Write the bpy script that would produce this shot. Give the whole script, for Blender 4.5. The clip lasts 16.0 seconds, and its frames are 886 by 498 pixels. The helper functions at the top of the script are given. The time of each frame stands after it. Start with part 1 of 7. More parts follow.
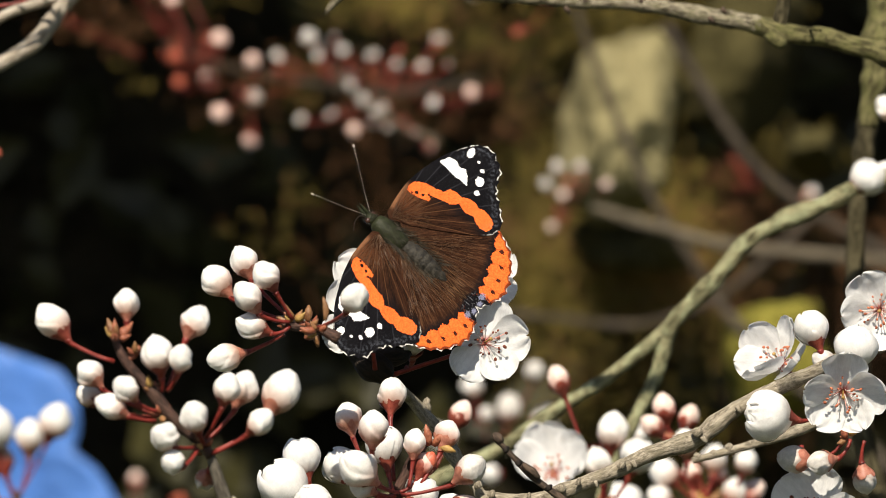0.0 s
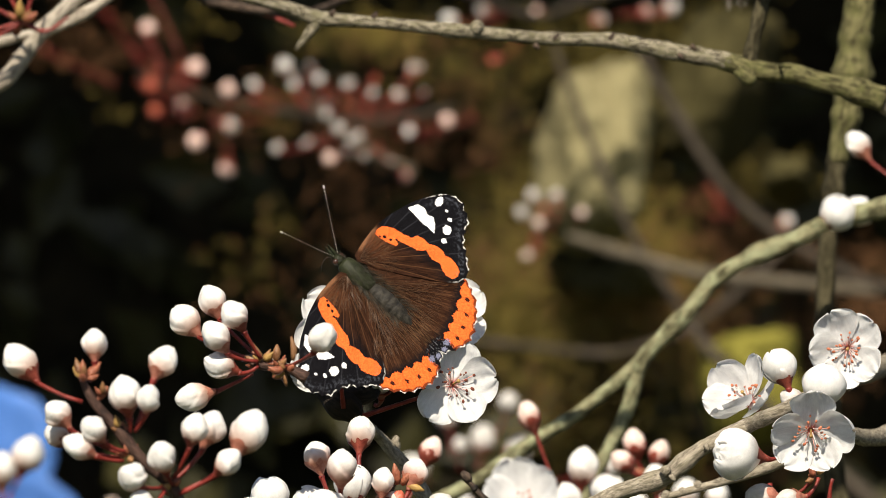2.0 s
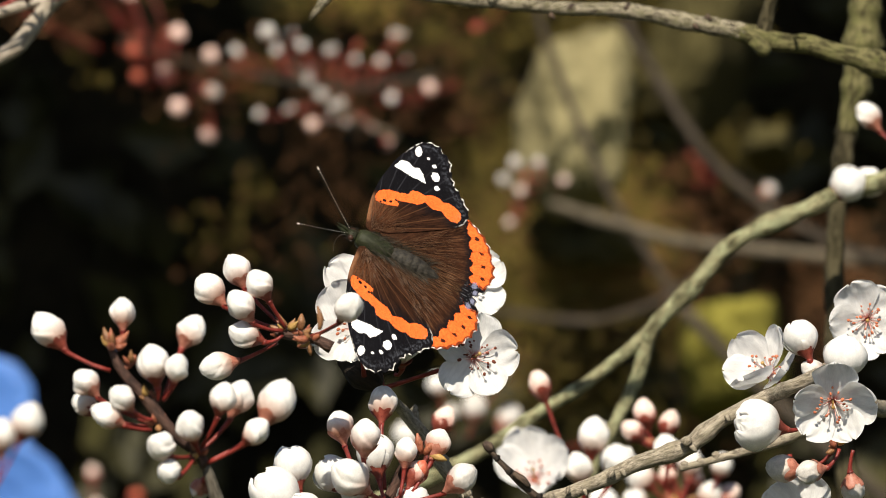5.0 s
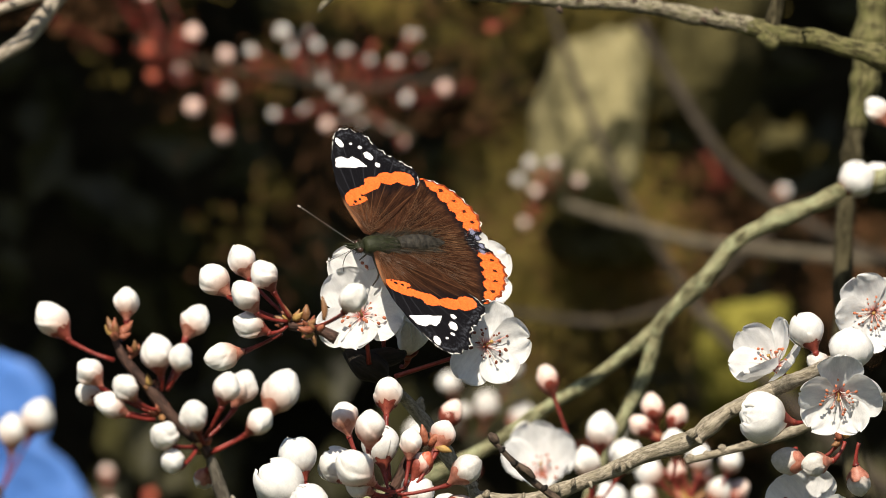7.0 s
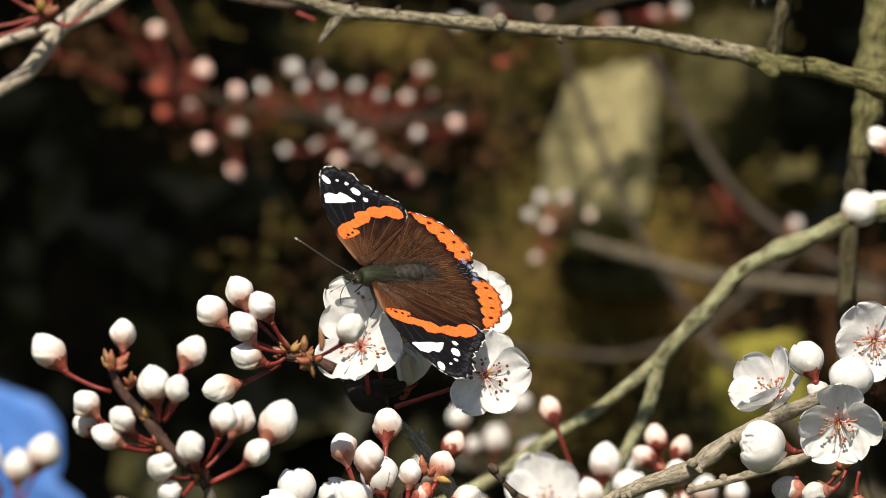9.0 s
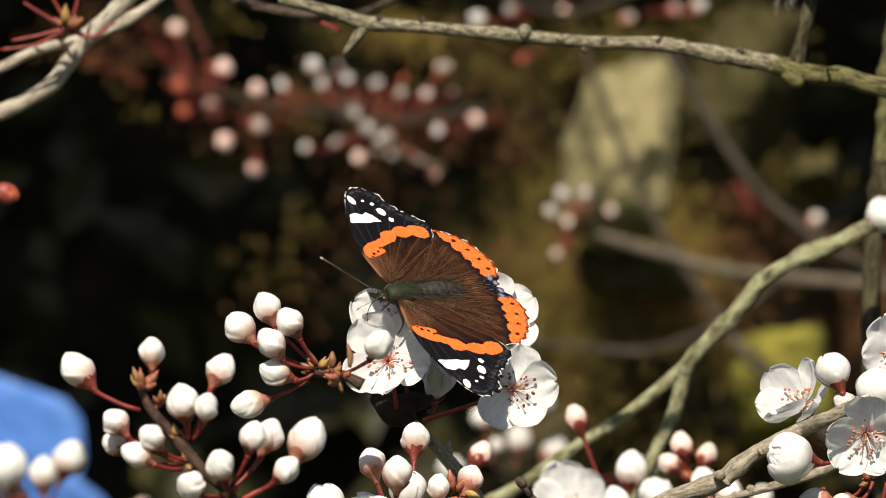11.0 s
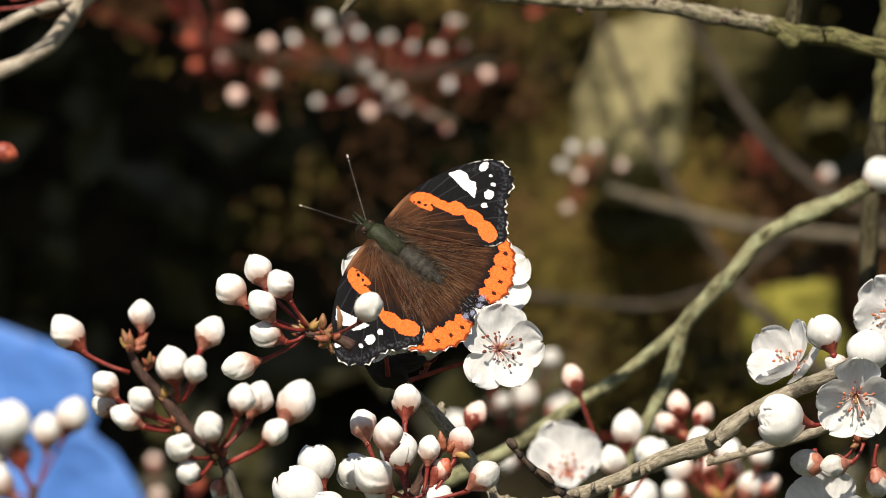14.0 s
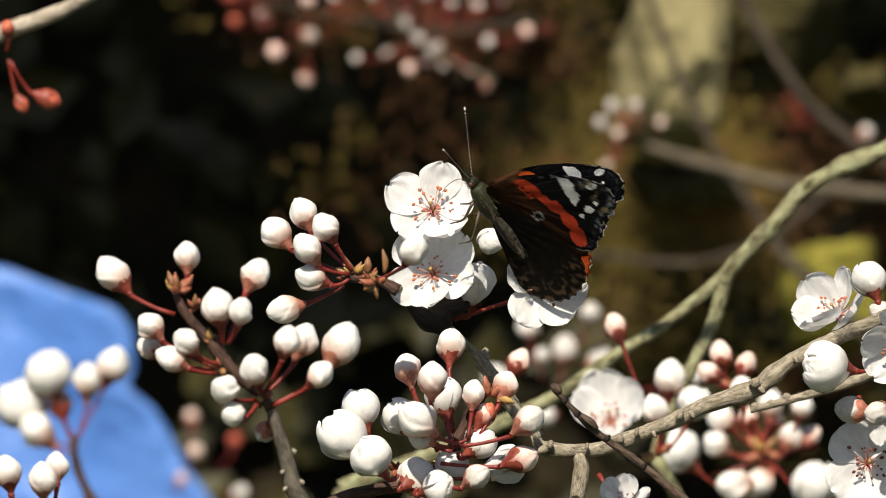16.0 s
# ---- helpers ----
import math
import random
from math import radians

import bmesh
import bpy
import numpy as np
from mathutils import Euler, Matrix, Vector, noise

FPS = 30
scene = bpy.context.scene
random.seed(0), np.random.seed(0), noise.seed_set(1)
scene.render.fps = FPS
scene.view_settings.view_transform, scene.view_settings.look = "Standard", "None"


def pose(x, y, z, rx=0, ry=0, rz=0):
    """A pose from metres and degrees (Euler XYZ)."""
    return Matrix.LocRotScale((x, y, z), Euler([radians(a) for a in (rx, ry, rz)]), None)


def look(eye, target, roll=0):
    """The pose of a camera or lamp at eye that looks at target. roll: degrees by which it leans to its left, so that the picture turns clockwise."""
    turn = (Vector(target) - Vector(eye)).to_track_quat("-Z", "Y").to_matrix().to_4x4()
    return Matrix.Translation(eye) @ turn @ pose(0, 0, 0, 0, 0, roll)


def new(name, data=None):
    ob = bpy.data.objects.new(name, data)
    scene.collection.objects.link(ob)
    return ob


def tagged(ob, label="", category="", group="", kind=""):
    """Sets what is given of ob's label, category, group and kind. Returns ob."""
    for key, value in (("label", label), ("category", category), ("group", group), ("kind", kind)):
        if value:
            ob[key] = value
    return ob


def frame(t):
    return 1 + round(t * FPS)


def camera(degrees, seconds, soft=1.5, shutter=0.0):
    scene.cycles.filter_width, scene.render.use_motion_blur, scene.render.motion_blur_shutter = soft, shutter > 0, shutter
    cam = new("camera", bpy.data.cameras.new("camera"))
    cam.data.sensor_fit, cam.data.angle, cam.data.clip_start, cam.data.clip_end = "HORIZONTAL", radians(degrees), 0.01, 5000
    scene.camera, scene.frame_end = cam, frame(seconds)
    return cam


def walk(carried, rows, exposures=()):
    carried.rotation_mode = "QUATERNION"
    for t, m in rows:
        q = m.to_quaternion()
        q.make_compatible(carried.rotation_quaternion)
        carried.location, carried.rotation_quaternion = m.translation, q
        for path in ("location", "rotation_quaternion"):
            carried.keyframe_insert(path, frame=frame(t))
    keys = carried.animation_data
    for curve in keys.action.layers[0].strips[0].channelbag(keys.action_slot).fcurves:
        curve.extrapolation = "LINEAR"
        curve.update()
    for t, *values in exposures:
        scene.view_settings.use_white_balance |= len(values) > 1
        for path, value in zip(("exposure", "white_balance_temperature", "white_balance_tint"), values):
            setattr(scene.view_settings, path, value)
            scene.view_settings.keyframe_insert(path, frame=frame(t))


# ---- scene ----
import itertools

# ---------- camera and its way ----------
cam = camera(7.476, 16.0, soft=0.6)
cam.data.dof.use_dof = True
cam.data.dof.focus_distance = 1.488
cam.data.dof.aperture_fstop = 35.0
cam.data.dof.aperture_blades = 0
HEIGHT = 1.6


def eye(x, y, z, up, turn, lean):
    """A hand-held pose: shifts in millimetres from the first stand, degrees of tilt, turn and lean."""
    return pose(x / 1000, -1.5 + y / 1000, HEIGHT + z / 1000, 90 + up, 0, turn) @ pose(0, 0, 0, 0, 0, lean)


walk(cam, [
    (0.0, eye(-0.0, 0.0, 0.0, 0.000, 0.000, 0.000)),
    (0.5, eye(-0.2, -0.2, 0.9, 0.012, -0.058, 0.059)),
    (1.0, eye(-6.5, -3.1, 4.0, -0.074, -0.242, 0.354)),
    (1.5, eye(-4.0, -0.9, 4.1, -0.011, -0.210, 0.073)),
    (2.0, eye(3.2, -2.1, 4.5, 0.154, -0.143, -0.019)),
    (2.5, eye(0.2, -3.8, 4.8, 0.303, -0.253, 0.177)),
    (3.0, eye(-9.4, -0.3, 6.8, 0.215, -0.469, 0.221)),
    (3.5, eye(-18.3, 0.4, 9.3, -0.007, -0.662, 0.199)),
    (4.0, eye(-10.3, 0.6, 5.9, -0.098, -0.427, -0.231)),
    (4.5, eye(-5.4, -1.6, 12.6, -0.362, -0.360, -0.495)),
    (5.0, eye(-14.5, -1.6, 5.7, -0.148, -0.635, 0.233)),
    (7.5, eye(-10.0, -0.8, 1.8, -0.070, -0.425, 0.335)),
    (8.0, eye(-11.2, -1.7, 4.5, -0.006, -0.482, 0.225)),
    (8.5, eye(-4.8, 1.7, -1.3, 0.308, -0.310, 0.127)),
    (10.8, eye(-6.1, -2.2, 7.7, -0.039, -0.131, -0.167)),
    (11.0, eye(-7.4, -1.8, 7.5, 0.089, -0.100, -0.276)),
    (11.5, eye(-4.4, -5.3, 10.9, 0.082, 0.047, -0.423)),
    (12.0, eye(-1.2, -5.6, 13.0, -0.008, 0.092, -0.491)),
    (12.5, eye(-3.9, -9.1, 13.6, -0.027, -0.006, -0.302)),
    (13.0, eye(1.5, -7.0, 11.3, 0.012, 0.144, -0.330)),
    (13.5, eye(4.9, -3.3, 9.5, -0.117, 0.238, -0.336)),
    (14.0, eye(1.2, -5.3, 10.7, -0.357, 0.162, -0.216)),
    (14.5, eye(8.4, -2.3, 7.2, -0.339, 0.410, -0.469)),
    (15.0, eye(4.0, -5.4, 12.1, -0.682, 0.413, -0.214)),
    (15.5, eye(-3.5, -4.4, 6.6, -0.614, 0.370, 0.030)),
    (16.0, eye(-1.6, -4.6, 5.6, -0.627, 0.434, 0.018)),
])

# ---------- daylight ----------
SUN_TO = Vector((-0.13, -0.68, 0.72)).normalized()
world = bpy.data.worlds.new("sky")
scene.world = world
world.use_nodes = True
sky = world.node_tree.nodes.new("ShaderNodeTexSky")
sky.sky_type, sky.sun_disc = "NISHITA", False
sky.sun_elevation = math.asin(SUN_TO.z)
sky.sun_rotation = math.atan2(SUN_TO.x, SUN_TO.y)
world.node_tree.links.new(sky.outputs[0], world.node_tree.nodes["Background"].inputs[0])
world.node_tree.nodes["Background"].inputs[1].default_value = 0.057
sun = new("sun", bpy.data.lights.new("sun", "SUN"))
sun.data.energy, sun.data.angle, sun.data.color = 4.9, radians(0.53), (1.0, 0.9, 0.738)
sun.matrix_world = look((-2, -4, 6), Vector((-2, -4, 6)) - SUN_TO)
scene.view_settings.exposure = 0.73


# ---------- materials ----------
def surface(name, dark, light, scale, rough=0.6, bump=0.2, fine=None, through_light=0.0, spec=0.4, stretch=(1, 1, 1), third=None, vary=0.0, foot=None, sharp=0.14, root=None, skin=False):
    """A surface of two tones mixed by coarse and fine noise, with relief; scale in features per metre."""
    m = bpy.data.materials.new(name)
    m.use_nodes = True
    n, link = m.node_tree.nodes, m.node_tree.links
    b = n["Principled BSDF"]
    co = n.new("ShaderNodeTexCoord")
    mp = n.new("ShaderNodeMapping")
    mp.inputs["Scale"].default_value = stretch
    if skin:
        along = n.new("ShaderNodeAttribute")
        along.attribute_name = "skin"
        link.new(along.outputs["Vector"], mp.inputs[0])
    else:
        link.new(co.outputs["Object"], mp.inputs[0])
    big, small = n.new("ShaderNodeTexNoise"), n.new("ShaderNodeTexNoise")
    big.inputs["Scale"].default_value, small.inputs["Scale"].default_value = scale, fine or scale * 6
    big.inputs["Detail"].default_value, small.inputs["Detail"].default_value = 4, 6
    link.new(mp.outputs[0], big.inputs["Vector"])
    link.new(mp.outputs[0], small.inputs["Vector"])
    blend = n.new("ShaderNodeMath")
    blend.operation = "MULTIPLY_ADD"
    blend.inputs[1].default_value = 0.45
    link.new(small.outputs[0], blend.inputs[0])
    half = n.new("ShaderNodeMath")
    half.operation = "MULTIPLY"
    half.inputs[1].default_value = 0.55
    link.new(big.outputs[0], half.inputs[0])
    link.new(half.outputs[0], blend.inputs[2])
    ramp = n.new("ShaderNodeValToRGB")
    ramp.color_ramp.elements[0].position, ramp.color_ramp.elements[1].position = 0.5 - sharp, 0.5 + sharp
    ramp.color_ramp.elements[0].color, ramp.color_ramp.elements[1].color = (*dark, 1), (*light, 1)
    link.new(blend.outputs[0], ramp.inputs[0])
    colour = ramp.outputs[0]
    if third:
        spot, cut, mix = n.new("ShaderNodeTexNoise"), n.new("ShaderNodeMapRange"), n.new("ShaderNodeMix")
        spot.inputs["Scale"].default_value, spot.inputs["Detail"].default_value = scale * (0.25 if skin else 0.7), 5
        link.new(co.outputs["Object"], spot.inputs["Vector"])
        cut.inputs["From Min"].default_value, cut.inputs["From Max"].default_value = 0.46, 0.68
        cut.inputs["To Max"].default_value = 0.65
        link.new(spot.outputs[0], cut.inputs[0])
        mix.data_type = "RGBA"
        link.new(cut.outputs[0], mix.inputs[0])
        link.new(colour, mix.inputs[6])
        mix.inputs[7].default_value = (*third, 1)
        colour = mix.outputs[2]
    if root:
        cut, rise, tint = n.new("ShaderNodeSeparateXYZ"), n.new("ShaderNodeMapRange"), n.new("ShaderNodeMix")
        link.new(co.outputs["Object"], cut.inputs[0])
        link.new(cut.outputs[0], rise.inputs[0])
        rise.inputs["From Min"].default_value, rise.inputs["From Max"].default_value = root[1], root[2]
        rise.inputs["To Min"].default_value, rise.inputs["To Max"].default_value = 1.0, 0.0
        tint.data_type = "RGBA"
        link.new(rise.outputs[0], tint.inputs[0])
        link.new(colour, tint.inputs[6])
        tint.inputs[7].default_value = (*root[0], 1)
        colour = tint.outputs[2]
    if foot:
        cut, rise, tint = n.new("ShaderNodeSeparateXYZ"), n.new("ShaderNodeMapRange"), n.new("ShaderNodeMix")
        link.new(co.outputs["Object"], cut.inputs[0])
        link.new(cut.outputs[2], rise.inputs[0])
        rise.inputs["From Min"].default_value, rise.inputs["From Max"].default_value = foot[1], foot[2]
        rise.inputs["To Min"].default_value, rise.inputs["To Max"].default_value = 1.0, 0.0
        tint.data_type = "RGBA"
        link.new(rise.outputs[0], tint.inputs[0])
        link.new(colour, tint.inputs[6])
        tint.inputs[7].default_value = (*foot[0], 1)
        colour = tint.outputs[2]
    if vary:
        info, span, tone = n.new("ShaderNodeObjectInfo"), n.new("ShaderNodeMapRange"), n.new("ShaderNodeHueSaturation")
        span.inputs["To Min"].default_value, span.inputs["To Max"].default_value = 1 - vary, 1 + vary * 0.4
        link.new(info.outputs["Random"], span.inputs[0])
        link.new(span.outputs[0], tone.inputs["Value"])
        link.new(colour, tone.inputs["Color"])
        colour = tone.outputs[0]
    link.new(colour, b.inputs["Base Color"])
    b.inputs["Roughness"].default_value = rough
    b.inputs["Specular IOR Level"].default_value = spec
    if bump:
        rel = n.new("ShaderNodeBump")
        rel.inputs["Strength"].default_value, rel.inputs["Distance"].default_value = bump, 0.6 / scale
        link.new(blend.outputs[0], rel.inputs["Height"])
        link.new(rel.outputs[0], b.inputs["Normal"])
    if through_light:
        t, mixed = n.new("ShaderNodeBsdfTranslucent"), n.new("ShaderNodeMixShader")
        link.new(colour, t.inputs[0])
        mixed.inputs[0].default_value = through_light
        link.new(b.outputs[0], mixed.inputs[1])
        link.new(t.outputs[0], mixed.inputs[2])
        link.new(mixed.outputs[0], n["Material Output"].inputs[0])
    return m


petal_white = surface("petal_white", (0.6, 0.6, 0.608), (0.765, 0.765, 0.765), 4, 0.5, 0.06, 26, 0.36, 0.3, stretch=(0.5, 3.0, 1), root=((0.5, 0.14, 0.12), 0.03, 0.15))
open_white = surface("open_white", (0.68, 0.67, 0.66), (0.84, 0.835, 0.82), 5, 0.5, 0.08, 30, 0.3, 0.3, foot=((0.6, 0.48, 0.4), -0.5, -0.2))
bud_white = surface("bud_white", (0.66, 0.64, 0.62), (0.83, 0.82, 0.79), 5, 0.5, 0.08, 30, 0.22, 0.3, vary=0.06, foot=((0.52, 0.3, 0.22), -0.42, 0.06))
bud_flushed = surface("bud_flushed", (0.66, 0.64, 0.62), (0.83, 0.82, 0.79), 5, 0.5, 0.08, 30, 0.2, 0.3, vary=0.05, foot=((0.45, 0.2, 0.13), -0.3, 0.28))
bud_dull = surface("bud_dull", (0.42, 0.4, 0.38), (0.62, 0.59, 0.56), 5, 0.55, 0.06, 30, 0.12, 0.3, foot=((0.36, 0.2, 0.15), -0.46, 0.0))
bud_pink = surface("bud_pink", (0.62, 0.44, 0.38), (0.8, 0.68, 0.61), 5, 0.5, 0.06, 30, 0.1, 0.3, vary=0.1, foot=((0.36, 0.08, 0.05), -0.4, 0.2))
bud_red = surface("bud_red", (0.36, 0.055, 0.03), (0.52, 0.15, 0.085), 5, 0.45, 0.06, 30, 0.08, 0.4, vary=0.1)
bud_blush = surface("bud_blush", (0.78, 0.5, 0.44), (0.88, 0.68, 0.6), 5, 0.5, 0.06, 30, 0.1, 0.3, vary=0.15)
calyx_red = surface("calyx_red", (0.12, 0.018, 0.012), (0.29, 0.065, 0.042), 6, 0.5, 0.06, 40, 0.08, 0.4, vary=0.2)
calyx_peach = surface("calyx_peach", (0.24, 0.07, 0.045), (0.46, 0.2, 0.14), 6, 0.5, 0.06, 40, 0.1, 0.4, vary=0.15)
red_stem = surface("red_stem", (0.09, 0.01, 0.008), (0.22, 0.03, 0.022), 500, 0.45, 0.15, 2500, 0, 0.35)
bark = surface("bark", (0.075, 0.062, 0.045), (0.34, 0.298, 0.232), 1710, 0.85, 0.55, 6080, 0, 0.2, third=(0.19, 0.165, 0.115), sharp=0.11, skin=True)
dark_bark = surface("dark_bark", (0.015, 0.009, 0.006), (0.09, 0.06, 0.042), 700, 0.8, 1.0, 2400, 0, 0.3, third=(0.06, 0.045, 0.032), sharp=0.08, skin=True)
# Near-black copy of dark_bark: the shade under the blossoms is put into its colour.
shade_black_bark = surface("shade_black_bark", (0.004, 0.003, 0.002), (0.022, 0.015, 0.011), 700, 0.75, 0.9, 2400, 0, 0.25, sharp=0.1, skin=True)
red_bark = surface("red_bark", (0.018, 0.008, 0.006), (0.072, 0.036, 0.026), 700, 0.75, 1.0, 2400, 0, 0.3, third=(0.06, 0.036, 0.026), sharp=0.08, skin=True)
mossy_bark = surface("mossy_bark", (0.04, 0.037, 0.018), (0.23, 0.215, 0.125), 988, 0.9, 0.55, 3990, 0, 0.15, third=(0.3, 0.32, 0.19), sharp=0.09, skin=True)
green_bark = surface("green_bark", (0.02, 0.018, 0.007), (0.145, 0.132, 0.06), 1178, 0.9, 0.55, 4370, 0, 0.15, third=(0.1, 0.1, 0.035), sharp=0.075, skin=True)
ridged_bark = surface("ridged_bark", (0.028, 0.022, 0.013), (0.25, 0.22, 0.16), 1710, 0.85, 0.55, 4940, 0, 0.2, third=(0.13, 0.12, 0.065), sharp=0.065, skin=True)
pale_bark = surface("pale_bark", (0.13, 0.105, 0.08), (0.42, 0.375, 0.31), 1140, 0.85, 0.55, 4180, 0, 0.2, third=(0.28, 0.235, 0.18), sharp=0.1, skin=True)
# Grey twig bark, darkened: the shadow on the twig is put into the colour.
shade_grey_twig = surface("shade_grey_twig", (0.03, 0.026, 0.02), (0.1, 0.088, 0.07), 800, 0.85, 0.5, 2600, 0, 0.2, third=(0.12, 0.108, 0.085), sharp=0.1, skin=True)
grey_bark = surface("grey_bark", (0.018, 0.015, 0.007), (0.075, 0.064, 0.036), 520, 0.9, 0.9, 2000, 0, 0.15, sharp=0.08, skin=True)
worn_bark = surface("worn_bark", (0.05, 0.041, 0.028), (0.155, 0.13, 0.095), 300, 0.9, 0.6, 1200, 0, 0.15, skin=True)
far_bark = surface("far_bark", (0.025, 0.02, 0.015), (0.075, 0.06, 0.046), 220, 0.9, 0.5, 900, 0, 0.15, skin=True)
scale_red = surface("scale_red", (0.12, 0.03, 0.016), (0.33, 0.115, 0.06), 600, 0.5, 0.4, 2200, 0, 0.4)
bract = surface("bract", (0.1, 0.038, 0.016), (0.3, 0.155, 0.065), 500, 0.5, 0.3, 2200, 0.1, 0.4)
leaf_bud = surface("leaf_bud", (0.28, 0.16, 0.05), (0.48, 0.31, 0.1), 500, 0.5, 0.3, 2200, 0.2, 0.4)
filament = surface("filament", (0.7, 0.62, 0.58), (0.82, 0.75, 0.72), 5, 0.5, 0, 2000, 0.2, 0.3)
filament_red = surface("filament_red", (0.5, 0.16, 0.13), (0.78, 0.5, 0.44), 5, 0.5, 0, 2000, 0.1, 0.3)
anther_orange = surface("anther_orange", (0.33, 0.09, 0.045), (0.56, 0.21, 0.11), 7, 0.6, 0.3, 3000, 0, 0.3, vary=0.25)
anther_brown = surface("anther_brown", (0.1, 0.025, 0.015), (0.25, 0.07, 0.035), 7, 0.6, 0.3, 3000, 0, 0.3, vary=0.2)
eye_red = surface("eye_red", (0.2, 0.02, 0.02), (0.42, 0.1, 0.06), 500, 0.5, 0.2, 2000, 0.1, 0.4)
fur = surface("fur", (0.008, 0.0095, 0.004), (0.026, 0.03, 0.012), 700, 0.5, 0.5, 3000, 0, 0.2)
wing_down = surface("wing_down", (0.025, 0.011, 0.005), (0.115, 0.06, 0.03), 900, 0.5, 0, 3000, 0, 0.3)
hair = surface("hair", (0.007, 0.006, 0.003), (0.038, 0.03, 0.017), 900, 0.6, 0, 3000, 0, 0.3)
abdomen_skin = surface("abdomen_skin", (0.007, 0.006, 0.005), (0.034, 0.029, 0.021), 900, 0.7, 0.5, 3000, 0, 0.3)
eye_dark = surface("eye_dark", (0.03, 0.012, 0.008), (0.07, 0.03, 0.02), 900, 0.25, 0.1, 4000, 0, 0.6)
leg_dark = surface("leg_dark", (0.02, 0.016, 0.012), (0.07, 0.055, 0.04), 900, 0.5, 0.2, 3000, 0, 0.4)
blue_sheet = surface("blue_sheet", (0.05, 0.14, 0.42), (0.08, 0.19, 0.52), 6, 0.45, 0.25, 40, 0, 0.4)
# Soil and ivy are near-black: part of the bank's shade is put into them.
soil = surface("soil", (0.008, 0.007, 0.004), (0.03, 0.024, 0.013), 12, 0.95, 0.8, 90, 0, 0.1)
grass_ground = surface("grass_ground", (0.025, 0.035, 0.01), (0.07, 0.08, 0.03), 5, 0.95, 0.6, 60, 0, 0.1, third=(0.09, 0.07, 0.04))
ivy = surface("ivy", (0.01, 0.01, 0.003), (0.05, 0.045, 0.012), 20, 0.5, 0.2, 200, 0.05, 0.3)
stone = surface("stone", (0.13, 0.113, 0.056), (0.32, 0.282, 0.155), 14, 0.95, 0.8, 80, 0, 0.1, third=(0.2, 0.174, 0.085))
# Darker copy of stone: the dimmer light on some rocks is put into it.
shade_stone = surface("shade_stone", (0.03, 0.026, 0.01), (0.075, 0.064, 0.026), 14, 0.95, 0.8, 80, 0, 0.1)
dry_leaf = surface("dry_leaf", (0.05, 0.022, 0.008), (0.16, 0.075, 0.03), 9, 0.7, 0.2, 120, 0.1, 0.2)
dead_leaf = surface("dead_leaf", (0.04, 0.03, 0.004), (0.14, 0.105, 0.02), 9, 0.7, 0.2, 120, 0.1, 0.2)
moss = surface("moss", (0.09, 0.082, 0.014), (0.25, 0.225, 0.045), 25, 0.95, 0.8, 140, 0, 0.1)


def wing_material(name):
    """Scales in the colours laid on the wing, with a fine streaked relief."""
    m = bpy.data.materials.new(name)
    m.use_nodes = True
    n, link = m.node_tree.nodes, m.node_tree.links
    b = n["Principled BSDF"]
    col = n.new("ShaderNodeVertexColor")
    col.layer_name = "scales"
    grain = n.new("ShaderNodeTexNoise")
    grain.inputs["Scale"].default_value, grain.inputs["Detail"].default_value = 3200, 6
    span = n.new("ShaderNodeMapRange")
    span.inputs["To Min"].default_value, span.inputs["To Max"].default_value = 0.35, 1.7
    co = n.new("ShaderNodeTexCoord")
    link.new(co.outputs["Object"], grain.inputs["Vector"])
    link.new(grain.outputs[0], span.inputs[0])
    tone = n.new("ShaderNodeHueSaturation")
    link.new(span.outputs[0], tone.inputs["Value"])
    link.new(col.outputs[0], tone.inputs["Color"])
    link.new(tone.outputs[0], b.inputs["Base Color"])
    b.inputs["Roughness"].default_value = 0.62
    b.inputs["Specular IOR Level"].default_value = 0.05
    rel = n.new("ShaderNodeBump")
    rel.inputs["Strength"].default_value, rel.inputs["Distance"].default_value = 0.35, 0.0002
    link.new(grain.outputs[0], rel.inputs["Height"])
    link.new(rel.outputs[0], b.inputs["Normal"])
    return m


wing_scales = wing_material("wing_scales")


def banded(name, dark, pale, per_metre):
    """Rings of two tones along the local y axis."""
    m = bpy.data.materials.new(name)
    m.use_nodes = True
    n, link = m.node_tree.nodes, m.node_tree.links
    co, cut, wave, ramp = n.new("ShaderNodeTexCoord"), n.new("ShaderNodeSeparateXYZ"), n.new("ShaderNodeMath"), n.new("ShaderNodeValToRGB")
    mul = n.new("ShaderNodeMath")
    mul.operation, wave.operation = "MULTIPLY", "FRACT"
    mul.inputs[1].default_value = per_metre
    link.new(co.outputs["Object"], cut.inputs[0])
    link.new(cut.outputs[1], mul.inputs[0])
    link.new(mul.outputs[0], wave.inputs[0])
    ramp.color_ramp.elements[0].position, ramp.color_ramp.elements[1].position = 0.7, 0.78
    ramp.color_ramp.elements[0].color, ramp.color_ramp.elements[1].color = (*dark, 1), (*pale, 1)
    link.new(wave.outputs[0], ramp.inputs[0])
    link.new(ramp.outputs[0], n["Principled BSDF"].inputs["Base Color"])
    n["Principled BSDF"].inputs["Roughness"].default_value = 0.6
    return m


antenna_rings = banded("antenna_rings", (0.012, 0.01, 0.008), (0.5, 0.46, 0.4), 1250)


# ---------- building helpers ----------
def V(p):
    """A place given in millimetres from the middle of the branch work, in metres of the world."""
    return Vector((p[0] / 1000, p[1] / 1000, HEIGHT + p[2] / 1000))


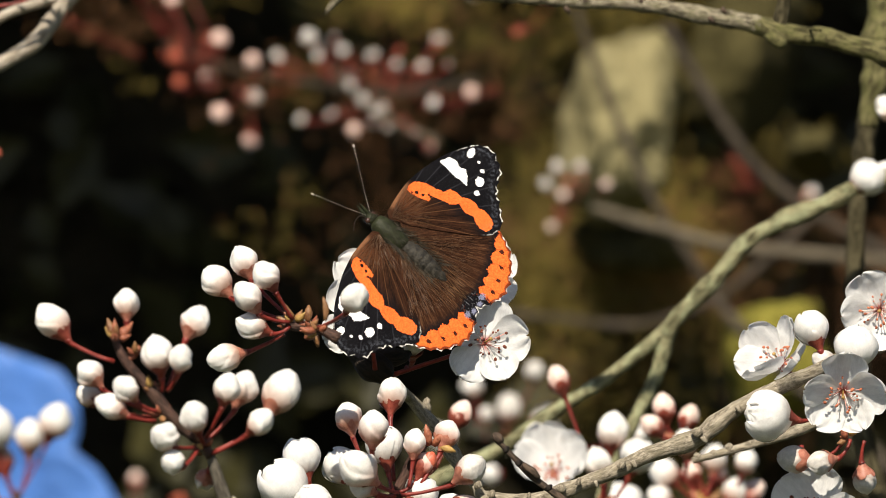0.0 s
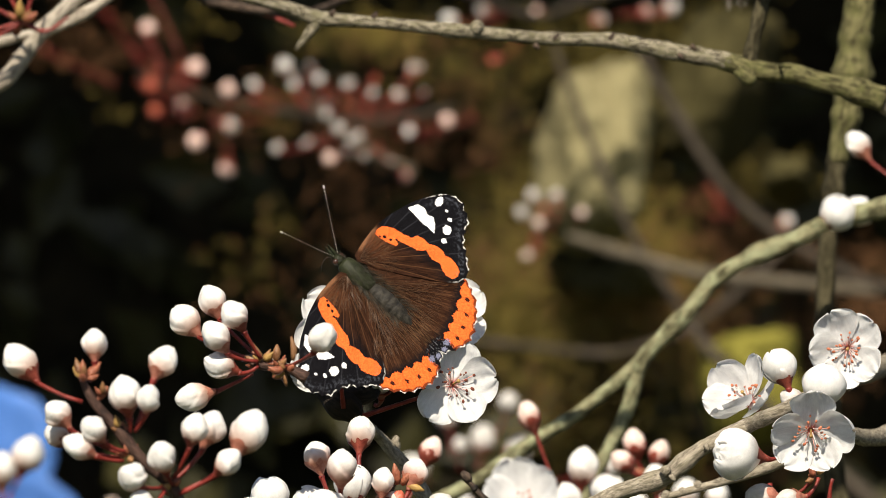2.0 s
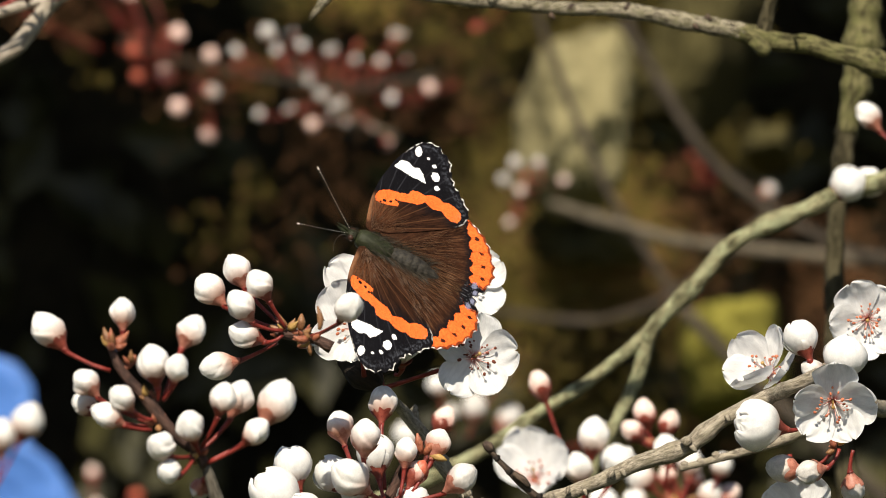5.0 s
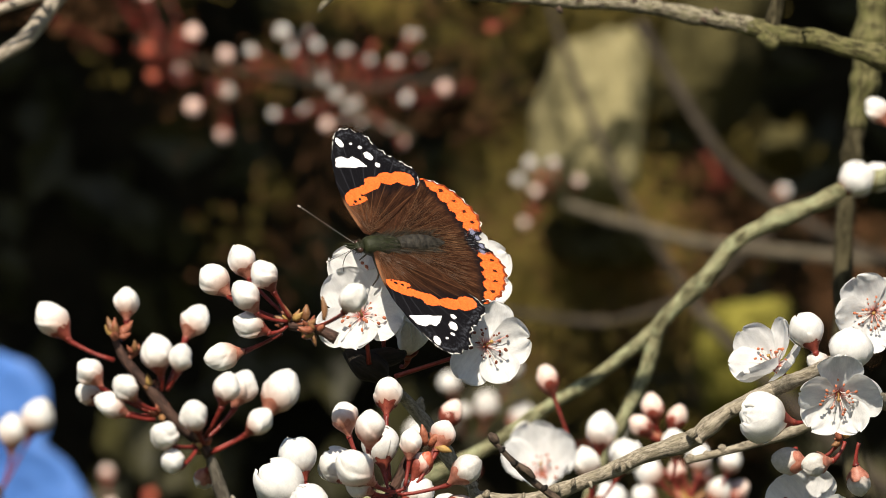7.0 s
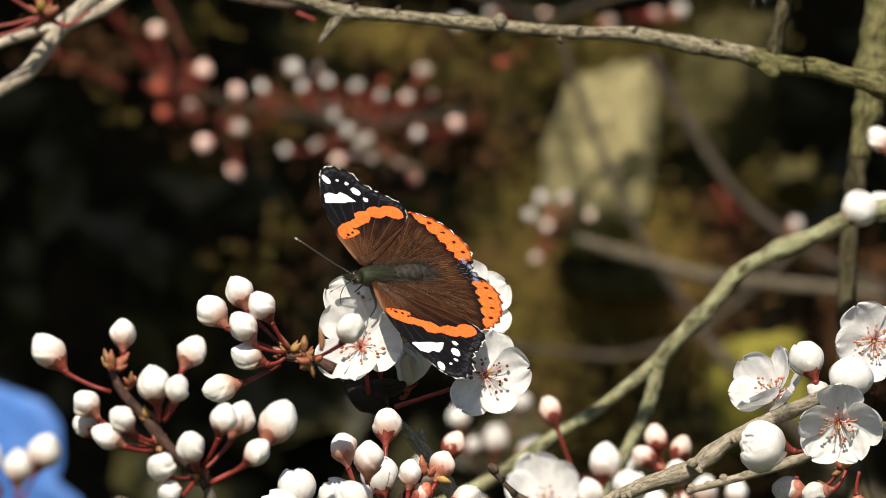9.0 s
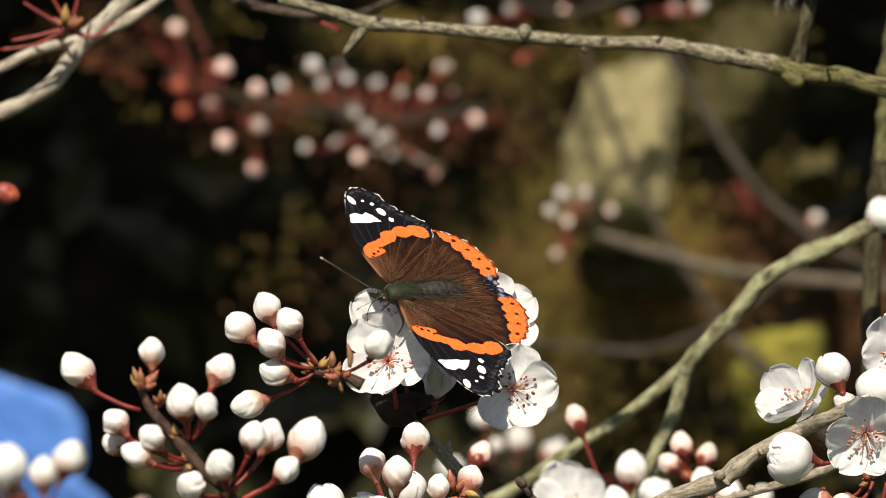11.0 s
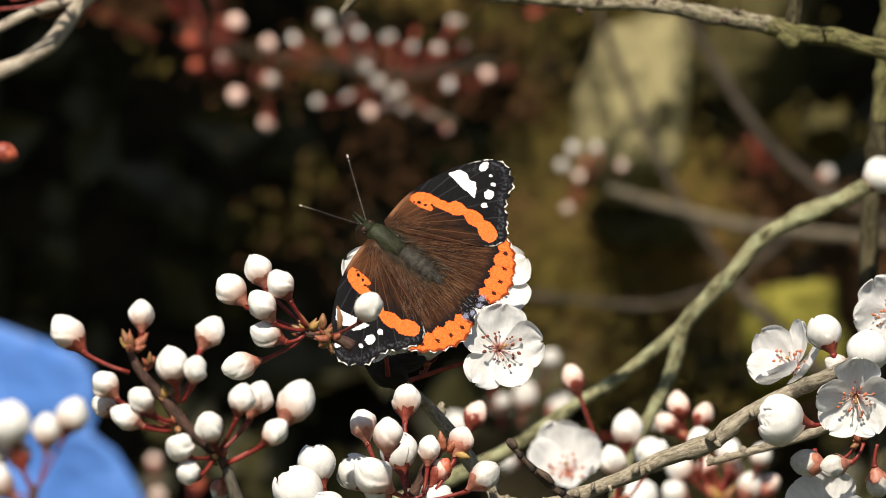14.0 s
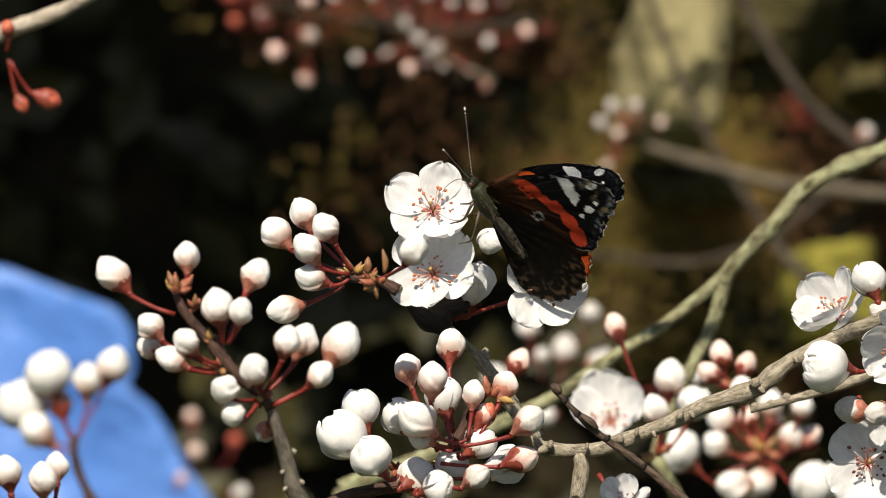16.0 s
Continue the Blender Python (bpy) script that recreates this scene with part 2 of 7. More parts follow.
def mesh_from(name, verts, faces, material, smooth=True):
    me = bpy.data.meshes.new(name)
    me.from_pydata([tuple(v) for v in verts], [], faces)
    me.materials.append(material)
    if smooth:
        me.shade_smooth()
    return me


def part(name, me, parent, label="", m=None):
    """Links a mesh as one part under a thing or under a part."""
    if isinstance(me, bmesh.types.BMesh):
        bm, me = me, bpy.data.meshes.new(name)
        bm.to_mesh(me)
        bm.free()
    ob = new(name, me)
    ob.parent = parent
    if m is not None:
        ob.matrix_basis = m
    if label:
        tagged(ob, label)
    return ob


def thing(name, at, label, category, group=""):
    ob = new(name)
    ob.location = at
    ob.empty_display_size = 0.02
    return tagged(ob, label, category, group)


def smooth_line(pts, step):
    """Catmull-Rom through rows of numbers, with a point about every step."""
    p = [np.array(q, float) for q in pts]
    p = [2 * p[0] - p[1], *p, 2 * p[-1] - p[-2]]
    out = []
    for a, b, c, d in zip(p, p[1:], p[2:], p[3:]):
        n = int(min(40, max(2, np.linalg.norm((c - b)[:3]) // step)))
        for i in range(n):
            u = i / n
            out.append(0.5 * (2 * b + (c - a) * u + (2 * a - 5 * b + 4 * c - d) * u * u + (3 * b - a - 3 * c + d) * u**3))
    return out + [p[-2]]


def tube_mesh(name, line, material, sides=10, rough=0.0, knots=0.0, rng=None):
    """A closed tube along points x, y, z, radius (metres); rough and knots are shares of the radius."""
    verts, faces, skin = [], [], []
    side = None
    n = len(line)
    run = 0.0
    for i, q in enumerate(line):
        ahead = Vector(line[min(i + 1, n - 1)][:3]) - Vector(line[max(i - 1, 0)][:3])
        ahead.normalize()
        if side is None:
            side = ahead.orthogonal().normalized()
        side = (side - ahead * side.dot(ahead)).normalized()
        other = ahead.cross(side)
        c, r = Vector(q[:3]), max(q[3], 1e-5)
        run += (c - Vector(line[max(i - 1, 0)][:3])).length
        swell = 1 + knots * max(0.0, noise.noise(c * 160 + Vector((7, 3, 1)))) * 1.6
        for k in range(sides):
            a = 2 * math.pi * k / sides
            d = side * math.cos(a) + other * math.sin(a)
            wob = 1 + rough * (noise.noise((c + d * r) * 420) + 0.8 * noise.noise((c + d * r) * 1300))
            wob += rough * 0.35 * noise.noise(Vector((math.cos(a) * 4, math.sin(a) * 4, run * 130)))
            skin += [math.cos(a) * r, math.sin(a) * r, run * 0.26]
            verts.append(c + d * r * swell * wob)
    for i in range(n - 1):
        for k in range(sides):
            a, b = i * sides + k, i * sides + (k + 1) % sides
            faces.append((a, b, b + sides, a + sides))
    faces.append(tuple(reversed(range(sides))))
    faces.append(tuple(range((n - 1) * sides, n * sides)))
    me = mesh_from(name, verts, faces, material)
    me.attributes.new("skin", "FLOAT_VECTOR", "POINT").data.foreach_set("vector", skin)
    return me


def limb(parent, name, pts, material, sides=22):
    """A branch or stem through x, y, z, radius in millimetres, as a part of its plant."""
    base = parent.matrix_basis.translation
    line = [np.array([*(V(q) - base), q[3] / 1000]) for q in smooth_line(pts, 0.9)]
    fat = max(q[3] for q in pts)
    thin = fat < 0.8
    return part(name, tube_mesh(name, line, material, 7 if thin else sides, 0.06 if thin else 0.085, 0.0 if thin else 0.28), parent)


# ---------- buds ----------
def bud_mesh(name, seed, material, folds=5, plump=0.46, fold=0.085):
    rng = random.Random(seed)
    twist, skew, lean = rng.uniform(0.3, 0.7), rng.uniform(0, 6.28), rng.uniform(-0.05, 0.05)
    rows, cols = 30, 60
    verts, faces = [], []
    for i in range(rows + 1):
        u = i / rows
        z = -0.5 + u
        prof = plump * math.sin(math.pi * min(1, u * 0.95 + 0.03)) ** 0.56 * (1.03 - 0.08 * u)
        for k in range(cols):
            a = 2 * math.pi * k / cols
            saw = ((a + skew) * folds / (2 * math.pi) + twist * u * 2.2) % 1.0
            ridge = 1 + (fold * (saw - 0.4) if saw < 0.93 else fold * (0.53 - (saw - 0.93) * 8)) * math.sin(math.pi * min(1, u * 0.98)) ** 0.9
            lump = 1 + 0.15 * noise.noise(Vector((math.cos(a) * 1.3 + seed, math.sin(a) * 1.3, z * 1.7))) + 0.03 * noise.noise(Vector((math.cos(a) * 5 + seed, math.sin(a) * 5, z * 5)))
            r = prof * ridge * lump
            tall = 0.05 * noise.noise(Vector((math.cos(a) * 1.6 + seed, math.sin(a) * 1.6, 3.0)))
            verts.append(Vector((r * math.cos(a) + lean * u, r * math.sin(a), z + tall * u)))
    for i in range(rows):
        for k in range(cols):
            a, b = i * cols + k, i * cols + (k + 1) % cols
            faces.append((a, b, b + cols, a + cols))
    faces.append(tuple(range(rows * cols, (rows + 1) * cols)))
    return mesh_from(name, verts, faces, material)


def calyx_mesh(name, seed, material, reach, plump=0.46):
    """Five sepals pressed round the foot of a bud."""
    rng = random.Random(seed)
    cols, rows = 40, 12
    verts, faces = [], []
    turn = rng.uniform(0, 6)
    for i in range(rows + 1):
        u = i / rows
        for k in range(cols):
            a = 2 * math.pi * k / cols
            lobe = abs(math.cos(2.5 * (a + turn))) * (0.85 + 0.3 * noise.noise(Vector((math.cos(a), math.sin(a), seed * 1.7))))
            top = reach * (0.5 + 0.5 * lobe**0.8)
            z = -0.76 + u * (top + 0.26)
            w = max(0.0, min(1.0, z + 0.5))
            round_r = plump * math.sin(math.pi * min(1, w * 0.95 + 0.03)) ** 0.56 * (1.03 - 0.08 * w) if z > -0.5 else 0
            cone = 0.07 + 0.2 * max(0.0, min(1.0, (z + 0.76) / 0.34)) ** 1.6
            r = max(round_r * (1.055 - 0.03 * u) + 0.008, cone if z < -0.42 else 0)
            verts.append(Vector((r * math.cos(a), r * math.sin(a), z)))
    for i in range(rows):
        for k in range(cols):
            a, b = i * cols + k, i * cols + (k + 1) % cols
            faces.append((a, b, b + cols, a + cols))
    faces.append(tuple(reversed(range(cols))))
    return mesh_from(name, verts, faces, material)


def shell_mesh(seed):
    """A spoon-shaped petal closed over a half-open bud, about the z axis."""
    rng = random.Random(seed)
    rows, cols = 16, 14
    verts, faces = [], []
    wide, tall, out = rng.uniform(1.05, 1.4), rng.uniform(0.95, 1.06), rng.uniform(0.98, 1.06)
    open_up = rng.choice((0.0, 0.02, 0.05, 0.09))
    for i in range(rows + 1):
        u = i / rows
        z = -0.5 + (1 - (1 - u) ** 1.15) * tall
        prof = 0.5 * math.sin(math.pi * min(1, u * 0.955 + 0.03)) ** 0.62
        span = wide * (0.5 + 0.5 * math.sin(math.pi * min(1, 0.18 + u * 0.6))) * math.sqrt(max(0.1, 1 - max(0, (u - 0.62) / 0.42) ** 2))
        for k in range(cols + 1):
            v = -1 + 2 * k / cols
            r = prof * out * (1 + 0.075 * v + 0.01 * v * v) + open_up * u**4
            r *= 1 + 0.07 * noise.noise(Vector((v * 1.5 + seed, u * 2, 1))) + 0.04 * u * noise.noise(Vector((v * 4, u * 3, seed)))
            edge = 0.05 * u**2 * noise.noise(Vector((v * 2, seed, 2.0)))
            verts.append(Vector((r * math.cos(span * v), r * math.sin(span * v), z - 0.05 * v * v * u + edge)))
    for i in range(rows):
        for k in range(cols):
            a = i * (cols + 1) + k
            faces.append((a, a + 1, a + cols + 2, a + cols + 1))
    return mesh_from("petal", verts, faces, open_white)


SHELLS = [shell_mesh(s + 300) for s in range(9)]
BUDS = {
    0: [bud_mesh("bud", s, bud_white, 3 + s % 2, 0.46, 0.12 + 0.03 * (s % 3)) for s in range(8)],
    1: [bud_mesh("bud", s + 20, bud_dull, 4) for s in range(2)],
    2: [bud_mesh("bud", s + 40, open_white, 3, 0.46, 0.12) for s in range(3)],
    3: [bud_mesh("bud", s + 60, bud_pink, 4, 0.44) for s in range(3)],
    4: [bud_mesh("bud", s + 80, bud_red, 4, 0.42) for s in range(2)],
    6: [bud_mesh("bud", s + 100, open_white, 3, 0.3, 0.2) for s in range(2)],
    7: [bud_mesh("bud", s + 110, bud_flushed, 3, 0.46, 0.13) for s in range(3)],
    5: [bud_mesh("bud", s + 90, bud_blush, 4, 0.46) for s in range(2)],
}
CALYX = {
    0: [calyx_mesh("calyx", s, calyx_peach if s else calyx_red, (0.2, 0.13, 0.24)[s]) for s in range(3)],
    1: [calyx_mesh("calyx", 11, calyx_peach, 0.4)],
    2: [calyx_mesh("calyx", 21, calyx_red, 0.14, 0.47)],
    3: [calyx_mesh("calyx", 31, calyx_red, 0.55, 0.44)],
    4: [calyx_mesh("calyx", 41, calyx_red, 0.7, 0.42)],
    6: [calyx_mesh("calyx", 61, calyx_red, 0.16, 0.4)],
    7: [calyx_mesh("calyx", s + 70, calyx_peach, 0.34 + 0.06 * s) for s in range(2)],
    5: [calyx_mesh("calyx", 51, calyx_red, 0.3)],
}
count = itertools.count()


def bud(cluster, at, size, foot, kind):
    """A bud of that many millimetres at the end of its stalk, which springs from foot."""
    i = next(count)
    rng = random.Random(i)
    base = cluster.matrix_basis.translation
    c, f = V(at), V(foot)
    way = (c - f).normalized()
    axis = (way + Vector((0, 0, 0.35)) + Vector([rng.uniform(-0.18, 0.18) for _ in range(3)])).normalized()
    s = size / 1000 * (0.87 if kind == 2 else 1)
    turn = axis.to_track_quat("Z", "Y").to_matrix().to_4x4() @ Matrix.Rotation(rng.uniform(0, 6.28), 4, "Z")
    m = Matrix.Translation(c - base) @ turn @ Matrix.Diagonal((s * rng.uniform(0.96, 1.08), s * rng.uniform(0.96, 1.08), s * rng.uniform(1.02, 1.16), 1))
    ob = part("bud", BUDS[kind][i % len(BUDS[kind])], cluster, "", m)
    part("calyx", CALYX[kind][i % len(CALYX[kind])], ob)
    if kind == 2:
        for k in range(5):
            spin = Matrix.Rotation(2 * math.pi * k / 5 + rng.uniform(-0.25, 0.25), 4, "Z")
            lean = Matrix.Translation((0, 0, -0.5)) @ Matrix.Rotation(radians(rng.choice((0, 0, 2, 5))), 4, "Y") @ Matrix.Translation((0, 0, 0.5))
            part("petal", SHELLS[(i * 2 + k * (1 + i % 3)) % 9], ob, "", spin @ lean @ Matrix.Diagonal((1, rng.uniform(0.95, 1.12), rng.uniform(0.9, 1.06), 1)))
    if kind == 6:
        for k in range(5):
            spin = Matrix.Rotation(radians(72 * k + rng.uniform(-12, 12)), 4, "Z") @ Matrix.Translation((0.12, 0, -0.45))
            stand = Matrix.Rotation(radians(-rng.uniform(52, 82)), 4, "Y") @ Matrix.Rotation(radians(rng.uniform(-15, 15)), 4, "X")
            part("petal", PETALS[0.7][(i + k) % 4], ob, "", spin @ stand @ Matrix.Diagonal((1.08, rng.uniform(0.9, 1.1), 1, 1)))
    neck = c - axis * s * 0.74
    mid = (neck - axis * s * 0.3 + f) / 2
    line = smooth_line([(*(q - base), r) for q, r in ((neck, 0.0009), (neck - axis * s * 0.12, 0.00055), (mid, 0.0004), (f, 0.00048))], 0.0016)
    part("stalk", tube_mesh("stalk", line, red_stem, 7, 0.05), cluster)
    return ob


def tuft(owner, at, n, size, seed, material=None):
    """A knot of small pointed bud scales on a twig."""
    rng = random.Random(seed)
    base = owner.matrix_basis.translation
    c = V(at) - base
    for i in range(n):
        d = Vector([rng.uniform(-1, 1), rng.uniform(-1, 0.4), rng.uniform(-0.5, 1)]).normalized()
        s = size / 1000 * rng.uniform(0.6, 1.2)
        a = c + d * s * 0.2
        line = smooth_line([(*a, s * 0.1), (*(a + d * s * 0.35), s * 0.3), (*(a + d * s * 0.7), s * 0.24), (*(a + d * s * 1.1 + Vector((0, 0, s * 0.15))), s * 0.03)], s * 0.14)
        pick = material or (scale_red, bract, scale_red, leaf_bud)[i % 4]
        part("bud_scale", tube_mesh("bud_scale", line, pick, 7, 0.1), owner)


def cluster(name, at, label):
    return thing(name, V(at), label, "bud cluster", "bud clusters on the tree")


# ---------- blossoms ----------
def petal_mesh(seed, cup):
    """An obovate petal of unit length with a cupped blade and a wavy rim, springing from the origin along x."""
    rng = random.Random(seed)
    rows, cols = 30, 18
    ph, amp = rng.uniform(0, 6), rng.uniform(0.02, 0.05)
    notch = rng.uniform(0.0, 0.06)
    wide, fold, curl = rng.uniform(0.47, 0.56), rng.uniform(0.02, 0.07), rng.uniform(-0.12, 0.16)
    verts, faces = [], []
    for i in range(rows + 1):
        u = 1 - (1 - i / rows) ** 1.5
        half = wide * math.sqrt(max(0.0, 1 - ((u - 0.62) / 0.385) ** 2)) if u > 0.62 else 0.06 + (wide - 0.06) * math.sin(math.pi / 2 * u / 0.62) ** 1.25
        for k in range(cols + 1):
            v = -1 + 2 * k / cols
            x = u - notch * math.exp(-(v * 5) ** 2) * u**6 + 0.03 * u**3 * noise.noise(Vector((v * 4, seed * 1.3, 2)))
            y = v * half * (1 + 0.07 * noise.noise(Vector((u * 5, v * 2, seed)))) 
            z = cup * (u**1.7) * 0.75 + cup * 0.5 * (v * half) ** 2 * 2.2 * (1.2 - u)
            z -= fold * math.exp(-(v * 3.2) ** 2) * math.sin(math.pi * min(1, u * 1.1)) - curl * abs(v) ** 2.5 * u**2 - 0.07 * curl * u**5
            z += 0.05 * u * noise.noise(Vector((u * 2.2 + seed * 3, v * 1.6, 7)))
            z += amp * u * math.sin(6 * v + ph) * abs(v) + amp * 0.8 * u**3 * math.sin(9 * v + ph * 2)
            z += 0.008 * math.sin(19 * v + ph) * u * (1.2 - u) + 0.03 * noise.noise(Vector((x * 3 + seed, y * 3, 1))) + 0.012 * noise.noise(Vector((x * 9, y * 9, seed)))
            verts.append((x, y, z))
    for i in range(rows):
        for k in range(cols):
            a = i * (cols + 1) + k
            faces.append((a, a + cols + 1, a + cols + 2, a + 1))
    return mesh_from("petal", verts, faces, petal_white)


def stamen_mesh(seed, bent, red, brown):
    rng = random.Random(seed)
    line = [(bent * u * u + rng.uniform(-0.01, 0.01), rng.uniform(-0.01, 0.01), u, 0.022) for u in np.linspace(0, 1, 6)]
    me = tube_mesh("stamen", [np.array(q) for q in line], filament_red if red else filament, 5)
    bm = bmesh.new()
    bm.from_mesh(me)
    me.materials.append(anther_brown if brown else anther_orange)
    end = Vector(line[-1][:3])
    made = bmesh.ops.create_icosphere(bm, subdivisions=2, radius=0.08, matrix=Matrix.Translation(end) @ Matrix.Diagonal((1.5, 1.0, 0.9, 1)))
    for v in made["verts"]:
        for f in v.link_faces:
            f.material_index = 1
            f.smooth = True
    bm.to_mesh(me)
    bm.free()
    return me


PETALS = {cup: [petal_mesh(s + int(cup * 100), cup) for s in range(7)] for cup in (0.3, 0.35, 0.4, 0.5, 0.6, 0.7)}
STAMENS = {brown: [stamen_mesh(s, b, s == 0, brown) for s, b in enumerate((0.1, 0.25, 0.35))] for brown in (False, True)}


def blossom(at, radius, face, spin, cup, foot, label):
    """A five-petalled blossom; face points out of it (right, towards the viewer, up); its stalk springs from foot."""
    c = V(at)
    ob = thing("plum_blossom", c, label, "blossom", "blossoms on the tree")
    rng = random.Random(int(radius * 100) + int(spin))
    out = Vector((face[0], -face[1], face[2])).normalized()
    turn = out.to_track_quat("Z", "Y").to_matrix().to_4x4() @ Matrix.Rotation(radians(spin), 4, "Z")
    r = radius / 1000
    for k in range(5):
        m = turn @ Matrix.Rotation(radians(72 * k + rng.uniform(-8, 8)), 4, "Z") @ Matrix.Translation((0.05 * r, 0, 0.02 * r * (k % 2)))
        m = m @ Matrix.Rotation(radians(rng.uniform(-16, 8) - 30 * max(0, cup - 0.35)), 4, "Y") @ Matrix.Rotation(radians(rng.uniform(-18, 18)), 4, "X")
        s = r * rng.uniform(0.93, 1.05)
        part("petal", PETALS[cup][rng.randrange(7)], ob, "", m @ Matrix.Diagonal((s, s * rng.uniform(0.88, 1.1), s, 1)))
    brown = "brown" in label or "dark" in label
    for k in range(23):
        tip = radians(rng.uniform(8, 56))
        m = turn @ Matrix.Rotation(2.4 * k + rng.uniform(-0.2, 0.2), 4, "Z") @ Matrix.Translation((0.07 * r, 0, 0.02 * r)) @ Matrix.Rotation(tip, 4, "Y")
        s = r * rng.uniform(0.24, 0.5)
        part("stamen", STAMENS[brown][k % 3], ob, "", m @ Matrix.Diagonal((s, s, s, 1)))
    cup_line = [np.array([*(turn @ Vector((0, 0, z * r))), q * r]) for z, q in ((-0.3, 0.04), (-0.26, 0.09), (-0.14, 0.14), (-0.03, 0.14), (0.0, 0.09))]
    part("calyx", tube_mesh("calyx", cup_line, eye_red, 16), ob, "small red calyx cup")
    style = [np.array([*(turn @ Vector((0.02 * r * z, 0, z * r))), q * r]) for z, q in ((0.0, 0.03), (0.2, 0.022), (0.36, 0.02), (0.4, 0.05), (0.43, 0.03))]
    part("pistil", tube_mesh("pistil", style, leaf_bud, 8), ob, "pale yellow pistil")
    f = V(foot) - c
    a = turn @ Vector((0, 0, -0.28 * r))
    b = turn @ Vector((0, 0, -0.55 * r))
    part("stalk", tube_mesh("stalk", smooth_line([(*a, 0.0007), (*b, 0.0005), (*((b + f) / 2), 0.00048), (*f, 0.0006)], 0.0016), red_stem, 7, 0.05), ob)
    return ob


# ---------- ground, bank, unseen shade tree ---
def sheet(name, xs, ys, height, material, label, category):
    """One sheet of ground over a grid, with a height for each place."""
    verts = [(x, y, height(x, y)) for y in ys for x in xs]
    n = len(xs)
    faces = [(j * n + i, j * n + i + 1, (j + 1) * n + i + 1, (j + 1) * n + i) for j in range(len(ys) - 1) for i in range(n - 1)]
    return tagged(new(name, mesh_from(name, verts, faces, material)), label, category, "", "structure")


def spread(lo, hi, n, power=2.2):
    return [math.copysign(abs(u) ** power, u) * (hi - lo) / 2 + (hi + lo) / 2 for u in np.linspace(-1, 1, n)]


def ground_height(x, y):
    d = math.hypot(x, y)
    return 0.03 * noise.noise(Vector((x * 0.9, y * 0.9, 0))) if d < 60 else 0.0


sheet("ground", spread(-900, 900, 90, 4), spread(-900, 900, 90, 4), ground_height, grass_ground, "rough grass and bare soil", "ground")


def bank():
    """A steep earth bank behind the tree, part of its shade put into the soil colour."""
    xs, us = np.linspace(-3.2, 3.2, 110), np.linspace(0, 1, 60)
    verts, faces = [], []
    for u in us:
        for x in xs:
            z = -0.05 + 2.7 * u
            y = 1.75 + 0.55 * u + 0.1 * noise.noise(Vector((x * 2.2, z * 2.2, 0))) + 0.05 * noise.noise(Vector((x * 7, z * 7, 4))) + 0.12 * max(0, abs(x) - 1.5)
            verts.append((x, y, z))
    n = len(xs)
    for j in range(len(us) - 1):
        for i in range(n - 1):
            a = j * n + i
            faces.append((a, a + 1, a + n + 1, a + n))
    back = len(verts)
    for x in xs:
        verts.append((x, 4.2, 2.5))
    for i in range(n - 1):
        a = (len(us) - 1) * n + i
        faces.append((a, a + 1, back + i + 1, back + i))
    return tagged(new("bank", mesh_from("bank", verts, faces, soil)), "steep dark earth bank in the shade, partly put into its colour", "bank", "", "structure")


bank()


def leaf_cloud(name, places, size, material, seed, label, category):
    """Many small leaves, each a folded blade, in one object."""
    rng = random.Random(seed)
    verts, faces = [], []
    for p, nrm in places:
        s = size * rng.uniform(0.6, 1.3)
        q = (Vector(nrm) + Vector([rng.uniform(-0.7, 0.7) for _ in range(3)])).normalized().to_track_quat("Z", "Y").to_matrix() @ Matrix.Rotation(rng.uniform(0, 6.28), 3, "Z")
        k = len(verts)
        for x, y, z in ((0, 0, 0), (0.5, 0.32, 0.08), (1, 0, 0.02), (0.5, -0.32, 0.08), (0.5, 0, -0.04)):
            verts.append(Vector(p) + q @ Vector((x * s, y * s, z * s)))
        faces += [(k, k + 4, k + 1), (k + 4, k + 2, k + 1), (k, k + 3, k + 4), (k + 4, k + 3, k + 2)]
    return tagged(new(name, mesh_from(name, verts, faces, material, False)), label, category, "", "stuff")


def ivy_places(n):
    rng = random.Random(3)
    out = []
    for _ in range(n):
        x, u = rng.uniform(-1.6, 1.6), rng.uniform(0.3, 0.95)
        z = -0.05 + 2.7 * u
        y = 1.75 + 0.55 * u + 0.1 * noise.noise(Vector((x * 2.2, z * 2.2, 0))) + 0.05 * noise.noise(Vector((x * 7, z * 7, 4))) - rng.uniform(0, 0.05)
        out.append(((x, y, z), (0, -1, 0.4)))
    return out


def litter_places(heaps, seed, depth=1.77):
    """Leaves in loose heaps: x, z, reach in x and z (millimetres), how many."""
    rng = random.Random(seed)
    out = []
    for x, z, rx, rz, n in heaps:
        for _ in range(n):
            px, pz = (x + rng.gauss(0, rx)) / 1000, HEIGHT + (z + rng.gauss(0, rz)) / 1000
            out.append(((px, depth + rng.uniform(-0.06, 0.08), pz), (0, -1, 0.5)))
    return out


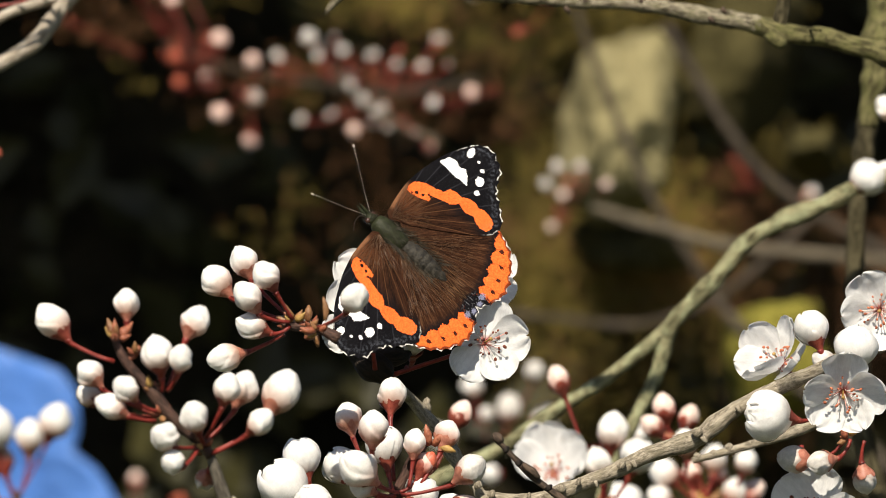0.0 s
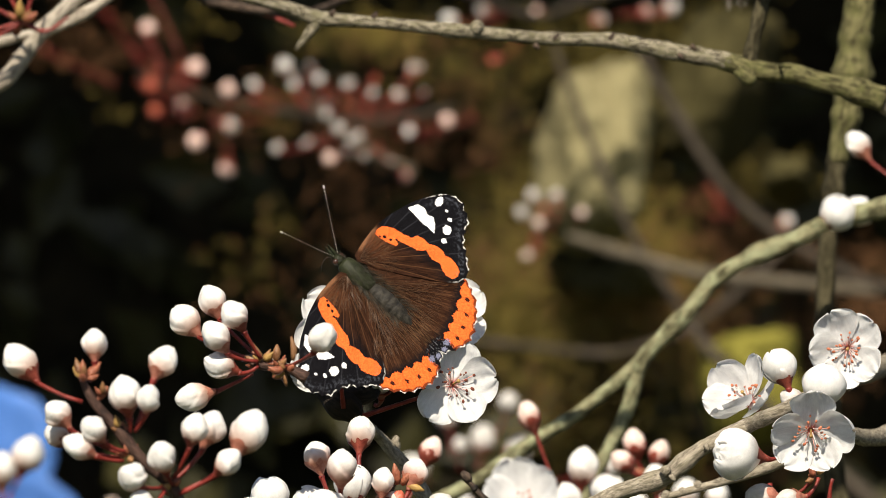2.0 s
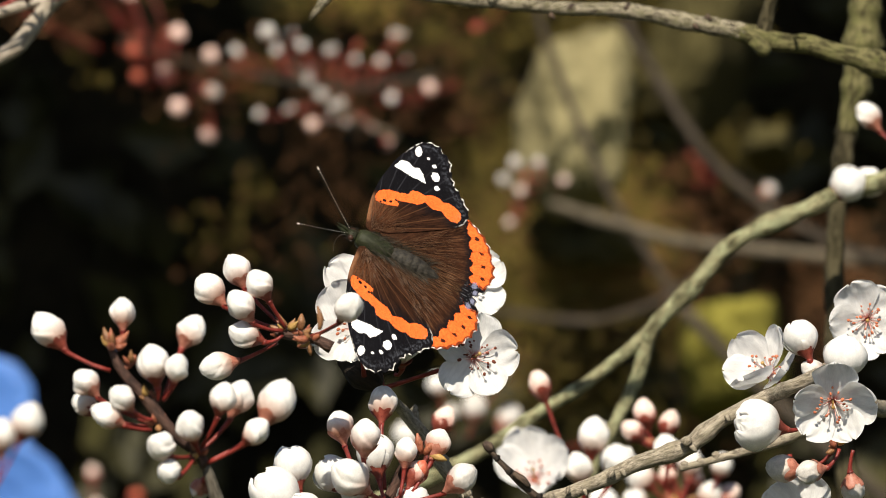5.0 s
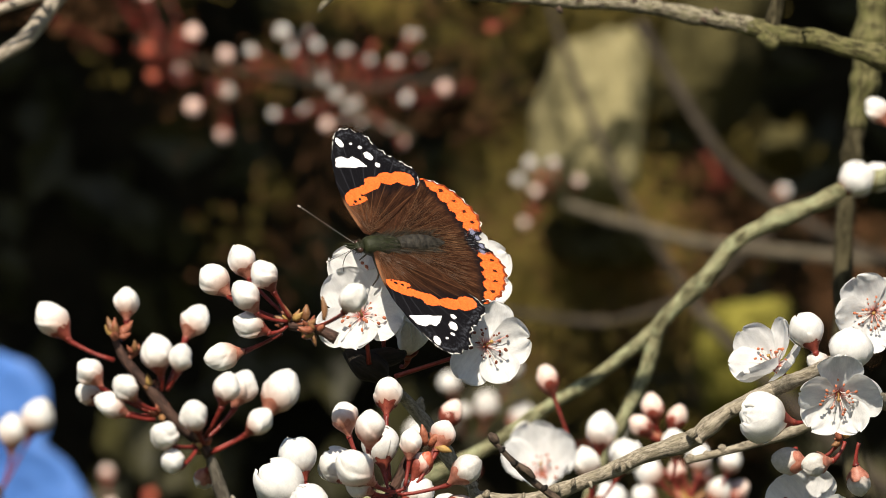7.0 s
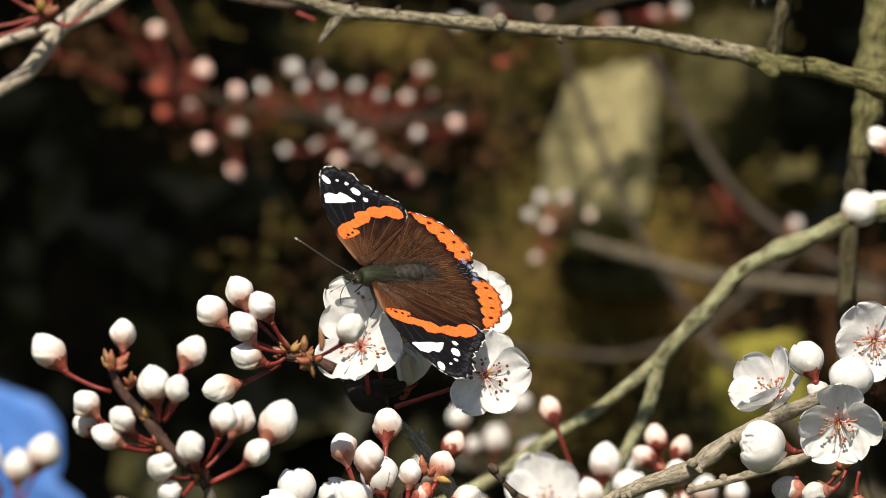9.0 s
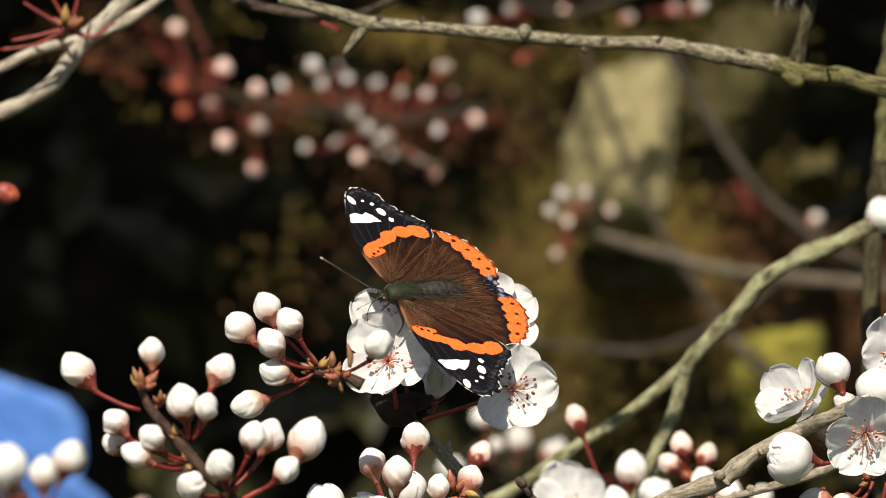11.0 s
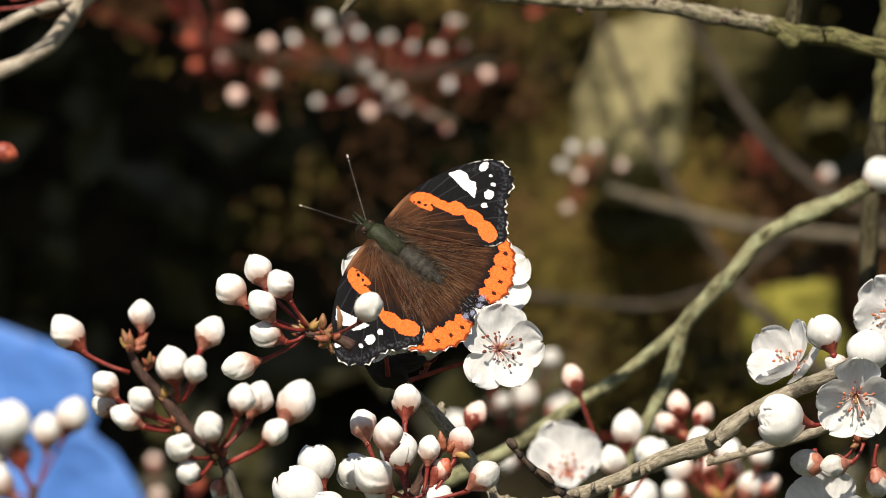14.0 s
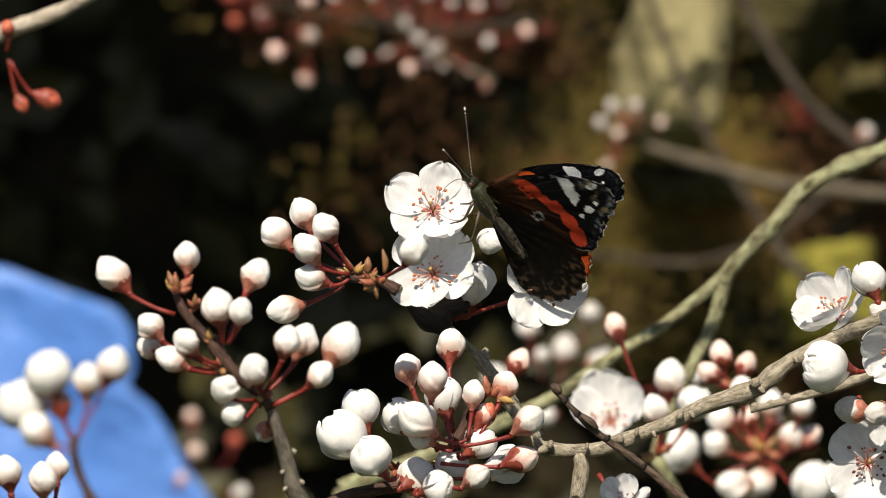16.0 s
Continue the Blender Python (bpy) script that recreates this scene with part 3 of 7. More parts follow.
leaf_cloud("olive_leaves", litter_places((
    (-72.1, 25.4, 5, 5, 26),
    (-69.2, 79.8, 7, 7, 60),
    (-119.4, 123.9, 13, 6, 60),
    (-23.8, 118.1, 18, 6, 300),
    (-145.5, 77.8, 6, 5, 12),
    (-83.9, 2.2, 15, 10, 30),
    (43.4, 88.7, 9, 20, 150),
    (40.4, 22.7, 10, 13, 150),
    (56.3, 41.1, 15, 13, 330),
    (69.3, 4.1, 23, 10, 1140),
    (100.9, -9.3, 26, 10, 960),
    (133.2, 101.4, 13, 18, 480),
), 5) + litter_places((
    (157.0, 111.9, 10, 8, 84),
    (169.9, 47.1, 10, 6, 240),
    (53.4, -19.6, 31, 10, 900),
    (21.7, -3.6, 20, 13, 330),
    (9.1, 104.7, 13, 10, 120),
    (77.3, 22.5, 18, 13, 780),
    (75.2, 109.7, 20, 9, 360),
    (93.2, 30.3, 14, 13, 660),
    (109.0, 11.8, 15, 10, 480),
    (69.4, 17.3, 15, 10, 360),
), 15) + litter_places((
    (44.4, -43.7, 15, 10, 176),
    (68.4, -35.7, 15, 10, 176),
    (60.4, -70.4, 15, 12, 176),
    (84.4, -59.7, 14, 12, 176),
    (103.2, -83.7, 16, 14, 151),
    (146.0, -59.7, 14, 16, 126),
    (124.6, -113.1, 19, 16, 151),
    (65.8, -3.5, 12, 10, 218),
    (84.4, 4.6, 14, 9, 218),
    (103.3, -16.7, 14, 12, 235),
    (76.6, -27.6, 14, 9, 176),
    (114.0, -40.7, 12, 12, 126),
    (76.3, 34.0, 9, 16, 84),
), 25, 1.69), 0.0032, dead_leaf, 5, "olive leaves caught on the dark bank", "leaves")
leaf_cloud("brown_leaves", litter_places((
    (35.3, 67.6, 13, 15, 84),
    (53.5, 4.1, 28, 10, 420),
    (85.2, 14.5, 20, 8, 480),
    (101.0, 1.2, 23, 10, 360),
    (138.2, 36.7, 8, 6, 48),
    (164.5, 14.1, 20, 6, 240),
    (22.3, 94.1, 13, 13, 72),
    (-25.4, 62.7, 18, 10, 84),
    (-104.6, 78.9, 15, 13, 84),
    (-159.9, 113.5, 18, 11, 132),
    (-46.4, 86.5, 20, 10, 96),
    (119.4, -14.7, 31, 10, 420),
    (-4.0, 112.7, 20, 8, 60),
    (-32.0, 38.0, 24, 18, 90),
    (-48.0, 2.0, 24, 18, 60),
    (83.7, -5.0, 12, 10, 420),
    (97.5, -35.0, 14, 12, 420),
    (70.2, -57.0, 14, 10, 260),
    (146.7, -23.9, 14, 16, 300),
    (171.6, -73.0, 16, 14, 360),
    (196.1, -34.6, 10, 12, 200),
    (217.9, -9.9, 12, 14, 260),
    (116.6, -13.1, 10, 8, 260),
), 6), 0.0032, dry_leaf, 7, "withered brown leaves caught on the dark bank", "leaves")
leaf_cloud("ivy", ivy_places(6000), 0.045, ivy, 4, "ivy leaves covering the bank, shade put into their dark colour", "ivy")


def shade_hedge():
    """An unseen evergreen, added so that its crown hangs over the bank and shades it."""
    tree = thing("shade_evergreen", (0.6, 2.9, 2.3), "unseen dark evergreen tree added to shade the earth bank", "tree")
    rng = random.Random(8)
    bm = bmesh.new()
    bmesh.ops.create_icosphere(bm, subdivisions=5, radius=1.0)
    for v in bm.verts:
        d = v.co.normalized()
        k = 1 + 0.16 * noise.noise(d * 3) + 0.08 * noise.noise(d * 8)
        v.co = Vector((d.x * 3.4 * k - 0.9, d.y * 1.6 * k - 0.1, max(d.z, -0.42) * 1.3 * k + 0.35))
    for f in bm.faces:
        f.smooth = True
    me = bpy.data.meshes.new("crown")
    bm.to_mesh(me)
    bm.free()
    me.materials.append(ivy)
    part("crown", me, tree, "dense dark green crown")
    pts = [me.vertices[rng.randrange(len(me.vertices))] for _ in range(9000)]
    leaves = leaf_cloud("leaves", [(p.co + p.normal * rng.uniform(-0.05, 0.1), p.normal) for p in pts], 0.09, ivy, 9, "", "")
    for key in ("category", "label"):
        if key in leaves:
            del leaves[key]
    leaves.parent = tree
    part("trunk", tube_mesh("trunk", smooth_line([(0.5, 0.9, -2.4, 0.22), (0.45, 0.7, -1.0, 0.17), (0.3, 0.4, 0.2, 0.14)], 0.1), far_bark, 14, 0.1), tree)


shade_hedge()


def rock(at, size, seed, material, label):
    """A weathered lump of stone set into the bank."""
    rng = random.Random(seed)
    bm = bmesh.new()
    bmesh.ops.create_icosphere(bm, subdivisions=4, radius=1.0)
    off = Vector((seed * 3.1, seed * 1.7, 0))
    for v in bm.verts:
        d = v.co.normalized()
        box = max(abs(d.x), abs(d.y), abs(d.z))
        k = (0.5 + 0.5 / box * 0.78) * (1 + 0.2 * noise.noise(d * 1.6 + off) + 0.07 * noise.noise(d * 5 + off))
        v.co = Vector((d.x * size[0] * k, d.y * size[1] * k, d.z * size[2] * k))
    for f in bm.faces:
        f.smooth = True
    me = bpy.data.meshes.new("rock")
    bm.to_mesh(me)
    bm.free()
    me.materials.append(material)
    ob = new("rock", me)
    ob.location = V(at)
    ob.rotation_euler = (rng.uniform(-0.2, 0.2), rng.uniform(-0.2, 0.2), rng.uniform(-0.3, 0.3))
    return tagged(ob, label, "rock", "rocks in the bank")


rock((80.4, 1620.0, 55.0), (0.025, 0.06, 0.046), 1, stone, 'large lichened stone in the bank')
rock((141.1, 1660.0, 88.2), (0.022, 0.06, 0.040), 2, shade_stone, 'stone in the bank, dim light put into its colour')
rock((171.4, 1640.0, 43.5), (0.013, 0.06, 0.010), 3, shade_stone, 'small olive stone in the bank, dimness put into its colour')
rock((155.0, 1640.0, -52.0), (0.027, 0.06, 0.031), 4, moss, 'yellow mossy stone in the bank')
rock((88.1, 1670.0, 1.3), (0.026, 0.06, 0.012), 5, shade_stone, 'low grey-green stone in the bank, dimness put into its colour')


def tarpaulin():
    """A blue sheet slung behind the tree, its free edge hanging in two steps."""
    n = 70
    verts, faces = [], []
    for j in range(n):
        v = j / (n - 1)
        fall = 0.62 * v
        right = np.interp(fall, [0.000, 0.007, 0.024, 0.031, 0.037, 0.039, 0.048, 0.057, 0.074, 0.087, 0.104, 0.169], [-175, -168, -166, -167, -170, -162, -156, -150, -142, -130, -126, -124])
        for i in range(n):
            u = i / (n - 1)
            x = -0.75 + u * (right / 1000 + 0.75)
            top = np.interp(x * 1000, [-900, -306, -228, -202, -187, -175], [-26, -26, -37, -47, -52, -56]) / 1000
            fold = 0.01 * math.sin(u * 23 + 3 * v) + 0.02 * noise.noise(Vector((u * 4, v * 3, 2)))
            verts.append((x, 1.6 + fold, HEIGHT + top - fall))
    for j in range(n - 1):
        for i in range(n - 1):
            a = j * n + i
            faces.append((a, a + n, a + n + 1, a + 1))
    ob = new("tarpaulin", mesh_from("tarpaulin", verts, faces, blue_sheet))
    thick = ob.modifiers.new("thickness", "SOLIDIFY")
    thick.thickness = 0.002
    return tagged(ob, "bright blue plastic tarpaulin hanging beyond the tree", "tarpaulin")


tarpaulin()

# ---------- the tree ----------
tree = thing("plum_tree", (0.3, 0.35, 0.0), "flowering plum tree with lichened grey branches", "tree")
limb(tree, 'branch', [(7.2, 0.0, -52.1, 0.90), (9.7, 0.0, -55.2, 1.53), (20.3, 0.0, -55.5, 1.62), (26.6, 0.0, -53.6, 1.53), (32.9, 0.0, -51.1, 1.62), (39.1, 0.0, -48.6, 1.62), (45.4, 0.0, -45.5, 1.80), (54.2, 0.0, -42.7, 1.98), (57.9, 0.0, -40.8, 1.98), (64.2, 0.0, -35.8, 1.80), (74.2, 0.0, -30.8, 1.62), (85.3, 0.0, -25.8, 1.71), (111.8, 145.2, -20.5, 2.17), (149.0, 258.6, -10.6, 2.64)], bark)
limb(tree, 'branch', [(17.2, 0.0, -56.1, 1.62), (17.8, 0.0, -59.6, 1.62), (16.8, 0.0, -65.9, 1.62), (15.3, 0.0, -73.4, 1.75), (26.6, 0.0, -87.2, 1.88)], bark)
limb(tree, 'twig', [(8.4, 38.0, -54.4, 1.60), (4.9, 38.0, -50.4, 1.55), (2.3, 38.0, -46.6, 1.75), (-0.2, 38.0, -42.8, 1.55), (-2.7, 38.0, -39.4, 1.65), (-7.3, 36.0, -34.1, 1.30), (-11.0, 24.0, -30.4, 1.20), (-13.4, 12.0, -28.2, 1.50)], bark)
limb(tree, 'twig', [(-13.0, 9.0, -28.6, 1.60), (-15.7, 12.0, -26.0, 1.50), (-19.5, 10.0, -22.6, 1.20), (-23.4, 0.0, -19.4, 1.05), (-28.8, -26.0, -16.6, 0.80), (-33.1, -51.1, -15.0, 0.60), (-35.0, -59.3, -14.7, 0.48)], bark)
# The flowers' shade on these spurs is put into their near-black bark.
limb(tree, 'spur', [(-20.8, 3.0, -22.6, 0.9), (-18.2, 3.0, -24.4, 2.3), (-15.6, 2.5, -26.0, 3.0), (-13.6, 2.5, -27.2, 2.7), (-12.6, 4.0, -29.0, 1.3)], shade_black_bark)
limb(tree, 'spur', [(-15.5, 3.0, -24.5, 1.6), (-11.6, 3.5, -24.2, 2.2), (-8.8, 5.0, -23.8, 1.5), (-7.3, 6.0, -23.0, 0.6)], shade_black_bark)
limb(tree, 'twig', [(11.6, -26.0, -41.3, 0.66), (14.4, -26.0, -44.3, 0.58), (18.1, -26.0, -48.0, 0.8), (19.9, -26.0, -49.9, 0.7), (27.3, -26.0, -55.4, 0.88), (34.7, -26.0, -61.0, 0.95), (43.4, -26.0, -68.4, 1.2)], dark_bark)
limb(tree, 'twig', [(56.9, 45.5, -48.2, 0.77), (64.9, 45.5, -46.1, 0.90), (71.4, 45.5, -44.3, 1.03), (79.1, 45.5, -42.0, 1.16), (86.9, 45.5, -38.6, 1.29), (97.2, 45.5, -31.9, 1.55)], bark)
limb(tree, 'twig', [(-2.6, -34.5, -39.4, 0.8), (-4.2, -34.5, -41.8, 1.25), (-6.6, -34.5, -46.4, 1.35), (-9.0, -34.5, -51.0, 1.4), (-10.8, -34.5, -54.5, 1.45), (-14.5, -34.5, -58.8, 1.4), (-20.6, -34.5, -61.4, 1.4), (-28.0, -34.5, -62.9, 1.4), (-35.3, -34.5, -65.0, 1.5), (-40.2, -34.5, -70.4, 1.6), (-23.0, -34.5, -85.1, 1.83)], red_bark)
limb(tree, 'branch', [(125.4, 258.6, 20.7, 2.65), (107.9, 258.6, 16.3, 2.16), (102.0, 258.6, 13.0, 2.16), (90.3, 258.6, 8.2, 2.16), (82.9, 258.6, 4.5, 2.04), (77.8, 258.6, 0.9, 2.16), (71.2, 258.6, -7.2, 2.04), (66.1, 258.6, -12.3, 2.04), (61.0, 258.6, -17.4, 2.04), (57.3, 258.6, -22.6, 2.04)], mossy_bark)
limb(tree, 'branch', [(58.8, 258.6, -20.4, 1.80), (50.7, 258.6, -27.0, 1.69), (41.9, 258.6, -33.9, 1.56), (31.7, 258.6, -40.2, 1.69), (17.0, 258.6, -50.4, 1.80), (5.3, 258.6, -56.7, 2.04), (-5.0, 258.6, -61.4, 2.16), (-19.6, 258.6, -68.0, 2.29), (-41.6, 258.6, -76.1, 2.40)], mossy_bark)
limb(tree, 'branch', [(58.0, 258.6, -21.1, 1.92), (56.9, 258.6, -27.7, 1.92), (54.4, 258.6, -35.0, 1.80), (49.2, 258.6, -45.3, 1.69), (44.1, 258.6, -55.5, 1.69), (40.4, 258.6, -67.3, 1.80)], mossy_bark)
limb(tree, 'branch', [(-44.7, 166.7, 71.8, 1.25), (-40.2, 166.7, 70.8, 1.39), (-29.1, 166.7, 67.8, 1.67), (-23.5, 166.7, 65.8, 1.94), (-12.3, 166.7, 64.9, 1.53), (-1.2, 166.7, 63.9, 1.53), (15.6, 166.7, 62.3, 1.67), (33.7, 166.7, 60.7, 1.53), (49.1, 166.7, 60.2, 1.81), (63.0, 166.7, 57.6, 1.94), (74.2, 166.7, 55.8, 2.08), (79.8, 166.7, 54.4, 2.36), (82.6, 166.7, 53.8, 2.36)], ridged_bark)
limb(tree, 'branch', [(72.8, 166.7, 56.1, 1.67), (77.0, 166.7, 55.1, 2.22), (81.9, 166.7, 53.7, 2.78), (83.9, 166.7, 53.1, 2.64), (89.5, 166.7, 52.3, 2.22), (93.7, 166.7, 52.1, 2.50), (99.3, 166.7, 50.4, 2.36), (106.3, 166.7, 48.7, 2.64), (116.0, 166.7, 45.8, 3.19)], green_bark)
limb(tree, 'twig', [(-22.9, 166.7, 66.4, 1.7), (-24.6, 166.7, 63.5, 1.5), (-26.6, 166.7, 60.8, 1.05), (-29.0, 166.7, 57.9, 0.4)], ridged_bark)
limb(tree, 'twig', [(82.3, 166.7, 53.0, 2.7), (83.1, 166.7, 57.2, 1.9), (84.0, 166.7, 61.0, 1.6), (85.1, 166.7, 65.6, 1.7), (87.1, 166.7, 73.9, 1.65), (89.7, 166.7, 82.3, 1.5), (92.6, 166.7, 96.2, 0.97)], grey_bark)
limb(tree, 'twig', [(-58.7, 258.6, 75.4, 0.88), (-52.6, 258.6, 73.6, 1.17), (-45.2, 258.6, 72.1, 1.03), (-36.4, 258.6, 70.8, 1.03), (-25.3, 321.4, 74.0, 0.91), (-0.7, 388.9, 88.8, 0.94), (31.0, 388.9, 101.3, 1.10)], dark_bark)
limb(tree, 'twig', [(-42.3, 258.6, 71.3, 0.51), (-36.4, 258.6, 69.4, 0.59), (-30.9, 258.6, 67.1, 0.51)], red_stem)
limb(tree, 'branch', [(119.9, 283.2, 110.0, 3.9), (118.7, 283.2, 88.0, 3.9), (117.3, 283.2, 72.0, 4.0), (116.0, 283.2, 61.4, 4.1), (115.2, 283.2, 53.0, 4.3), (113.9, 283.2, 44.0, 3.4), (112.6, 283.2, 38.0, 3.0), (111.6, 283.2, 32.0, 2.3)], green_bark)
# Lower part of the same limb; its shade is put into the darker bark.
limb(tree, 'branch', [(112.4, 283.9, 37.0, 2.55), (110.5, 283.2, 25.7, 2.5), (108.8, 283.2, 7.8, 2.5), (108.6, 283.2, -13.0, 2.53), (110.5, 283.2, -48.7, 2.78), (119.6, 283.2, -93.3, 3.79), (128.8, 283.2, -152.7, 4.42)], grey_bark)
limb(tree, 'branch', [(-59.0, 234.7, 97.5, 2.17), (-73.6, 234.7, 86.0, 1.88), (-83.1, 234.7, 76.6, 1.88), (-89.0, 234.7, 70.8, 2.02), (-95.5, 234.7, 64.6, 2.17), (-99.9, 234.7, 58.5, 2.02), (-104.6, 234.7, 52.7, 2.17), (-111.6, 234.7, 48.4, 1.88), (-117.4, 234.7, 45.8, 2.02), (-134.9, 234.7, 38.3, 2.46), (-161.2, 234.7, 16.7, 3.18), (-178.9, 234.7, -38.5, 3.76), (-161.9, 234.7, -111.2, 4.34)], pale_bark)
limb(tree, 'twig', [(-69.3, 234.7, 81.6, 1.01), (-75.1, 234.7, 76.1, 1.16), (-82.4, 234.7, 70.7, 1.30), (-89.0, 234.7, 67.1, 1.45), (-95.5, 234.7, 64.6, 1.59)], pale_bark)
limb(tree, 'twig', [(-95.5, 234.7, 64.6, 1.30), (-102.8, 234.7, 63.1, 1.30), (-110.1, 234.7, 60.7, 1.30), (-117.4, 234.7, 57.1, 1.30), (-129.0, 234.7, 51.4, 1.30)], pale_bark)
limb(tree, 'shoot', [(-100.0, 223.0, 66.8, 0.65), (-106.5, 223.0, 65.1, 0.50), (-113.7, 223.0, 63.7, 0.43)], red_stem)
limb(tree, 'shoot', [(-100.4, 223.0, 67.1, 0.65), (-105.0, 223.0, 69.8, 0.50), (-110.8, 223.0, 73.4, 0.36)], red_stem)
limb(tree, 'shoot', [(-99.5, 223.0, 67.4, 0.57), (-102.8, 223.0, 73.4, 0.43), (-106.4, 223.0, 78.4, 0.36)], red_stem)
limb(tree, 'shoot', [(-98.9, 223.0, 67.4, 0.57), (-97.0, 223.0, 74.0, 0.43), (-96.3, 223.0, 79.8, 0.36)], red_stem)
limb(tree, 'shoot', [(-100.7, 223.0, 66.1, 0.57), (-107.9, 223.0, 62.6, 0.43), (-116.6, 223.0, 61.4, 0.43)], red_stem)
limb(tree, 'shoot', [(-99.5, 223.0, 66.8, 0.65), (-93.5, 223.0, 64.6, 0.57), (-87.7, 223.0, 68.2, 0.36)], red_stem)
limb(tree, 'shoot', [(72.5, 388.9, -73.3, 0.71), (69.4, 388.9, -67.0, 0.55), (65.4, 388.9, -61.5, 0.47)], red_stem)
limb(tree, 'shoot', [(73.3, 388.9, -73.3, 0.71), (73.6, 388.9, -67.0, 0.55), (76.8, 388.9, -62.3, 0.47)], red_stem)
limb(tree, 'shoot', [(72.5, 388.9, -74.1, 0.79), (67.0, 388.9, -73.3, 0.63), (61.5, 388.9, -70.2, 0.47)], red_stem)
limb(tree, 'shoot', [(74.1, 388.9, -73.6, 0.71), (78.9, 388.9, -71.7, 0.55), (84.4, 388.9, -68.6, 0.47)], red_stem)
limb(tree, 'shoot', [(73.3, 388.9, -74.1, 0.79), (70.2, 388.9, -79.6, 0.63), (67.0, 388.9, -84.4, 0.47)], red_stem)
limb(tree, 'shoot', [(74.1, 388.9, -74.1, 0.71), (78.1, 388.9, -77.3, 0.55), (81.2, 388.9, -81.2, 0.47)], red_stem)
limb(tree, 'shoot', [(71.8, 388.9, -74.1, 0.79), (65.4, 388.9, -76.5, 0.55), (59.1, 388.9, -78.1, 0.39)], red_stem)
limb(tree, 'shoot', [(73.3, 388.9, -72.5, 0.71), (71.8, 388.9, -65.4, 0.55), (70.5, 388.9, -59.1, 0.39)], red_stem)
limb(tree, 'knob', [(17.4, -27.5, -46.6, 0.4), (18.4, -27.5, -47.6, 0.8), (19.6, -27.5, -48.4, 0.78), (20.9, -27.5, -49.8, 0.4)], dark_bark)
limb(tree, 'knob', [(10.9, -26.0, -40.1, 0.5), (11.8, -26.0, -41.0, 1.0), (12.7, -26.0, -42.2, 0.7)], dark_bark)
limb(tree, 'knob', [(14.3, 155.8, 62.3, 0.97), (15.7, 155.8, 62.8, 2.07), (17.1, 155.8, 62.2, 0.97)], ridged_bark)
limb(tree, 'knob', [(-9.9, 155.8, 65.4, 0.62), (-9.2, 155.8, 66.3, 0.62), (-8.8, 155.8, 67.0, 0.31)], dark_bark)
limb(tree, 'knob', [(-20.2, 155.8, 66.0, 0.69), (-19.5, 155.8, 66.9, 0.69), (-19.1, 155.8, 67.6, 0.34)], dark_bark)
limb(tree, 'knob', [(29.7, 155.8, 59.1, 0.69), (30.4, 155.8, 58.3, 0.69), (30.8, 155.8, 57.6, 0.34)], dark_bark)
limb(tree, 'knob', [(34.4, 155.8, 60.2, 0.55), (35.1, 155.8, 61.0, 0.55), (35.6, 155.8, 61.7, 0.28)], dark_bark)
limb(tree, 'knob', [(48.0, 155.8, 60.1, 0.62), (48.7, 155.8, 61.0, 0.62), (49.2, 155.8, 61.7, 0.31)], dark_bark)
limb(tree, 'knob', [(68.0, 155.8, 58.9, 0.69), (68.7, 155.8, 58.1, 0.69), (69.1, 155.8, 57.4, 0.34)], dark_bark)
limb(tree, 'knob', [(64.9, 155.8, 56.7, 0.62), (65.6, 155.8, 55.9, 0.62), (66.1, 155.8, 55.2, 0.31)], dark_bark)
limb(tree, 'knob', [(79.8, 164.0, 53.2, 1.6), (82.4, 163.5, 51.0, 1.9), (84.0, 163.5, 49.9, 0.9)], green_bark)
limb(tree, 'knob', [(90.0, 165.8, 53.8, 0.34), (91.2, 155.8, 53.8, 0.69), (92.4, 155.8, 53.4, 0.34)], green_bark)
limb(tree, 'knob', [(8.0, -3.0, -52.8, 0.99), (7.5, -3.0, -51.6, 0.89), (7.2, -3.0, -50.8, 0.35)], bark)
limb(tree, 'knob', [(10.0, -3.0, -54.8, 0.89), (8.7, -3.0, -55.6, 0.81), (8.0, -3.0, -56.0, 0.32)], bark)
limb(tree, 'knob', [(10.4, -3.0, -54.8, 0.81), (10.9, -3.0, -53.8, 0.73), (11.2, -3.0, -53.2, 0.28)], bark)
limb(tree, 'knob', [(25.7, -3.0, -53.5, 0.99), (26.2, -3.0, -52.5, 0.89), (26.5, -3.0, -51.9, 0.35)], bark)
limb(tree, 'knob', [(29.7, -3.0, -52.2, 0.63), (30.0, -3.0, -51.1, 0.56), (30.1, -3.0, -50.4, 0.22)], bark)
limb(tree, 'knob', [(38.9, -3.0, -48.5, 0.81), (39.7, -3.0, -47.3, 0.73), (40.1, -3.0, -46.7, 0.28)], bark)
limb(tree, 'knob', [(41.9, -3.0, -46.8, 0.72), (42.4, -3.0, -47.8, 0.65), (42.7, -3.0, -48.4, 0.25)], bark)
limb(tree, 'knob', [(55.4, -3.0, -41.1, 0.99), (56.4, -3.0, -40.1, 0.89), (57.0, -3.0, -39.5, 0.35)], bark)
limb(tree, 'knob', [(57.2, -3.0, -41.3, 0.72), (57.9, -3.0, -42.3, 0.65), (58.4, -3.0, -42.9, 0.25)], bark)
limb(tree, 'knob', [(64.9, -3.0, -34.6, 0.63), (65.4, -3.0, -35.6, 0.56), (65.7, -3.0, -36.2, 0.22)], bark)
limb(tree, 'knob', [(33.6, -3.0, -51.1, 0.54), (33.9, -3.0, -52.1, 0.48), (34.2, -3.0, -52.7, 0.19)], bark)
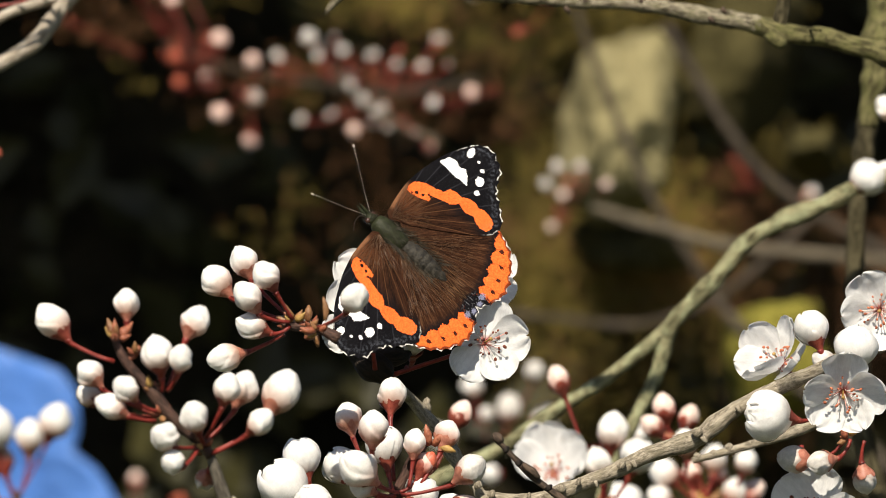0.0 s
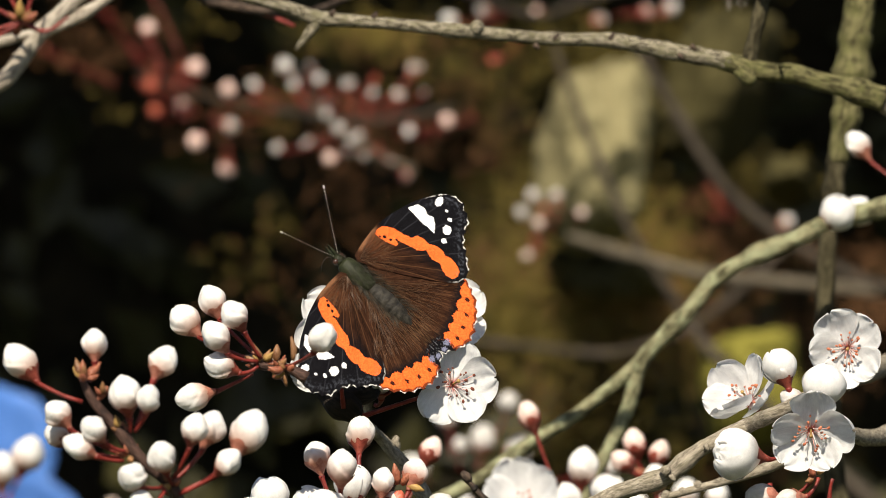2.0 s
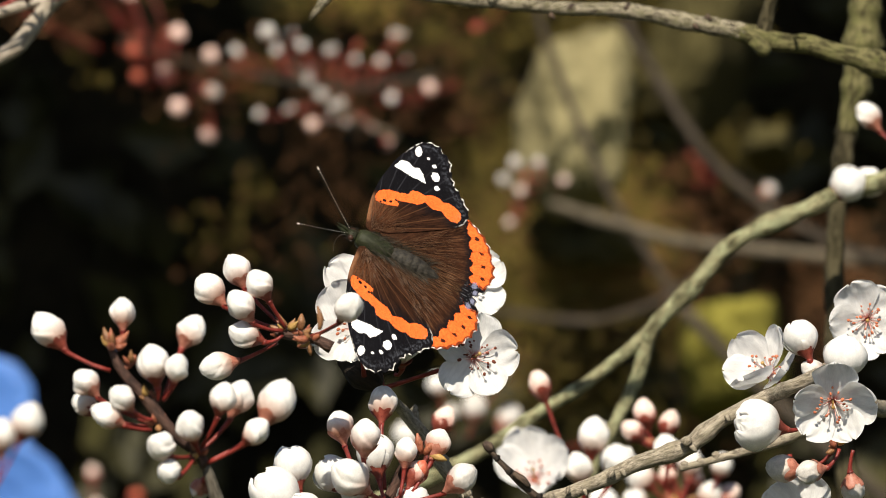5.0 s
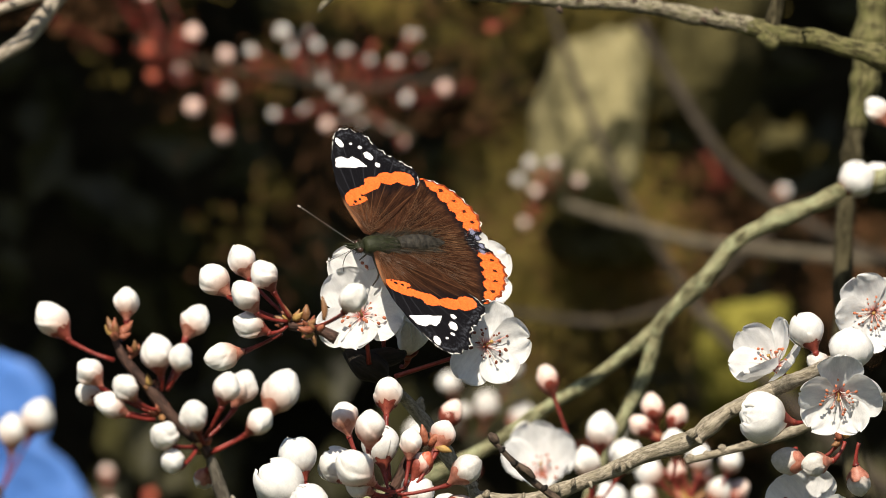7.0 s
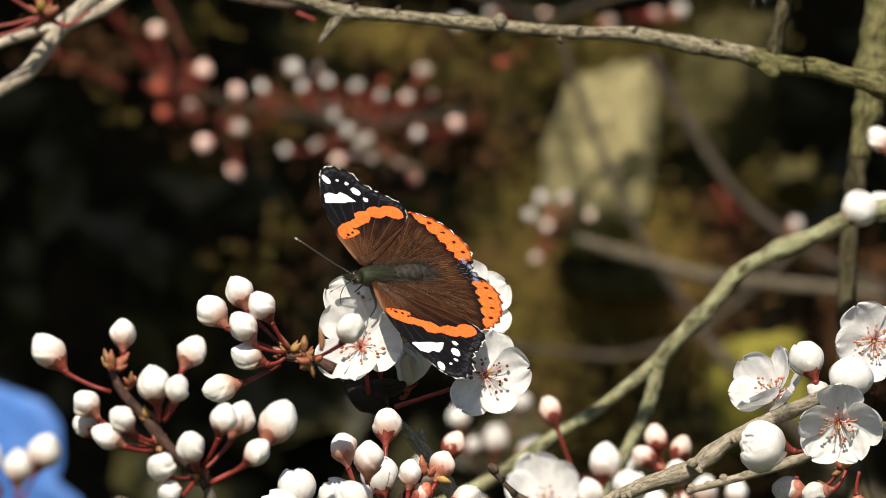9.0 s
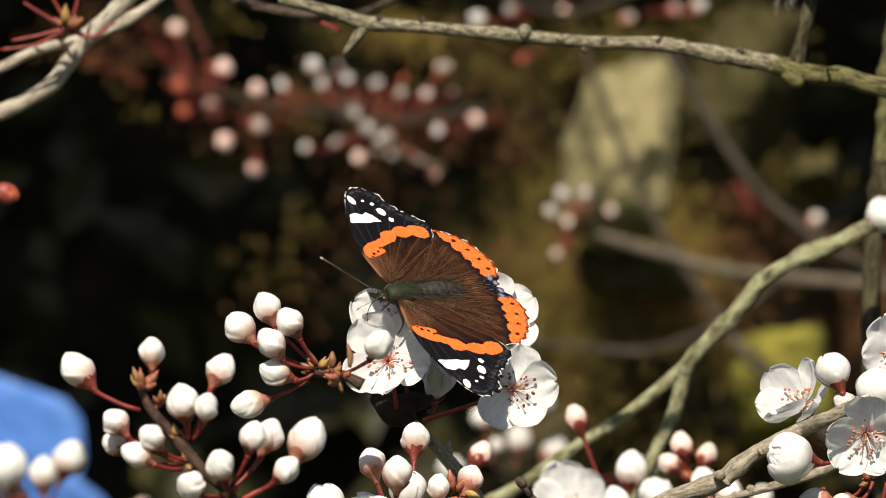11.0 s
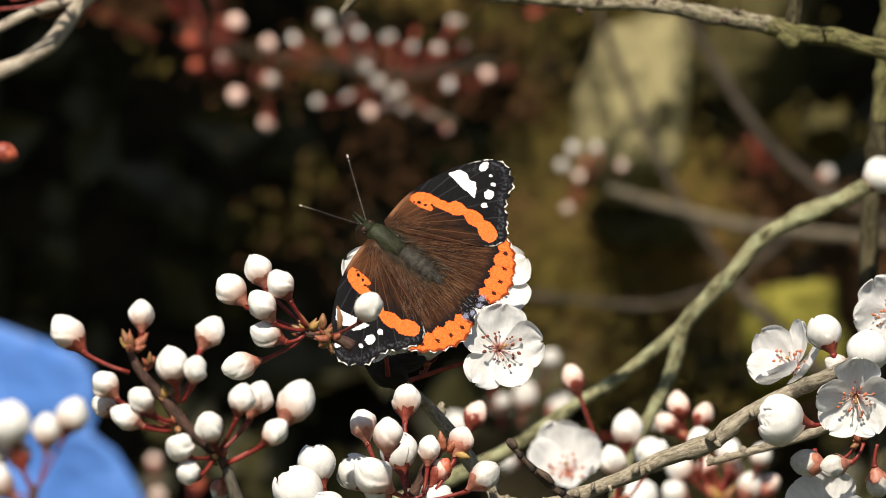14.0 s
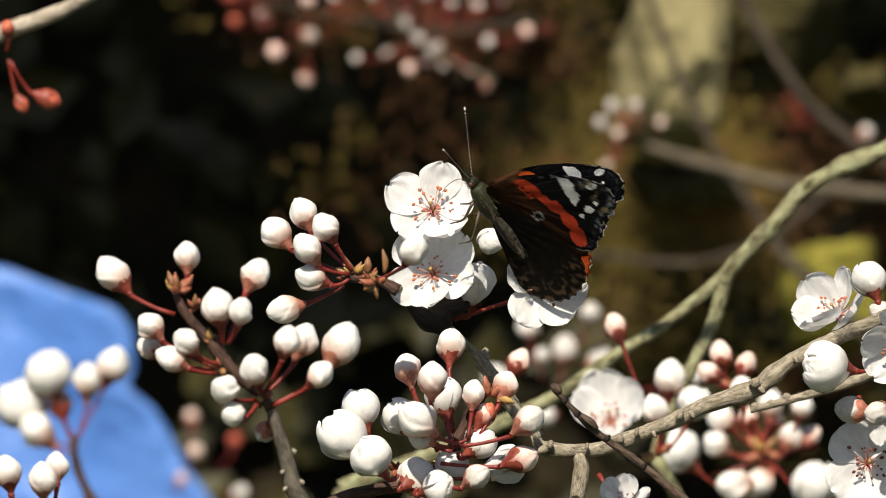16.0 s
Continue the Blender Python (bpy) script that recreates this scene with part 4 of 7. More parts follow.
limb(tree, 'knob', [(18.7, -3.0, -55.3, 0.54), (19.0, -3.0, -54.3, 0.48), (19.1, -3.0, -53.7, 0.19)], bark)
limb(tree, 'knob', [(57.3, 45.5, -47.6, 0.72), (57.9, 45.5, -47.4, 1.03), (58.7, 45.5, -47.5, 0.72)], bark)
limb(tree, 'knob', [(61.0, 45.5, -46.9, 0.68), (61.7, 45.5, -46.6, 0.97), (62.4, 45.5, -46.7, 0.68)], bark)
limb(tree, 'knob', [(64.5, 45.5, -45.6, 0.81), (65.2, 45.5, -45.3, 1.16), (65.9, 45.5, -45.4, 0.81)], bark)
limb(tree, 'knob', [(69.4, 45.5, -44.8, 0.68), (70.1, 45.5, -44.5, 0.97), (70.8, 45.5, -44.7, 0.68)], bark)
limb(tree, 'knob', [(74.6, 45.5, -43.0, 0.81), (75.2, 45.5, -42.7, 1.16), (76.0, 45.5, -42.9, 0.81)], bark)
limb(tree, 'knob', [(13.1, -30.3, -43.9, 0.43), (13.7, -30.3, -43.5, 0.73), (14.3, -30.3, -42.8, 0.24)], shade_black_bark)
limb(tree, 'knob', [(22.3, -30.3, -52.2, 0.43), (23.0, -30.3, -51.7, 0.73), (23.6, -30.3, -51.1, 0.24)], shade_black_bark)
limb(tree, 'knob', [(15.8, -30.3, -46.9, 0.43), (16.4, -30.3, -46.4, 0.73), (17.1, -30.3, -45.8, 0.24)], shade_black_bark)
limb(tree, 'knob', [(30.3, -30.3, -58.3, 0.43), (30.9, -30.3, -57.8, 0.73), (31.6, -30.3, -57.2, 0.24)], shade_black_bark)
limb(tree, 'knob', [(-4.6, 43.0, -38.2, 0.8), (-3.6, 42.0, -36.4, 1.1), (-3.9, 41.5, -35.0, 0.9), (-3.2, 41.5, -34.0, 0.5)], bark)
limb(tree, 'knob', [(1.2, 43.0, -47.2, 0.8), (2.6, 42.0, -47.4, 1.7), (3.4, 42.0, -46.2, 1.2)], ridged_bark)

limb(tree, 'far_branch', [(98.7, 1500.0, 99.7, 2.00), (108.7, 1500.0, 82.0, 2.25), (123.6, 1500.0, 56.9, 2.25), (136.0, 1500.0, 39.3, 2.25), (151.0, 1500.0, 25.4, 2.25), (171.0, 1500.0, 11.5, 2.38), (201.0, 1500.0, -3.7, 2.75)], far_bark)
limb(tree, 'far_branch', [(65.7, 1500.0, 18.3, 1.50), (78.2, 1500.0, 14.5, 2.50), (100.8, 1500.0, 8.1, 2.50), (125.8, 1500.0, 1.7, 2.50), (175.9, 1500.0, -3.6, 2.75), (226.0, 1500.0, -8.8, 3.12)], worn_bark)
limb(tree, 'far_branch', [(58.6, 1500.0, 107.4, 1.62), (66.1, 1500.0, 84.8, 1.62), (76.0, 1500.0, 59.6, 1.62), (85.9, 1500.0, 37.0, 1.62), (95.8, 1500.0, 16.9, 1.88), (125.6, 1500.0, -28.4, 2.25)], far_bark)
limb(tree, 'far_branch', [(-49.3, 1500.0, 80.4, 1.0), (-41.8, 1500.0, 71.6, 1.2), (-29.4, 1500.0, 61.5, 1.3), (-16.9, 1500.0, 53.9, 1.2), (-1.9, 1500.0, 47.5, 1.0)], worn_bark)
limb(tree, 'far_branch', [(16.1, 1500.0, 127.7, 1.25), (51.2, 1500.0, 116.2, 1.25), (76.3, 1500.0, 123.6, 1.25), (113.9, 1500.0, 132.2, 1.25)], far_bark)
limb(tree, 'far_branch', [(20.3, 1500.0, -27.8, 1.50), (50.4, 1500.0, -30.5, 1.62), (88.0, 1500.0, -33.2, 1.50), (125.7, 1500.0, -18.4, 1.62), (163.5, 1500.0, 14.0, 1.88)], far_bark)
limb(tree, 'far_branch', [(-124.5, 1500.0, 90.8, 0.88), (-104.5, 1500.0, 83.2, 0.88), (-79.4, 1500.0, 76.8, 1.12), (-54.4, 1500.0, 72.9, 1.25), (-24.3, 1500.0, 69.0, 1.25), (15.8, 1500.0, 75.0, 1.12)], far_bark)

limb(tree, 'trunk', [(310, 350, -1650, 75), (300, 345, -1200, 60), (292, 340, -700, 46), (284, 338, -360, 30), (300, 345, -200, 22), (340, 370, 100, 16), (420, 420, 500, 10), (470, 430, 800, 3)], bark)
limb(tree, 'bough', [(149.0, 258.6, -10.6, 2.6), (219, 379, -41, 5.8), (285, 338, -330, 9)], bark)
limb(tree, 'bough', [(97.2, 45.5, -31.9, 1.6), (157, 176, -72, 3.8), (285, 338, -420, 6)], bark)
limb(tree, 'bough', [(125.4, 258.6, 20.7, 2.6), (205, 359, -39, 5.3), (280, 336, -380, 8)], bark)
limb(tree, 'bough', [(116.0, 166.7, 45.8, 3.1), (206, 287, -14, 5.5), (275, 335, -300, 8)], bark)
limb(tree, 'bough', [(26.6, 0.0, -87.2, 2.0), (87, 90, -247, 4.5), (290, 340, -620, 7)], bark)
limb(tree, 'bough', [(43.4, -26.0, -68.4, 1.4), (103, 64, -228, 3.7), (290, 340, -640, 6)], dark_bark)
limb(tree, 'bough', [(-22.9, -42.9, -84.6, 2.0), (67, 67, -285, 5.0), (292, 340, -760, 8)], dark_bark)
limb(tree, 'bough', [(-41.6, 258.6, -76.1, 2.4), (68, 339, -276, 5.2), (292, 340, -800, 8)], mossy_bark)
limb(tree, 'bough', [(40.4, 258.6, -67.3, 1.8), (130, 339, -247, 4.4), (290, 340, -700, 7)], mossy_bark)
limb(tree, 'bough', [(128.8, 283.2, -152.7, 4.4), (189, 363, -303, 6.7), (288, 338, -560, 9)], grey_bark)
limb(tree, 'bough', [(-99.6, 540.0, -120.6, 2.0), (50, 480, -381, 5.0), (294, 341, -900, 8)], dark_bark)
limb(tree, 'bough', [(-56.4, -121.6, -78.6, 1.3), (94, 28, -339, 4.2), (294, 341, -880, 7)], dark_bark)
limb(tree, 'bough', [(-39.5, -121.6, -64.2, 1.8), (110, 28, -284, 4.1), (293, 340, -840, 7)], dark_bark)
limb(tree, 'bough', [(-161.9, 234.7, -111.2, 4.4), (-12, 295, -361, 7.7), (296, 342, -1000, 11)], pale_bark)
limb(tree, 'bough', [(201.0, 1500.0, -3.7, 2.9), (531, 1200, -64, 6.0), (290, 340, -520, 9)], far_bark)
limb(tree, 'bough', [(226.0, 1500.0, -8.8, 3.3), (556, 1180, -109, 6.2), (290, 340, -600, 9)], far_bark)
limb(tree, 'bough', [(125.6, 1500.0, -28.4, 2.4), (426, 1300, -358, 5.7), (292, 340, -760, 9)], far_bark)

# ---------- buds and blossoms on it ----------
left_cluster = cluster("bud_cluster", (-47.6, -121.6, -41.2), "spray of round white buds on thin dark red stalks")
limb(left_cluster, 'stem', [(-66.7, -121.6, -18.3, 0.57), (-65.7, -121.6, -20.8, 0.92), (-63.1, -121.6, -24.6, 1.1), (-59.3, -121.6, -28.6, 1.25), (-56.7, -121.6, -32.3, 1.25), (-52.7, -121.6, -36.6, 1.1), (-48.9, -121.6, -39.5, 1.1), (-47.3, -121.6, -42.5, 0.95)], red_bark)
limb(left_cluster, 'twig', [(-47.5, -121.6, -42.0, 0.8), (-47.1, -121.6, -42.6, 0.95), (-46.3, -121.6, -45.0, 1.15), (-45.0, -121.6, -48.9, 1.35), (-43.7, -121.6, -53.3, 1.60), (-42.6, -121.6, -57.9, 1.70), (-39.5, -121.6, -64.2, 1.8)], shade_grey_twig)
limb(left_cluster, 'flake', [(-42.8, -123.3, -50.3, 0.2), (-42.3, -123.3, -50.8, 0.45), (-42.6, -123.0, -51.4, 0.15)], pale_bark)
limb(left_cluster, 'flake', [(-44.4, -123.3, -54.6, 0.2), (-44.8, -123.3, -55.0, 0.45), (-44.6, -123.0, -55.6, 0.15)], pale_bark)
limb(left_cluster, 'flake', [(-41.2, -123.3, -56.6, 0.2), (-40.7, -123.3, -57.1, 0.45), (-41.0, -123.0, -57.7, 0.15)], pale_bark)
limb(left_cluster, 'flake', [(-43.8, -123.3, -58.0, 0.2), (-44.3, -123.3, -58.5, 0.45), (-44.1, -123.0, -59.1, 0.15)], pale_bark)
limb(left_cluster, 'spur', [(-66.7, -121.6, -18.7, 0.52), (-67.3, -121.6, -16.5, 0.52), (-66.5, -121.6, -15.0, 0.23)], scale_red)
limb(left_cluster, 'spur', [(-64.6, -121.6, -22.9, 0.52), (-62.1, -121.6, -21.2, 0.52), (-61.8, -121.6, -19.6, 0.23)], scale_red)

bud(left_cluster, (-79.4, -120.4, -14.5), 7.1, (-66.8, -121.3, -22.9), 0)
bud(left_cluster, (-64.4, -119.2, -11.0), 5.3, (-65.3, -121.0, -18.8), 0)
bud(left_cluster, (-50.5, -118.7, -14.6), 6.0, (-56.0, -120.9, -28.6), 0)
bud(left_cluster, (-58.0, -125.6, -21.1), 7.3, (-57.0, -122.6, -28.8), 0)
bud(left_cluster, (-53.0, -129.6, -22.0), 5.3, (-55.9, -123.6, -28.8), 0)
bud(left_cluster, (-71.7, -121.6, -25.2), 5.5, (-58.8, -121.6, -33.5), 0)
bud(left_cluster, (-72.4, -115.6, -29.9), 5.1, (-58.9, -120.1, -34.4), 0)
bud(left_cluster, (-64.3, -127.6, -28.2), 5.6, (-58.1, -123.1, -32.9), 0)
bud(left_cluster, (-67.4, -126.6, -31.9), 5.7, (-58.4, -122.9, -34.9), 0)
bud(left_cluster, (-50.3, -128.6, -33.8), 6.2, (-48.4, -123.4, -39.6), 0)
bud(left_cluster, (-55.9, -136.6, -37.5), 5.6, (-50.3, -125.4, -40.2), 0)
bud(left_cluster, (-54.5, -134.6, -42.8), 5.2, (-49.7, -124.9, -40.6), 0)
bud(left_cluster, (-43.7, -127.6, -28.1), 5.9, (-48.1, -123.1, -38.3), 0)
bud(left_cluster, (-40.8, -118.6, -28.1), 6.7, (-48.2, -120.9, -39.0), 0)
bud(left_cluster, (-32.9, -119.6, -28.9), 8.3, (-46.7, -121.1, -41.3), 0)
bud(left_cluster, (-37.0, -125.6, -35.0), 5.4, (-46.9, -122.6, -41.6), 0)
bud(left_cluster, (-48.7, -117.2, -47.1), 4.4, (-47.6, -120.5, -43.0), 1)
upper_cluster = cluster("bud_cluster", (-28.7, -59.3, -16.7), "knot of white buds with brown bracts at a twig's end")
limb(upper_cluster, 'stem', [(-34.1, -59.3, -15.7, 0.72), (-31.7, -59.3, -16.4, 1.08), (-28.7, -59.3, -16.7, 1.08), (-25.7, -59.3, -17.3, 1.08), (-22.1, -59.3, -19.1, 1.20)], red_bark)
limb(upper_cluster, 'bract', [(-28.7, -59.3, -15.5, 0.48), (-28.6, -59.3, -13.7, 0.84), (-28.5, -59.3, -11.9, 0.18)], bract)
limb(upper_cluster, 'bract', [(-24.5, -91.2, -14.9, 0.35), (-24.3, -91.2, -12.6, 0.70), (-24.9, -91.2, -9.9, 0.18)], bract)
limb(upper_cluster, 'bract', [(-27.5, -59.3, -17.6, 0.36), (-26.9, -59.3, -19.1, 0.72), (-26.5, -59.3, -20.9, 0.18)], bract)
limb(upper_cluster, 'bract', [(-31.7, -59.3, -14.3, 0.36), (-33.5, -59.3, -12.5, 0.60), (-34.1, -59.3, -11.3, 0.18)], bract)

bud(upper_cluster, (-42.6, -56.9, -2.6), 6.0, (-32.3, -58.7, -14.9), 0)
bud(upper_cluster, (-37.4, -64.3, -5.5), 5.9, (-31.9, -60.6, -14.9), 0)
bud(upper_cluster, (-48.2, -57.3, -6.7), 6.6, (-33.5, -58.8, -15.3), 0)
bud(upper_cluster, (-41.4, -65.3, -10.0), 6.1, (-32.6, -60.8, -15.5), 0)
bud(upper_cluster, (-40.6, -62.3, -16.3), 6.0, (-32.6, -60.1, -16.4), 0)
bud(upper_cluster, (-46.5, -59.3, -23.1), 6.7, (-33.7, -59.3, -18.1), 0)
bud(upper_cluster, (-18.4, -87.3, -10.1), 6.4, (-26.9, -60.3, -16.9), 0)
lower_cluster = cluster("bud_cluster", (-10.8, -42.9, -54.1), "dense tuft of white and half-open buds on a dark twig")
bud(lower_cluster, (-11.2, -25.0, -31.5), 7.1, (-10.6, -34.0, -50.2), 0)
bud(lower_cluster, (-20.5, -39.9, -36.2), 6.1, (-13.8, -42.1, -54.2), 7)
bud(lower_cluster, (-14.9, -50.9, -38.1), 6.8, (-14.4, -44.9, -52.8), 7)
bud(lower_cluster, (-30.3, -38.9, -44.8), 8.5, (-24.2, -41.9, -57.8), 2)
bud(lower_cluster, (-34.2, -42.9, -50.8), 11.2, (-24.2, -42.9, -58.8), 2)
bud(lower_cluster, (-27.9, -48.9, -54.9), 9.4, (-22.3, -44.4, -58.9), 2)
bud(lower_cluster, (-12.6, -36.9, -42.4), 8.8, (-10.8, -41.4, -51.8), 2)
bud(lower_cluster, (-18.2, -50.9, -46.8), 8.7, (-9.5, -44.9, -52.2), 0)
bud(lower_cluster, (-17.4, -46.9, -50.9), 5.3, (-10.1, -43.9, -52.9), 0)
bud(lower_cluster, (-22.0, -34.9, -47.0), 8.0, (-10.8, -40.9, -54.2), 2)
bud(lower_cluster, (-6.1, -40.9, -41.6), 5.1, (-7.3, -42.4, -51.1), 0)
bud(lower_cluster, (0.8, -36.9, -39.9), 5.6, (-4.7, -41.4, -50.5), 7)
bud(lower_cluster, (-4.1, -38.9, -46.4), 5.4, (-9.3, -41.9, -52.3), 3)
bud(lower_cluster, (-4.7, -38.9, -52.5), 7.3, (-9.3, -41.9, -54.2), 2)
bud(lower_cluster, (5.9, -45.9, -47.3), 6.5, (-8.9, -43.6, -52.9), 1)
bud(lower_cluster, (4.4, -42.9, -55.6), 6.6, (-13.2, -42.9, -56.6), 3)
bud(lower_cluster, (-1.0, -38.9, -58.0), 7.4, (-12.0, -41.9, -59.7), 6)
bud(lower_cluster, (-10.8, -36.9, -58.0), 7.6, (-15.6, -41.4, -60.3), 2)
bud(lower_cluster, (-18.7, -38.9, -59.8), 8.5, (-20.5, -41.9, -60.3), 2)
bud(lower_cluster, (-13.8, -44.9, -61.6), 7.3, (-18.1, -43.4, -62.0), 2)
bud(lower_cluster, (-5.3, -48.9, -59.3), 6.0, (-13.2, -44.4, -60.2), 1)
limb(lower_cluster, 'bract', [(-2.9, -38.0, -42.3, 0.57), (-3.3, -38.5, -40.0, 0.95), (-3.7, -38.8, -37.8, 0.15)], scale_red)
limb(lower_cluster, 'bract', [(-2.1, -38.0, -42.4, 0.51), (-0.9, -38.5, -40.8, 0.85), (0.3, -38.8, -39.3, 0.15)], scale_red)
limb(lower_cluster, 'leaf_tip', [(-0.7, -38.0, -42.6, 0.48), (1.0, -38.5, -43.1, 0.80), (2.8, -38.8, -43.7, 0.15)], leaf_bud)
limb(lower_cluster, 'leaf_tip', [(-6.5, -38.0, -49.5, 0.42), (-5.9, -38.5, -50.2, 0.70), (-5.4, -38.8, -50.9, 0.15)], leaf_bud)
bud(lower_cluster, (-3.3, -39.0, -46.2), 5.2, (-5.6, -37.0, -49.5), 4)
spur_cluster = cluster("bud_cluster", (-1.9, 155.8, -53.7), "single pink-flushed bud on a grey spur")
bud(spur_cluster, (4.3, 160.1, -40.4), 6.4, (-1.9, 156.9, -53.7), 3)
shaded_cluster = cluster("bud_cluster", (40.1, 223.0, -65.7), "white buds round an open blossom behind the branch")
bud(shaded_cluster, (23.9, 227.0, -48.3), 7.9, (25.0, 224.0, -56.4), 0)
bud(shaded_cluster, (43.0, 223.0, -46.0), 8.3, (40.9, 223.0, -65.0), 0)
bud(shaded_cluster, (39.3, 220.0, -54.1), 7.7, (40.1, 222.2, -65.7), 0)
bud(shaded_cluster, (49.2, 223.0, -52.7), 9.5, (42.3, 223.0, -65.0), 2)
bud(shaded_cluster, (29.3, 223.0, -33.3), 6.6, (35.8, 223.0, -50.6), 3)
red_cluster = cluster("bud_cluster", (60.7, 234.7, -51.0), "four small buds in dark red calyces")
bud(red_cluster, (56.6, 234.7, -40.5), 6.4, (60.0, 234.7, -48.1), 3)
bud(red_cluster, (53.5, 230.7, -45.0), 5.8, (59.9, 233.7, -48.7), 3)
bud(red_cluster, (62.9, 234.7, -43.0), 6.1, (60.3, 234.7, -49.5), 3)
bud(red_cluster, (61.9, 230.7, -49.4), 6.6, (61.4, 233.7, -59.6), 0)
back_cluster = cluster("bud_cluster", (73.3, 388.9, -73.3), "blurred tuft of white buds on red stalks beneath the branch")
bud(back_cluster, (60.2, 384.2, -69.2), 6.9, (72.5, 387.7, -71.7), 0)
bud(back_cluster, (61.5, 388.5, -62.3), 7.9, (70.2, 388.8, -70.2), 0)
bud(back_cluster, (76.7, 393.3, -63.2), 6.3, (73.4, 390.0, -71.8), 3)
bud(back_cluster, (81.3, 390.4, -67.4), 7.2, (75.7, 389.3, -72.5), 0)
bud(back_cluster, (86.5, 392.9, -67.9), 6.9, (76.5, 389.9, -72.6), 3)
bud(back_cluster, (65.3, 385.0, -81.0), 9.4, (73.3, 387.9, -76.4), 0)
bud(back_cluster, (72.5, 388.6, -80.4), 8.2, (74.9, 388.8, -76.5), 0)
bud(back_cluster, (84.3, 386.4, -59.0), 6.6, (78.0, 388.3, -71.7), 0)
bud(back_cluster, (75.7, 389.3, -58.3), 6.9, (73.3, 389.0, -70.2), 0)
bud(back_cluster, (69.4, 389.6, -62.3), 5.7, (72.6, 389.1, -71.7), 3)
bud(back_cluster, (49.5, 384.0, -71.5), 12.6, (65.4, 387.7, -84.6), 2)
bud(back_cluster, (87.4, 386.1, -81.1), 13.2, (81.2, 388.2, -90.6), 2)
right_cluster = cluster("bud_cluster", (88.2, 0.0, -29.9), "plump white opening buds among open blossoms")
bud(right_cluster, (81.7, 2.0, -17.6), 8.3, (87.0, 0.5, -24.9), 2)
bud(right_cluster, (90.9, -3.0, -21.7), 9.7, (89.5, -0.8, -29.9), 2)
bud(right_cluster, (84.4, 2.0, -25.0), 5.3, (90.2, 0.5, -26.1), 1)
bud(right_cluster, (71.7, -6.0, -36.6), 11.0, (81.9, -1.5, -36.7), 2)
bud(right_cluster, (77.7, 2.0, -46.6), 6.5, (89.5, 0.5, -41.8), 1)
bud(right_cluster, (83.3, -4.0, -47.0), 5.7, (90.1, -1.0, -42.1), 1)
bud(right_cluster, (93.4, 2.0, -51.2), 5.5, (93.3, 0.5, -42.4), 1)
high_cluster = cluster("bud_cluster", (103.5, 258.6, 14.1), "pair of swollen white buds on the mossy branch")
bud(high_cluster, (110.0, 258.6, 18.4), 9.7, (103.5, 258.6, 14.1), 2)
bud(high_cluster, (115.6, 262.6, 18.9), 8.2, (105.0, 259.6, 14.1), 2)
bud(high_cluster, (115.9, 264.6, 36.6), 6.8, (128.5, 260.1, 25.1), 0)

far_left_cluster = cluster("bud_cluster", (-127.7, 540.0, -74.6), "soft white buds before the blue sheet")
limb(far_left_cluster, 'stem', [(-127.7, 540.0, -72.9, 1.19), (-128.5, 540.0, -78.0, 1.36), (-126.0, 540.0, -86.5, 1.36), (-120.0, 540.0, -96.7, 1.53), (-99.6, 540.0, -120.6, 2.21)], red_bark)

bud(far_left_cluster, (-116.6, 540.0, -51.6), 10.5, (-127.7, 540.0, -74.6), 0)
bud(far_left_cluster, (-124.3, 540.0, -56.2), 9.5, (-127.7, 540.0, -75.4), 0)
bud(far_left_cluster, (-136.2, 540.0, -54.5), 14.3, (-128.5, 540.0, -74.6), 2)
bud(far_left_cluster, (-144.3, 546.0, -64.2), 15.7, (-129.5, 541.5, -76.3), 2)
bud(far_left_cluster, (-139.6, 540.0, -71.5), 10.2, (-130.2, 540.0, -78.0), 0)
bud(far_left_cluster, (-133.1, 544.0, -63.6), 8.5, (-128.6, 541.0, -76.3), 3)
low_left_cluster = cluster("bud_cluster", (-92.3, -121.6, -65.9), "three white buds low on the tree")
limb(low_left_cluster, 'stem', [(-97.8, -121.6, -64.2, 0.46), (-92.1, -121.6, -65.9, 0.57), (-79.4, -121.6, -74.0, 1.03), (-56.4, -121.6, -78.6, 1.38)], red_bark)

bud(low_left_cluster, (-100.9, -123.8, -54.9), 6.4, (-97.8, -122.2, -64.7), 0)
bud(low_left_cluster, (-91.1, -118.6, -53.9), 5.1, (-92.1, -120.9, -66.0), 0)
bud(low_left_cluster, (-93.6, -124.6, -56.3), 6.4, (-92.3, -122.4, -66.1), 0)
red_bud_cluster = cluster("bud_cluster", (-125.9, 234.7, 34.5), "small closed red buds on a pale branch")
bud(red_bud_cluster, (-116.4, 238.9, 25.0), 6.1, (-125.6, 235.7, 34.5), 4)
bud(red_bud_cluster, (-123.1, 237.4, 23.7), 4.3, (-126.3, 235.4, 35.2), 4)
bud(red_bud_cluster, (-126.2, 231.3, 43.1), 4.0, (-126.7, 233.8, 37.4), 4)
spur_blossom_cluster = cluster("bud_cluster", (-13.5, 0.0, -27.7), "half-open white buds beside the perch")
bud(spur_blossom_cluster, (-6.4, 8.0, -19.9), 8.2, (-8.3, 14.5, -26.3), 6)
bud(spur_blossom_cluster, (-2.5, 20.0, -9.4), 5.8, (-1.5, 41.1, -10.7), 2)
far_cluster = cluster("bud_cluster", (-94.5, 1500.0, 75.6), "far pink and white buds on the back of the tree")
bud(far_cluster, (-120.1, 1505.9, 110.5), 5.6, (-112.5, 1500.0, 90.5), 5)
